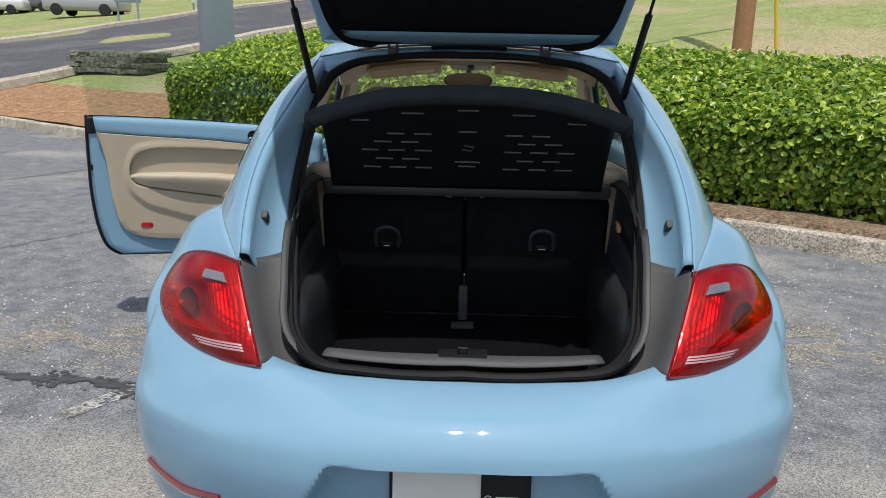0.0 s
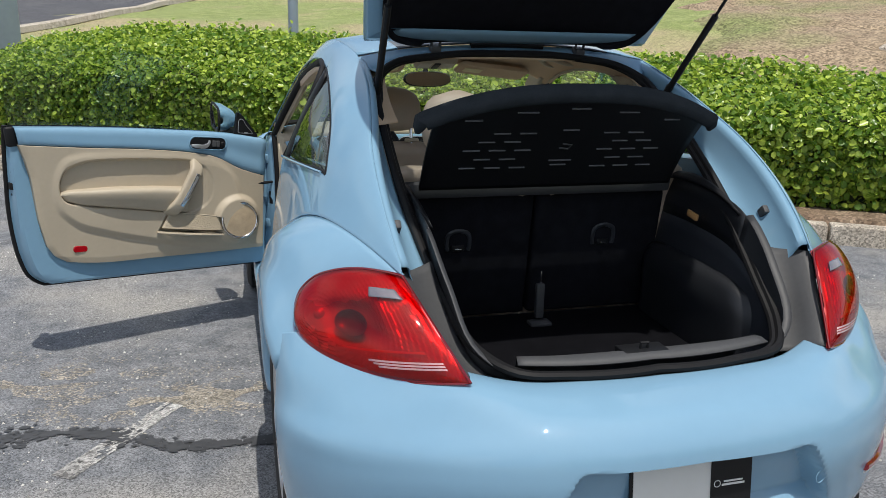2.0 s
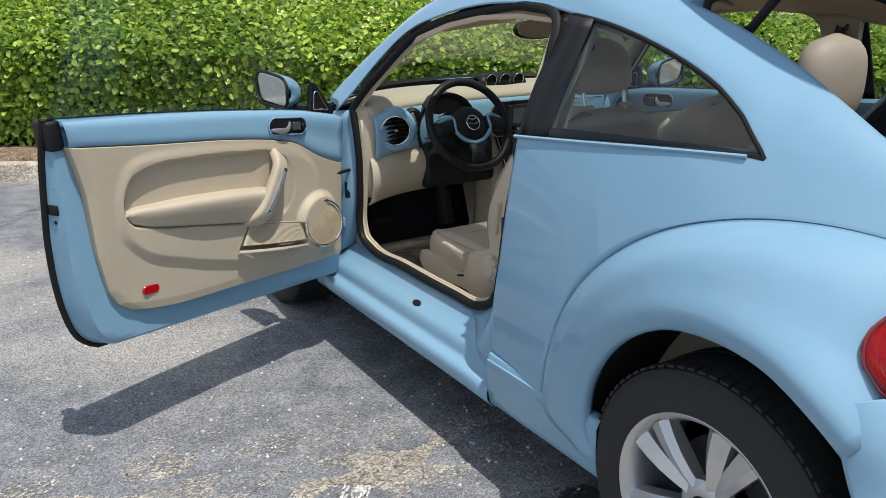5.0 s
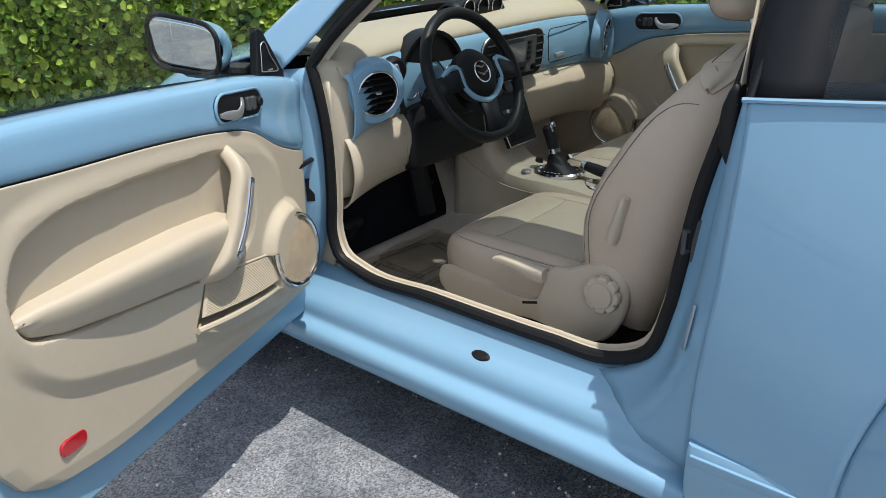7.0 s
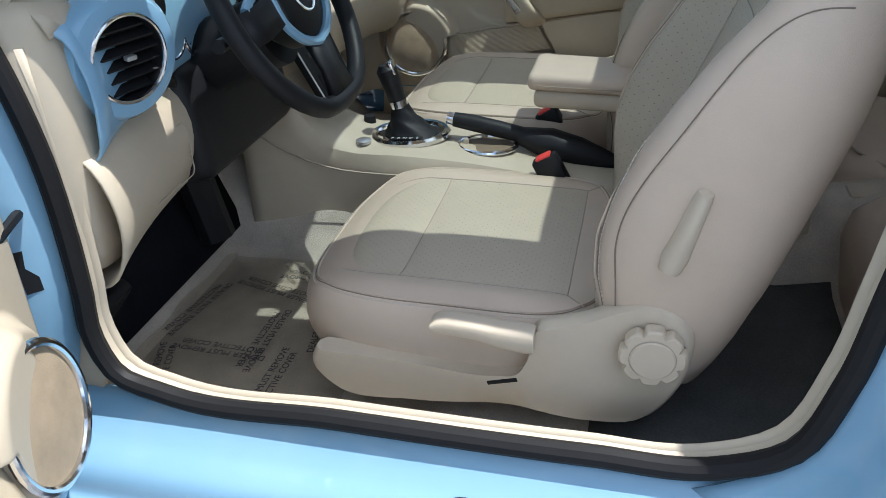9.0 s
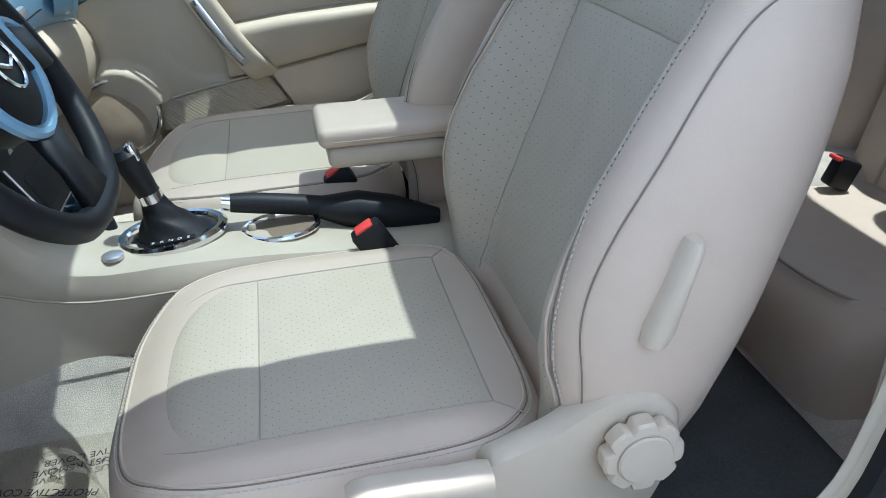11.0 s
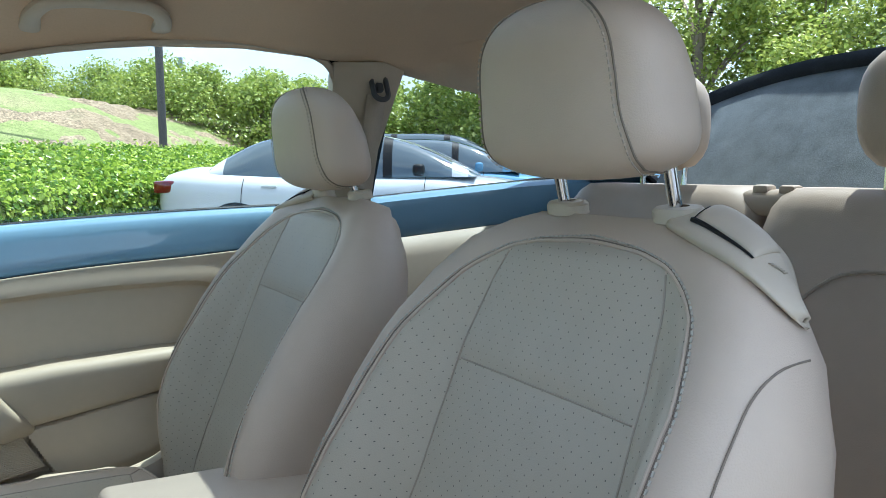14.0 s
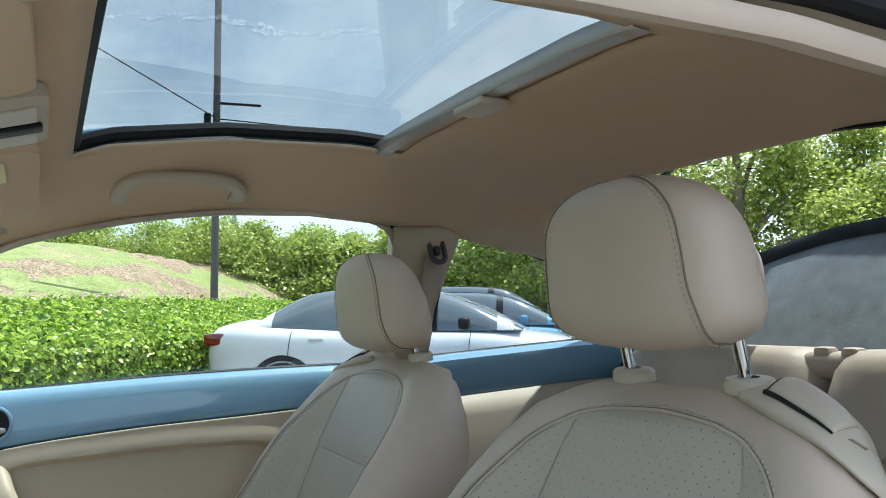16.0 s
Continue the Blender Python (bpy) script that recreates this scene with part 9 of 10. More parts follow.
def steering_wheel():
    w = new("steering_wheel")
    w.parent = car
    tagged(w, "black leather flat-bottomed steering wheel")
    m = Matrix.Translation((-0.314, 2.585, 0.915)) @ pose(0, 0, 0, 64, 0, 0)
    rim = []
    for k in range(64):
        a = 2 * math.pi * k / 64
        x, y = 0.184 * math.cos(a), 0.184 * math.sin(a)
        y = max(y, -0.158 - 0.02 * (1 - (x / 0.12) ** 2) if abs(x) < 0.12 else y)
        rim.append(m @ Vector((x, y, 0.0)))
    bm = B()
    ring_tube(bm, rim, 0.0165, 14)
    part("rim", bm, BLACK, w, "black leather rim")
    bm = B()
    rows = []
    for r, z in ((0.0, 0.030), (0.035, 0.029), (0.062, 0.022), (0.076, 0.006), (0.074, -0.02), (0.05, -0.045)):
        rows.append([m @ Vector((max(r, 0.0005) * math.cos(a) * (1 + 0.08 * abs(math.cos(a))), max(r, 0.0005) * math.sin(a), z)) for a in np.linspace(0, 2 * math.pi, 41)[:-1]])
    closed_loft(bm, rows, False)
    part("airbag_cover", bm, BLACK, w)
    for a0, nm in ((180, "left"), (0, "right")):
        sg = 1 if a0 == 0 else -1
        bm = B()
        g = [[m @ Vector((sg * x, y + yy, z)) for x, y, z in ((0.068, 0, 0.010), (0.10, -0.006, 0.012), (0.135, -0.012, 0.008), (0.172, -0.012, 0.0))] for yy in (0.026, 0.0, -0.026)]
        sheet(bm, g, sg < 0)
        part("spoke", bm, BLACK, w, solid=0.014)
        bm = B()
        tube(bm, spline([m @ Vector((sg * 0.150, 0.012, 0.012)), m @ Vector((sg * 0.085, 0.026, 0.020)), m @ Vector((sg * 0.082, -0.03, 0.020)), m @ Vector((sg * 0.060, -0.055, 0.018)), m @ Vector((0.0, -0.078, 0.016))], 16), 0.008, 8)
        part("spoke_trim", bm, PAINT, w, "light blue spoke trim")
        bm = B()
        block(bm, m @ Vector((sg * 0.112, -0.002, 0.018)), (0.042, 0.028, 0.008), m.to_3x3().to_4x4(), 0.004)
        part("spoke_keys", bm, GREYP, w)
    bm = B()
    g = [[m @ Vector((x * f, -0.07 - 0.10 * t, 0.006 - 0.006 * t)) for x in (-0.028, 0.0, 0.028)] for t, f in ((0, 1.3), (0.5, 1.0), (1.0, 1.6))]
    sheet(bm, g)
    part("lower_spoke", bm, BLACK, w, solid=0.012)
    bm = B()
    block(bm, m @ Vector((0, -0.115, 0.008)), (0.045, 0.05, 0.006), m.to_3x3().to_4x4(), 0.003)
    part("spoke_window", bm, SILVER, w)
    bm = B()
    ring_tube(bm, [m @ Vector((0.030 * math.cos(a), 0.030 * math.sin(a), 0.031)) for a in np.linspace(0, 2 * math.pi, 37)[:-1]], 0.0022, 6)
    for q in (0.012, -0.008):
        tube(bm, [m @ Vector((a, q + 0.008 * abs(a) / 0.022, 0.0315)) for a in (-0.022, 0.0, 0.022)], 0.0032, 6)
    part("wheel_emblem", bm, CHROME, w, "round chrome emblem")


steering_wheel()


def console():
    c = new("centre_console")
    c.parent = car
    tagged(c, "beige centre console with automatic shifter")
    bm = B()
    rows = []
    for y, w, zt in spline([(2.83, 0.105, 0.84), (2.765, 0.100, 0.755), (2.715, 0.096, 0.66), (2.675, 0.092, 0.596), (2.60, 0.094, 0.567), (2.48, 0.110, 0.560), (2.36, 0.104, 0.552), (2.22, 0.098, 0.532), (2.06, 0.098, 0.512), (1.86, 0.098, 0.515), (1.70, 0.09, 0.50)], 34):
        half = [(0, zt), (0.75, zt), (0.93, zt - 0.006), (1.0, zt - 0.022), (1.04, zt - 0.10), (1.22, 0.34)]
        p = spline([(a * w, z, 0) for a, z in half], 14)
        rows.append([(x, y, z) for x, z, _ in p[::-1]] + [(-x, y, z) for x, z, _ in p[1:]])
    sheet(bm, rows)
    part("console_body", bm, BEIGE, c, solid=0.004)
    for sg in (-1, 1):
        bm = B()
        tube(bm, spline([(sg * 0.116, 2.80, 0.60), (sg * 0.117, 2.66, 0.535), (sg * 0.114, 2.50, 0.520), (sg * 0.108, 2.36, 0.525)], 12), 0.002, 5)
        part("console_seam", bm, SEAM, c)
    om = Matrix.Translation((0.0, 2.495, 0.5645)) @ pose(0, 0, 0, -3, 0, 0)
    bm = B()
    revolve(bm, [(0.083, -0.004), (0.083, 0.004), (0.078, 0.009), (0.070, 0.008), (0.066, 0.004)], om @ Matrix.Diagonal((0.86, 1.06, 1, 1)), 44)
    part("shifter_ring", bm, CHROME, c, "oval chrome shifter ring")
    bm = B()
    revolve(bm, [(0.068, 0.003), (0.0, 0.006)], om @ Matrix.Diagonal((0.86, 1.06, 1, 1)), 36)
    part("shifter_plate", bm, mat("gloss_black_plate", (0.012, 0.013, 0.015), 0.12, 0, 0.1, 60, coat=1.0), c, "gloss black shifter plate")
    bm = B()
    block(bm, om @ Vector((-0.045, -0.005, 0.008)), (0.014, 0.07, 0.003), om.to_3x3().to_4x4(), 0.001)
    part("gear_display", bm, SEAL, c, "black gear display with pale letters")
    for k, ch in enumerate("PRNDS"):
        letters(ch, om @ pose(-0.0475, 0.024 - 0.0135 * k, 0.0098, 0, 0, -90), 0.010, WHITE, c, "gear_letter")
    bm = B()
    rows = []
    for f in np.linspace(0, 1, 14):
        r = 0.019 + 0.040 * (1 - f) ** 1.6
        rows.append([((r + 0.0022 * math.sin(5 * a + 7 * f) * (1 - f)) * math.cos(a) * 0.85, 2.488 + 0.025 * f ** 0.8 + (r + 0.003 * math.sin(4 * a + 9 * f) * (1 - f)) * math.sin(a), 0.567 + 0.064 * f + 0.003 * math.sin(3 * a + 12 * f) * f * (1 - f) * 4) for a in np.linspace(0, 2 * math.pi, 33)[:-1]])
    closed_loft(bm, rows)
    part("shifter_boot", bm, BLACK, c, "black leather shifter boot")
    bm = B()
    tube(bm, [(0, 2.512, 0.622), (0, 2.517, 0.640), (0, 2.527, 0.675), (0, 2.536, 0.703), (0, 2.538, 0.714)], 0.019, 14, taper=[0.75, 0.95, 1.05, 1.15, 0.7])
    k = part("shifter_knob", bm, BLACK, c, "black shifter grip with chrome top")
    bm = B()
    tube(bm, [(0, 2.513, 0.625), (0, 2.516, 0.640)], 0.0185, 14)
    part("knob_collar", bm, CHROME, k)
    bm = B()
    block(bm, (0, 2.523, 0.708), (0.026, 0.012, 0.030), pose(0, 0, 0, -18, 0, 0), 0.004)
    part("knob_trim", bm, CHROME, k)
    bm = B()
    revolve(bm, [(0.016, 0), (0.016, 0.006), (0.012, 0.008), (0, 0.007)], Matrix.Translation((-0.062, 2.578, 0.566)), 20)
    part("start_button", bm, SILVER, c, "round start button")
    bm = B()
    revolve(bm, [(0.014, 0), (0.012, 0.016), (0, 0.017)], Matrix.Translation((0.045, 2.60, 0.568)), 16)
    part("socket_cap", bm, BLACK, c)
    bm = B()
    ring_tube(bm, [(-0.012 + 0.048 * math.cos(a), 2.325 + 0.060 * math.sin(a), 0.5535) for a in np.linspace(0, 2 * math.pi, 37)[:-1]], 0.005, 8)
    part("cup_ring", bm, CHROME, c, "chrome cup holder ring")
    # flat disc without depth; the well's shade is put into its brown colour
    bm = B()
    revolve(bm, [(0.046, 0.001), (0.03, 0.002), (0.0, 0.002)], Matrix.Translation((-0.012, 2.325, 0.5525)) @ Matrix.Diagonal((1, 1.25, 1, 1)), 30)
    part("cup_well", bm, mat_shadow, c)
    for a in (0.3, 1.6):
        bm = B()
        block(bm, (-0.012 + 0.036 * math.cos(a), 2.325 + 0.045 * math.sin(a), 0.560), (0.012, 0.012, 0.014), None, 0.004)
        part("cup_tab", bm, BEIGE, c)
    hb = new("handbrake")
    hb.parent = c
    bm = B()
    tube(bm, [(0.004, 2.398, 0.600), (0.004, 2.36, 0.594), (0.004, 2.30, 0.582), (0.004, 2.245, 0.570)], 0.0165, 14, taper=[0.92, 1.05, 1.05, 1.0])
    tube(bm, [(0.004, 2.26, 0.570), (0.004, 2.20, 0.556), (0.004, 2.14, 0.540), (0.004, 2.06, 0.520)], 0.030, 12, taper=[0.62, 1.1, 1.05, 0.5])
    hl = part("handbrake", bm, BLACK, c, "black leather handbrake lever")
    bpy.data.objects.remove(hb)
    bm = B()
    tube(bm, [(0.004, 2.412, 0.603), (0.004, 2.396, 0.5995)], 0.013, 12)
    part("brake_button", bm, CHROME, hl)
    # folding armrest
    bm = B()
    block(bm, (0.068, 2.045, 0.680), (0.155, 0.40, 0.034), pose(0, 0, 0, 2, 0, 0), 0.014, 4)
    a = part("armrest", bm, LEATHER, c, "padded beige centre armrest", angle=60)
    bm = B()
    block(bm, (0.068, 2.040, 0.645), (0.147, 0.385, 0.036), pose(0, 0, 0, 2, 0, 0), 0.012, 3)
    part("armrest_base", bm, BEIGE, a)
    bm = B()
    ring_tube(bm, [(0.068 + q, 2.045 + r, 0.676 + 0.034 * r) for q, r in rounded(0.1565, 0.401, 0.028)], 0.0010, 5)
    part("armrest_seam", bm, SEAM, a)
    bm = B()
    block(bm, (0.068, 1.90, 0.57), (0.085, 0.09, 0.14), None, 0.02)
    part("armrest_stand", bm, BEIGE, a)
    bm = B()
    revolve(bm, [(0.040, -0.03), (0.042, 0.004), (0.036, 0.006), (0.034, -0.028), (0, -0.03)], Matrix.Translation((-0.005, 1.985, 0.518)), 30)
    part("rear_cup_holder", bm, BEIGE, c)
    for x, y, z, tilt in ((-0.098, 2.180, 0.538, 28), (0.118, 2.205, 0.552, 30)):
        bm = B()
        block(bm, (x, y, z), (0.030, 0.052, 0.075), pose(0, 0, 0, -tilt, 0, 0), 0.006)
        b = part("belt_buckle", bm, BLACK, car, "black belt buckle with red button")
        bm = B()
        v = pose(0, 0, 0, -tilt, 0, 0) @ Vector((0, 0, 0.038))
        block(bm, (x, y + v.y, z + v.z), (0.024, 0.030, 0.006), pose(0, 0, 0, -tilt, 0, 0), 0.002)
        part("buckle_button", bm, REDB, b, "red release button")
    for x, w, h in ((-0.26, 0.085, 0.055), (-0.175, 0.045, 0.12)):
        bm = B()
        block(bm, (x, 2.925, 0.46), (w, 0.022, h), pose(0, 0, 0, 28, 0, 0), 0.008)
        tube(bm, [(x, 2.93, 0.49), (x, 2.98, 0.66)], 0.011, 8)
        part("pedal", bm, BLACK, car, "black pedal")
    bm = B()
    block(bm, (-0.60, 2.90, 0.43), (0.10, 0.03, 0.20), pose(0, 0, 0, 40, 0, 0), 0.01)
    part("footrest", bm, BLACK, car)


def letters(text, m, size, material, parent, name):
    """Flat lettering in the built-in font, as a mesh."""
    cu = bpy.data.curves.new(name, "FONT")
    cu.body, cu.size, cu.align_x, cu.align_y = text, size, "CENTER", "CENTER"
    cu.extrude = 0.0002
    tmp = new("lettering_source", cu)
    me = bpy.data.meshes.new_from_object(tmp.evaluated_get(bpy.context.evaluated_depsgraph_get()))
    bpy.data.objects.remove(tmp)
    bpy.data.curves.remove(cu)
    me.materials.clear()
    me.materials.append(material)
    me.transform(m)
    ob = new(name, me)
    ob.parent = parent
    return ob


console()


def floor_cover():
    """Clear protective film with printed warnings on the driver's floor."""
    fc = thing("protective_film", "clear printed protective film on the beige driver floor", "plastic film")
    bm = B()
    g = []
    for y in np.linspace(2.46, 3.00, 26):
        up = 0.35 * max(0.0, (y - 2.85) / 0.20) ** 1.5
        g.append([(x, y, 0.340 + up + 0.004 * noise.noise((x * 9, y * 9, 0)) + 0.10 * max(0, (x + 0.17) / 0.07) ** 2 * (x > -0.17)) for x in np.linspace(-0.70, -0.15, 24)])
    sheet(bm, g)
    ob = part("film", bm, POLY, fc)
    ob.visible_shadow = False
    ink = mat("film_print", (0.05, 0.045, 0.05), 0.6, 0, 0.1, 60)
    k = 0
    for x, y, rz in ((-0.58, 2.60, 0), (-0.40, 2.57, 10), (-0.52, 2.72, 88), (-0.32, 2.70, 75), (-0.60, 2.80, 20), (-0.40, 2.82, 170), (-0.26, 2.62, 92), (-0.47, 2.645, 180), (-0.64, 2.70, 80)):
        for r, t in enumerate(("DEALER MUST REMOVE", "PROTECTIVE COVER")):
            m = pose(x, y, 0.3475, 0, 0, rz) @ pose(0, -0.019 * r, 0)
            letters(t, m, 0.018, ink, fc, "warning_print")
    bm = B()
    for s in ((-0.30, 2.62), (-0.34, 2.60)):
        p = spline([(s[0], s[1], 0.345), (s[0] + 0.02, s[1] + 0.03, 0.385), (s[0] - 0.01, s[1] + 0.05, 0.41), (s[0] + 0.03, s[1] + 0.06, 0.36)], 12)
        sheet(bm, [p, p + [0.02, 0.006, -0.006]])
    part("film_fold", bm, POLY, fc, "crumpled fold of clear film")


floor_cover()


# ---- around the lot ----
def parking_lines():
    wear = ground_mat("worn_white_paint", (0.30, 0.30, 0.295), (0.60, 0.59, 0.57), (0.22, 0.215, 0.21), 120, 14.0)
    rng = np.random.default_rng(11)
    faint = ground_mat("faded_white_paint", (0.15, 0.155, 0.17), (0.27, 0.275, 0.285), (0.19, 0.195, 0.20), 120, 20.0)
    for e in (-2.04, 3.5, 6.2, -4.85, -7.6):
        n0, n1 = (0.19, 0.79) if e == -2.04 else (0.2, 4.75)
        v, f = [], []
        for n in np.arange(n0, n1, 0.011):
            for k in range(8):
                w = e - 0.042 + 0.0105 * k + rng.normal(0, 0.0015)
                worn = noise.noise((n * 9, w * 22, 3.0)) + 0.6 * noise.noise((n * 40, w * 60, 8.0))
                if worn < (-0.36 if e == -2.04 else 0.0):
                    continue
                i0 = len(v)
                for a, b in ((-1, -1), (1, -1), (1, 1), (-1, 1)):
                    q = lot(w + a * 0.0060 * rng.uniform(0.7, 1.15), n + b * 0.0062 * rng.uniform(0.7, 1.15), 0.0035)
                    v.append(tuple(q))
                f.append((i0, i0 + 1, i0 + 2, i0 + 3))
        tagged(raw_mesh("parking_line", v, f, faint if e < -3 else wear), "faded white parking line" if e < -3 else "worn white painted parking line", "parking line", group="parking lines", kind="structure")
    wet = mat("dark_damp_stain", (0.055, 0.057, 0.062), 0.6, 0, 0.4, 12)
    pts = spline([(-2.9, 1.86, 0.005), (-2.6, 1.80, 0.005), (-2.2, 1.72, 0.005), (-1.9, 1.65, 0.005), (-1.57, 1.63, 0.005), (-1.35, 1.52, 0.005), (-1.2, 1.43, 0.005), (-1.0, 1.42, 0.005), (-0.80, 1.41, 0.005), (-0.62, 1.38, 0.005)], 110)
    v, f = [], []
    rng = np.random.default_rng(31)
    for k in range(2600):
        i = int(rng.integers(0, len(pts)))
        wide = max(0.004, 0.026 + 0.060 * noise.noise((i * 0.16, 0, 2)))
        if noise.noise((i * 0.35, 5, 1)) < -0.22:
            continue
        x, y = pts[i][0] + rng.normal(0, 0.016), pts[i][1] + rng.normal(0, 1) * wide * 0.75
        r = 0.003 + 0.010 * rng.random() ** 1.5
        i0 = len(v)
        for q in range(7):
            a = 2 * math.pi * q / 7
            rr = r * rng.uniform(0.6, 1.35)
            v.append((x + rr * 1.4 * math.cos(a), y + rr * math.sin(a), 0.0042 + 0.0000007 * k))
        f.append(tuple(range(i0, i0 + 7)))
    tagged(raw_mesh("damp_stain", v, f, wet), "dark damp streak across the asphalt", "stain", kind="structure")
    dust = ground_mat("tan_dust", (0.30, 0.275, 0.235), (0.43, 0.39, 0.33), (0.26, 0.245, 0.22), 140, 9.0)
    for cx, cy, sx, sy, seed in ((-2.05, 2.15, 0.75, 0.22, 1), (-1.15, 1.85, 0.45, 0.12, 2), (1.85, 2.35, 0.38, 0.30, 3), (-2.5, 1.2, 0.4, 0.16, 4)):
        rng = np.random.default_rng(seed)
        v, f = [], []
        for k in range(9000):
            x, y = cx + rng.normal(0, sx * 0.55), cy + rng.normal(0, sy * 0.6)
            if noise.noise((x * 5, y * 9, seed)) < -0.05:
                continue
            r = 0.0015 + 0.0045 * rng.random() ** 2
            i0, a0 = len(v), rng.uniform(0, 6.28)
            for q in range(4):
                rr = r * rng.uniform(0.6, 1.4)
                v.append((x + rr * 1.5 * math.cos(a0 + q * 1.57), y + rr * math.sin(a0 + q * 1.57), 0.0012 + 0.001 * (k % 7) / 7))
            f.append((i0, i0 + 1, i0 + 2, i0 + 3))
        tagged(raw_mesh("dust_patch", v, f, dust), "thin tan dust on the asphalt", "dust", kind="structure")
    # loose chips of stone and litter
    v, f = [], []
    rng = np.random.default_rng(21)
    for k in range(22000):
        x, y = rng.uniform(-4.2, 3.2), rng.uniform(-0.8, 5.0)
        if noise.noise((x * 1.3, y * 1.3, 6.0)) + 0.5 * rng.random() < 0.12:
            continue
        r = 0.0018 + 0.0070 * rng.random() ** 3.5
        i0 = len(v)
        for dx, dy, dz in ((1, 0, 0), (-0.6, 0.8, 0), (-0.5, -0.8, 0), (0, 0, 0.9)):
            v.append((x + r * dx, y + r * dy, 0.001 + r * dz))
        f += [(i0, i0 + 1, i0 + 3), (i0 + 1, i0 + 2, i0 + 3), (i0 + 2, i0, i0 + 3)]
    tagged(raw_mesh("stone_chips", v, f, mat("pale_stone", (0.50, 0.49, 0.46), 0.8, 0, 0.5, 50, random_tint=1.0)), "pale loose stone chips on the asphalt", "stone chips", kind="stuff")


def ground_z(x, y):
    e, n = x * 0.824 - y * 0.566, x * 0.566 + y * 0.824
    return rise(e, n) if n > 5.1 else 0.0


def poles():
    x, y = 4.42, 11.6
    z = ground_z(x, y)
    up = thing("utility_pole", "weathered brown wooden utility pole on the grass bank", "utility pole", at=(x, y, z))
    bm = B()
    tube(bm, [(0, 0, -0.3), (0, 0, 1.5), (0.02, 0, 4), (0.05, 0, 9.5)], 0.145, 16, taper=[1.05, 1.0, 0.93, 0.75])
    part("pole_shaft", bm, WOOD, up)
    bm = B()
    block(bm, (0.05, 0, 8.9), (2.2, 0.10, 0.12), pose(0, 0, 0, 0, 0, 20), 0.01)
    part("crossarm", bm, WOOD, up)
    gx, gy = 5.05, 11.75
    gw = thing("guy_wire", "steel guy wire in a yellow plastic guard", "guy wire", at=(gx, gy, ground_z(gx, gy)))
    bm = B()
    tube(bm, [(0, 0, -0.05), (-0.02, 0, 0.15)], 0.016, 8)
    part("anchor_rod", bm, GREYP, gw)
    bm = B()
    tube(bm, [(-0.02, 0, 0.15), (-0.30, 0.0, 2.4)], 0.028, 10)
    part("guard", bm, mat("yellow_plastic", (0.72, 0.52, 0.04), 0.5, 0, 0.08, 30), gw, "yellow plastic guard")
    for nm, x, y, r, h, mt, lab in (("lamp_post", -0.05, 9.45, 0.065, 9.0, POLE, "slim grey metal lamp post behind the hedge"), ("sign_post", -4.0, 11.35, 0.235, 8.0, POLE, "thick pale blue-grey sign post behind the hedge")):
        t = thing(nm, lab, "post", at=(x, y, ground_z(x, y)))
        bm = B()
        if r > 0.1:
            block(bm, (0, 0, h / 2 - 0.3), (2 * r, 2 * r, h), pose(0, 0, 0, 0, 0, 30), 0.03)
        else:
            tube(bm, [(0, 0, -0.3), (0, 0, h)], r, 16)
        part("shaft", bm, mt, t)
        bm = B()
        block(bm, (0, 0, 0.02), (2.6 * r, 2.6 * r, 0.06), None, 0.01)
        part("base_plate", bm, mt, t)
    # tall dark post and wires seen past the side window and through the glass roof
    d = 17.5
    x, y = -0.96 + d * math.sin(radians(100.6)), 2.38 + d * math.cos(radians(100.6))
    t = thing("lamp_post", "dark metal lamp post on the bank", "post", at=(x, y, ground_z(x, y)))
    bm = B()
    tube(bm, [(0, 0, -0.4), (0, 0, 11.0)], 0.085, 14, taper=[1, 0.8])
    part("shaft", bm, mat("dark_post", (0.09, 0.085, 0.09), 0.6, 0.1, 0.1, 20), t)
    g0 = ground_z(x, y)
    bm = B()
    block(bm, (-0.085, -0.46, 5.85 - g0), (0.05, 0.95, 0.05), pose(0, 0, 0, 0, 0, -10), 0.01)
    part("arm", bm, BLACK, t)
    bm = B()
    block(bm, (0.0, 0.20, 5.45 - g0), (0.14, 0.14, 0.30), None, 0.03)
    part("junction_box", bm, BLACK, t)
    w = thing("overhead_wire", "thin black overhead wires", "wire", at=(x, y, g0))
    for q in ((-1.2 * 9, 2.66 * 9, 1.0 * 9), (-6.0, -24.0, -1.0)):
        bm = B()
        tube(bm, [(q[0] * f, q[1] * f, 5.5 - g0 + q[2] * f - 0.6 * f * (1 - f)) for f in np.linspace(0, 1, 16)], 0.014, 5)
        part("cable", bm, BLACK, w)
    d = 30.0
    x, y = -0.96 + d * math.sin(radians(101.9)), 2.38 + d * math.cos(radians(101.9))
    t = thing("lamp_post", "pale grey lamp post behind the bank", "post", at=(x, y, ground_z(x, y)))
    bm = B()
    tube(bm, [(0, 0, -0.4), (0, 0, 5.0 - ground_z(x, y))], 0.09, 12)
    part("shaft", bm, POLE, t)


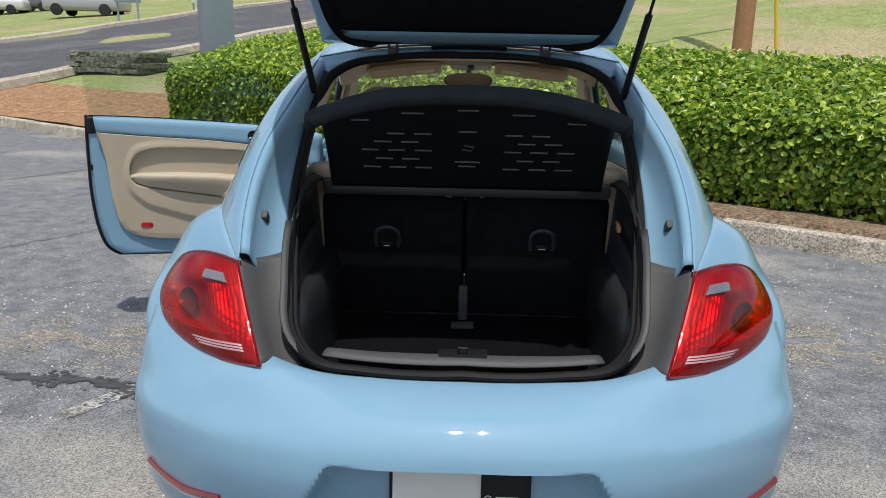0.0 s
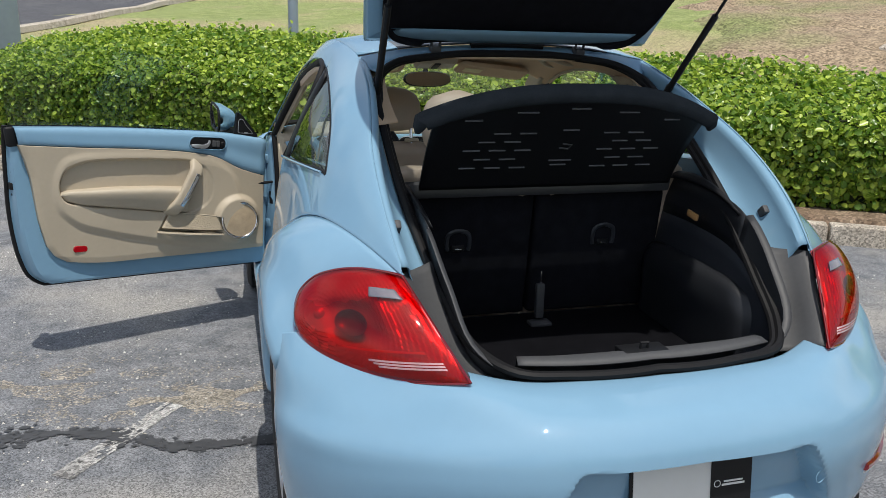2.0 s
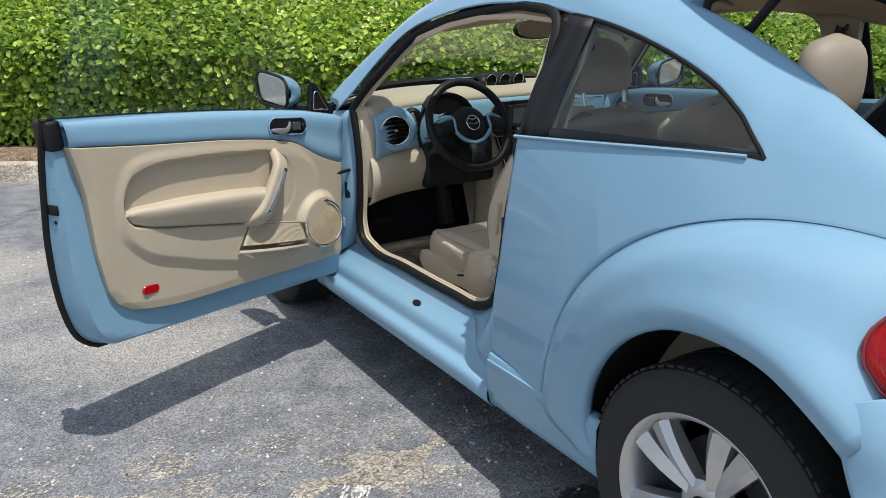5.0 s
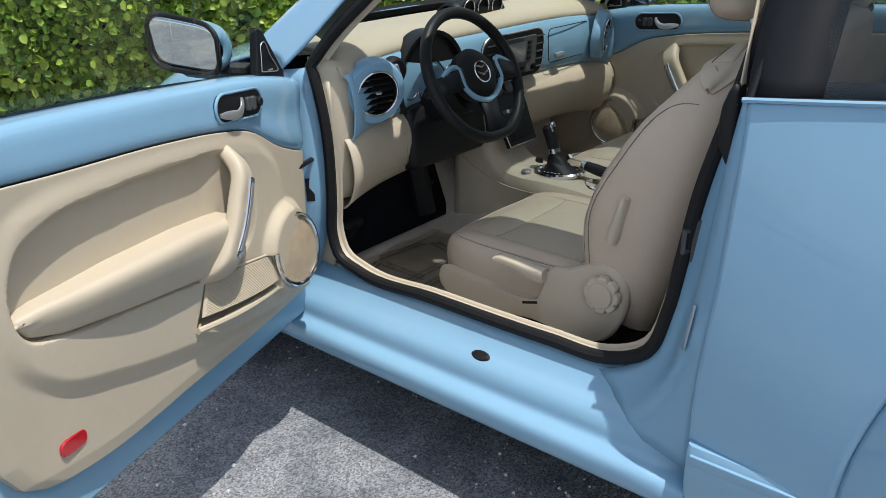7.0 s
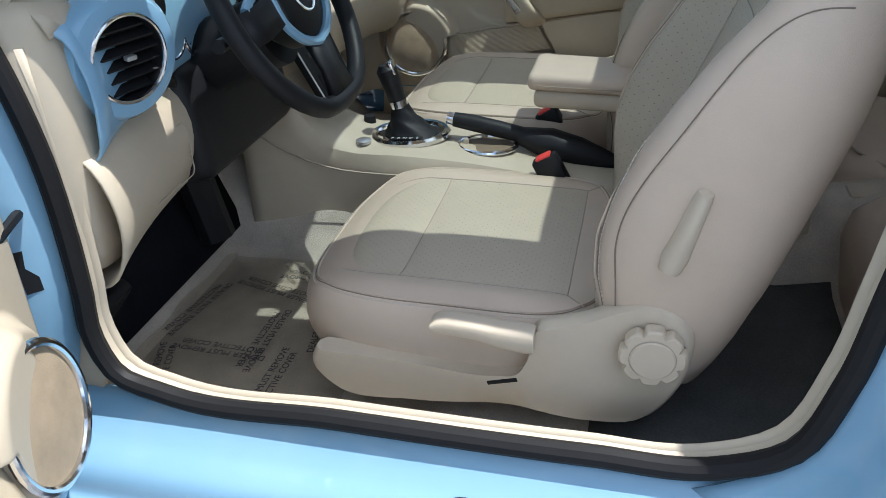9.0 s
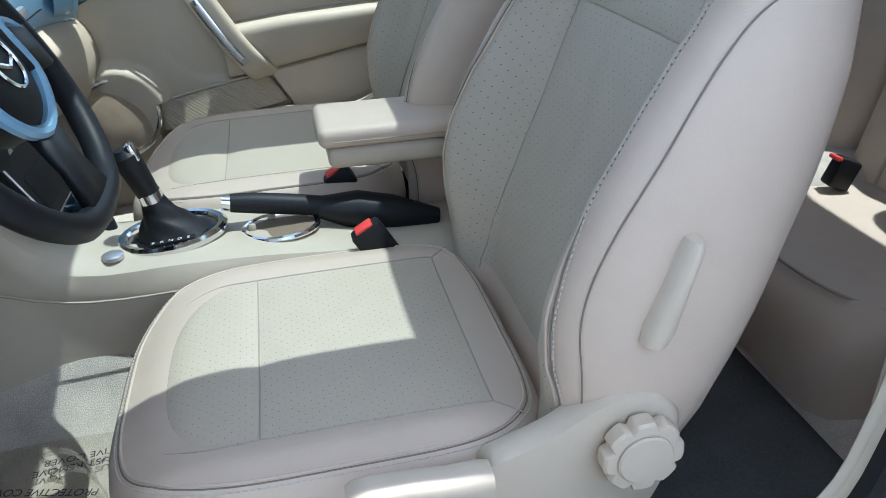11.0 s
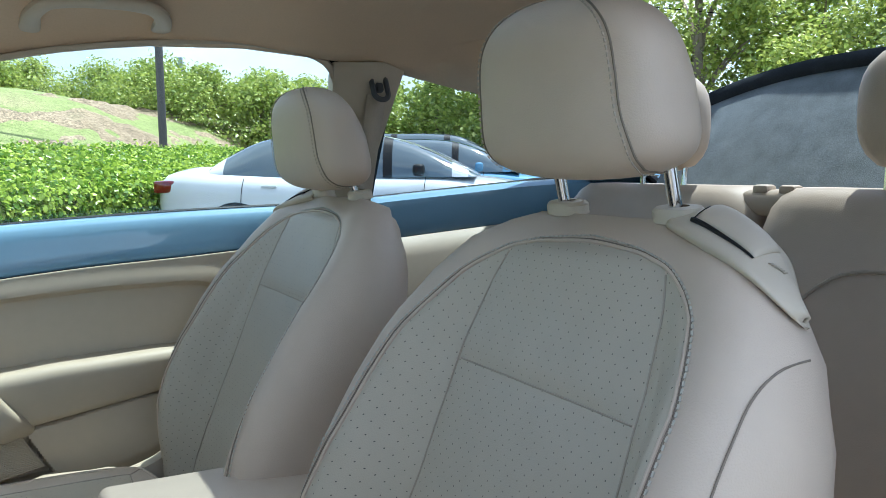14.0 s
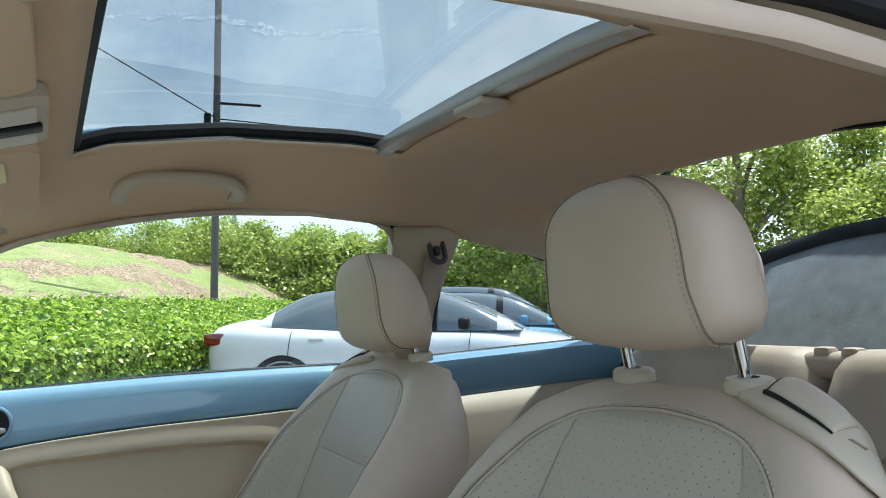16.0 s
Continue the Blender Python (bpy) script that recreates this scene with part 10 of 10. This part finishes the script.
def stone_block():
    x, y = -7.9, 16.6
    t = thing("stone_planter", "low rough stone block on the grass verge", "stone block", at=(x, y, ground_z(x, y)))
    st = ground_mat("rough_stone", (0.13, 0.14, 0.10), (0.27, 0.27, 0.21), (0.20, 0.20, 0.16), 25, 4.0, bump=1.0)
    rng = np.random.default_rng(5)
    for r in range(4):
        for k in range(7):
            bm = B()
            block(bm, (0, 0, 0), (0.30 + 0.05 * rng.random(), 0.95, 0.115), None, 0.015, 1)
            for v in bm.verts:
                v.co += Vector(rng.normal(0, 0.012, 3))
            ob = part("stone", bm, st, t)
            ob.matrix_basis = pose(0, 0, 0, 0, 0, -24) @ pose(-1.0 + 0.31 * k + (0.12 if r % 2 else 0), 0, 0.04 + 0.115 * r)
    x, y = 9.6, 8.95
    t = thing("boulder", "pale bare rock on the bank", "rock", at=(x, y, ground_z(x, y)))
    bm = B()
    bmesh.ops.create_icosphere(bm, subdivisions=3, radius=0.5)
    for v in bm.verts:
        v.co *= 1 + 0.35 * noise.noise(v.co * 2.2)
        v.co = Vector((v.co.x * 1.25, v.co.y * 0.6, v.co.z * 0.55 + 0.06))
    part("rock", bm, CONC, t, angle=20)
    # orange-brown bare soil at the end of the hedge
    bm = B()
    rows = []
    for n in np.linspace(5.12, 7.6, 16):
        rows.append([lot(e, n, rise(e, n) + 0.03 + 0.02 * noise.noise((e * 5, n * 5, 1))) for e in np.linspace(-17, -9.4 - 0.3 * n + 1.6, 30)])
    sheet(bm, rows)
    tagged(finish("bare_soil", bm, ground_mat("orange_mulch", (0.22, 0.11, 0.055), (0.42, 0.26, 0.14), (0.30, 0.18, 0.10), 50, 8.0, bump=1.0)), "orange-brown bark mulch by the kerb", "mulch", kind="structure")


def tree(x, y, h, spread, count, seed, low=False):
    rng = np.random.default_rng(seed)
    z = ground_z(x, y)
    t = thing("bush" if low else "tree", "dense bright green bush on the bank" if low else "leafy deciduous tree with a loose crown", "bush" if low else "tree", group="bushes on the bank" if low else "trees behind the lot", at=(x, y, z))
    bm = B()
    tube(bm, spline([(0, 0, -0.3), (0.1, 0.05, h * 0.2), (-0.05, 0.1, h * 0.45), (0.1, 0, h * 0.75)], 10), 0.03 * h, 8, taper=np.linspace(1, 0.3, 10))
    part("trunk", bm, BARK, t)
    C, W = [], []
    bm = B()
    for k in range(26):
        a, f = rng.uniform(0, 2 * math.pi), rng.uniform(0.12, 1.0)
        r = spread * rng.uniform(0.25, 1.0) * math.sin(min(1.0, f * 0.9 + 0.15) * math.pi) ** 0.6
        c = np.array([r * math.cos(a), r * math.sin(a), h * ((0.0 if low else 0.10) + 0.86 * f)])
        C.append(c)
        W.append(spread * rng.uniform(0.22, 0.42))
        if k % 2 == 0:
            tube(bm, spline([(0, 0, h * f * 0.55), c * [0.5, 0.5, 0.88], c], 6), 0.011 * h, 5, taper=np.linspace(1, 0.2, 6))
    part("limb", bm, BARK, t)
    k = rng.integers(0, len(C), count)
    d = rng.normal(0, 1, (count, 3))
    d /= np.linalg.norm(d, axis=1)[:, None]
    rad = rng.random(count) ** 0.35
    P = np.array(C)[k] + d * (np.array(W)[k] * rad)[:, None] * [1, 1, 0.8]
    P[:, 2] = np.maximum(P[:, 2], 0.1)
    lv = leaves("crown", P, d * 0.55 + [0, -0.2, 1.0], 0.022 * h + 0.08 if low else 0.008 * h + 0.075, TLEAF, rng, 0.8)
    lv.parent = t


def trees():
    spec = []
    rng = np.random.default_rng(3)
    for az in np.arange(84, 122, 3.2):
        spec.append((az + rng.uniform(-1, 1), rng.uniform(33, 40), rng.uniform(5.0, 5.7)))
    for az in np.arange(101, 134, 3.0):
        spec.append((az + rng.uniform(-1, 1), rng.uniform(24, 27), rng.uniform(3.9, 4.4)))
    for az in np.arange(124, 176, 3.6):
        spec.append((az + rng.uniform(-1, 1), rng.uniform(19, 24), rng.uniform(6.0, 8.5)))
    for i, (az, d, top) in enumerate(spec):
        x, y = -0.96 + d * math.sin(radians(az)), 2.38 + d * math.cos(radians(az))
        low = az < 123
        tree(x, y, max(1.3, top - ground_z(x, y)) if low else top, 2.3 if low else 2.9, 5500 if low else 10000, 100 + i, low)
    for i, (x, y, h) in enumerate(((-50, 84, 8), (-40, 92, 9), (-30, 98, 8), (-62, 80, 9), (-20, 104, 8))):
        tree(x, y, h, 4.0, 2600, 300 + i)


def parked_car(name, e, n, paint, tall, label, nose_away=True, L=4.68, seed=0):
    """A parked car, nose towards the open lot: body, glasshouse, wheels, lamps."""
    c = thing(name, label, "car", group="cars parked along the hedge")
    f = Vector((-0.566, -0.824, 0)) if nose_away else Vector((0.566, 0.824, 0))
    r = Vector((f.y, -f.x, 0))
    o = lot(e, n, 0)
    M = Matrix(((r.x, f.x, 0, o.x), (r.y, f.y, 0, o.y), (0, 0, 1, 0), (0, 0, 0, 1)))
    H = 1.46 + tall
    st = [(0.0, 0.66, 0.55, 0.86), (0.04, 0.80, 0.36, 1.02), (0.25, 0.875, 0.28, 1.08), (0.8, 0.90, 0.26, 1.06), (1.6, 0.905, 0.26, 1.02), (2.6, 0.905, 0.26, 1.00), (3.35, 0.895, 0.26, 0.97), (4.0, 0.87, 0.27, 0.88), (4.45, 0.80, 0.32, 0.76), (4.64, 0.66, 0.42, 0.66), (4.68, 0.50, 0.50, 0.60)]
    rows = []
    for y, w, z0, z1 in spline(st, 46):
        z1 += tall * 0.45
        half = [(0.0, z1 + 0.015), (0.72 * w, z1), (0.90 * w, z1 - 0.035), (0.985 * w, z1 - 0.13), (w, z1 - 0.26), (0.985 * w, (z0 + z1) / 2 - 0.03), (w * 0.98, z0 + 0.12), (0.90 * w, z0), (0.0, z0)]
        p = spline([(a, z, 0) for a, z in half], 24)
        rows.append([M @ Vector((x, y, z)) for x, z, _ in p] + [M @ Vector((-x, y, z)) for x, z, _ in p[::-1][1:-1]])
    bm = B()
    closed_loft(bm, rows)
    part("body", bm, paint, c, angle=50)
    zb = 1.0 + tall * 0.45
    gh = [(0.42, 0.60, 0.02), (0.75, 0.66, 0.22), (1.15, 0.66, 0.40), (1.6, 0.66, 0.455), (2.1, 0.66, 0.46), (2.5, 0.66, 0.43), (2.9, 0.67, 0.32), (3.3, 0.70, 0.13), (3.55, 0.70, 0.0)]
    if tall > 0.1:
        gh = [(0.10, 0.64, 0.02), (0.25, 0.68, 0.34), (0.55, 0.69, 0.44), (1.4, 0.69, 0.46), (2.1, 0.69, 0.45), (2.6, 0.69, 0.40), (3.0, 0.70, 0.24), (3.3, 0.71, 0.08), (3.4, 0.71, 0.0)]
    rg = []
    for y, w, h in spline(gh, 34):
        h = max(0.0, h) * (H - zb) / 0.46
        s = [(0.80, zb - 0.02), (0.79 - 0.02 * h / 0.46, zb + h * 0.35), (w + 0.045, zb + h * 0.72), (w - 0.02, zb + h * 0.93), (w * 0.6, zb + h), (0, zb + h + 0.01)]
        p = spline([(a, z, 0) for a, z in s], 16)
        rg.append([M @ Vector((x, y, z)) for x, z, _ in p] + [M @ Vector((-x, y, z)) for x, z, _ in p[::-1][1:]])
    bm = B()
    sheet(bm, rg)
    part("glasshouse", bm, CARGLASS, c, "dark tinted windows", angle=50)
    # painted roof and pillars, slightly proud
    bm = B()
    ce = M @ Vector((0, 1.9, zb))
    grow = lambda p: Vector(p) + (Vector(p) - ce).normalized() * 0.006
    sheet(bm, [[grow(p) for p in row[8:23]] for row in rg[6:27]])
    for ends in (rg[0:7], rg[26:34]):
        for cols in (slice(6, 12), slice(19, 25)):
            sheet(bm, [[grow(p) for p in row[cols]] for row in ends])
    part("roof", bm, paint, c, angle=50)
    for k in (2, 13, 22, 30):
        for a, b in ((0, 9), (22, 31)):
            bm = B()
            wd = 2 if k in (2, 30) else 1
            sheet(bm, [[grow(p) for p in row[a:b]] for row in rg[k : k + wd + 1]])
            part("pillar", bm, paint if k in (2, 30) else BLACK, c, angle=50)
    for y in (0.92, 3.62):
        for sg in (-1, 1):
            w = new("wheel")
            w.parent = c
            wm = M @ Matrix.Translation((sg * 0.80, y, 0.33)) @ pose(0, 0, 0, 0, sg * 90, 0)
            bm = B()
            revolve(bm, [(0.20, 0.09), (0.24, 0.115), (0.30, 0.112), (0.33, 0.08), (0.335, 0.0), (0.33, -0.08), (0.30, -0.1)], wm, 36)
            part("tyre", bm, TYRE, w)
            bm = B()
            revolve(bm, [(0.225, 0.112), (0.205, 0.09), (0.10, 0.095), (0.0, 0.10)], wm, 30)
            part("rim", bm, SILVER, w)
            bm = B()
            revolve(bm, [(0.40, 0.098), (0.335, 0.109), (0.335, 0.0)], wm, 36)
            part("arch", bm, DARK, w)
    for sg in (-1, 1):
        bm = B()
        block(bm, (sg * 0.70, 0.10, 0.90 + tall * 0.4), (0.30, 0.26, 0.14), None, 0.03)
        bmesh.ops.transform(bm, matrix=M, verts=bm.verts)
        part("tail_lamp", bm, RED_D, c, "dark red tail lamp")
        bm = B()
        block(bm, (sg * 0.66, 4.42, 0.72 + tall * 0.3), (0.30, 0.26, 0.13), None, 0.03)
        bmesh.ops.transform(bm, matrix=M, verts=bm.verts)
        part("headlamp", bm, CLEARL, c, "clear headlamp")
        bm = B()
        block(bm, (sg * 0.99, 2.95, 1.06 + tall * 0.45), (0.20, 0.12, 0.13), None, 0.04, 3)
        bmesh.ops.transform(bm, matrix=M, verts=bm.verts)
        part("door_mirror", bm, BLACK if seed == 0 else paint, c, angle=60)
        for y in (1.30, 2.35):
            bm = B()
            block(bm, (sg * 0.905, y, 0.90 + tall * 0.45), (0.03, 0.17, 0.03), None, 0.01)
            bmesh.ops.transform(bm, matrix=M, verts=bm.verts)
            part("door_handle", bm, paint, c)
        for y0 in (0.98, 1.92, 2.98):
            bm = B()
            q = [(sg * 0.908, y0, 0.36), (sg * 0.913, y0, 0.65), (sg * 0.900, y0 + 0.02, 0.90 + tall * 0.4), (sg * 0.86, y0 + 0.03, 0.985 + tall * 0.45)]
            tube(bm, [M @ Vector(a) for a in spline(q, 8)], 0.004, 4)
            part("shut_line", bm, SEAL, c)


CARGLASS = mat("parked_car_glass", (0.13, 0.16, 0.18), 0.05, 0, 0.1, 5, coat=1.0)


def far_side():
    """Parked cars, boards and a brick building beyond the road."""
    cols = [(0.7, 0.7, 0.7), (0.55, 0.55, 0.56), (0.03, 0.03, 0.04), (0.6, 0.6, 0.62), (0.12, 0.13, 0.15), (0.7, 0.7, 0.7), (0.35, 0.36, 0.38)]
    for k, col in enumerate(cols):
        d = 64
        az = radians(-35.5 + 1.75 * k)
        if k == 6:
            d, az = 50, radians(-25.2)
        x, y = d * math.sin(az), d * math.cos(az) - 1.5
        z = ground_z(x, y)
        m = mat("far_car_paint", col, 0.3, 0, 0.05, 5, coat=1.0)
        c = thing("parked_car", "distant parked car across the road", "car", group="distant cars", at=(x, y, z))
        bm = B()
        block(bm, (0, 0, 0.62), (4.4, 1.8, 0.72), None, 0.22, 3)
        part("body", bm, m, c)
        bm = B()
        block(bm, (-0.2, 0, 1.15), (2.5, 1.5, 0.62), None, 0.26, 3)
        part("glasshouse", bm, CARGLASS, c)
        for a in (-1.35, 1.35):
            for b in (-0.85, 0.85):
                bm = B()
                revolve(bm, [(0.0, 0.1), (0.2, 0.1), (0.32, 0.08), (0.32, -0.08)], Matrix.Translation((a, b, 0.32)) @ pose(0, 0, 0, 90 if b < 0 else -90, 0, 0), 16)
                part("wheel", bm, TYRE, c)
    for az, d, w, h, zz, lab in ((-22.8, 40, 1.15, 0.95, 0.9, "pale grey road sign board with illegible bars"), (-18.3, 44, 0.75, 0.7, 0.5, "white roadside board with illegible bars")):
        x, y = d * math.sin(radians(az)), d * math.cos(radians(az)) - 1.5
        t = thing("roadside_sign", lab, "sign", at=(x, y, ground_z(x, y)))
        bm = B()
        block(bm, (0, 0, zz + h / 2), (w, 0.06, h), pose(0, 0, 0, 0, 0, 20), 0.01)
        part("board", bm, WHITE if w < 1 else POLE, t)
        for s in (-0.4, 0.4):
            bm = B()
            tube(bm, [(s * w, 0, -0.2), (s * w, 0, zz + 0.1)], 0.05, 6)
            part("leg", bm, POLE, t)
        bm = B()
        for k in range(3):
            block(bm, (0, -0.04, zz + h * (0.3 + 0.2 * k)), (w * 0.7, 0.01, h * 0.07), pose(0, 0, 0, 0, 0, 20))
        part("print", bm, GREYP, t)
    x, y = -60, 82
    t = thing("brick_building", "distant low red brick building", "building", at=(x, y, ground_z(x, y)))
    bm = B()
    block(bm, (0, 0, 3), (26, 12, 7))
    part("wall", bm, mat("red_brick", (0.33, 0.13, 0.09), 0.85, 0, 0.2, 4), t)
    bm = B()
    block(bm, (0, 0, 6.7), (27, 13, 0.5), None, 0.05)
    part("roof", bm, GREYP, t)
    for k in range(8):
        bm = B()
        block(bm, (-11 + 3.1 * k, -6.0, 3.4), (1.4, 0.1, 1.8))
        part("window", bm, WHITE if k % 3 == 0 else CARGLASS, t)


parking_lines()
poles()
stone_block()
trees()
PEARL = mat("white_car_paint", (0.68, 0.70, 0.72), 0.5, 0, 0.02, 5, coat=1.0, spec=0.2)
parked_car("parked_sedan", 7.12, 5.24, PEARL, 0.0, "white sedan parked with its tail to the hedge")
parked_car("parked_sedan", 10.3, 4.7, mat("blue_car_paint", (0.10, 0.26, 0.42), 0.5, 0.1, 0.02, 5, coat=1.0, spec=0.2), 0.03, "blue sedan parked beside the white one", seed=1)
parked_car("parked_suv", 13.2, 4.8, mat("dark_car_paint", (0.05, 0.06, 0.07), 0.5, 0.1, 0.02, 5, coat=1.0, spec=0.2), 0.24, "dark grey sport utility car in the row", seed=1)
parked_car("parked_suv", 16.1, 4.8, mat("grey_car_paint", (0.16, 0.17, 0.18), 0.5, 0.1, 0.02, 5, coat=1.0, spec=0.2), 0.24, "grey sport utility car at the end of the row", seed=1)
far_side()
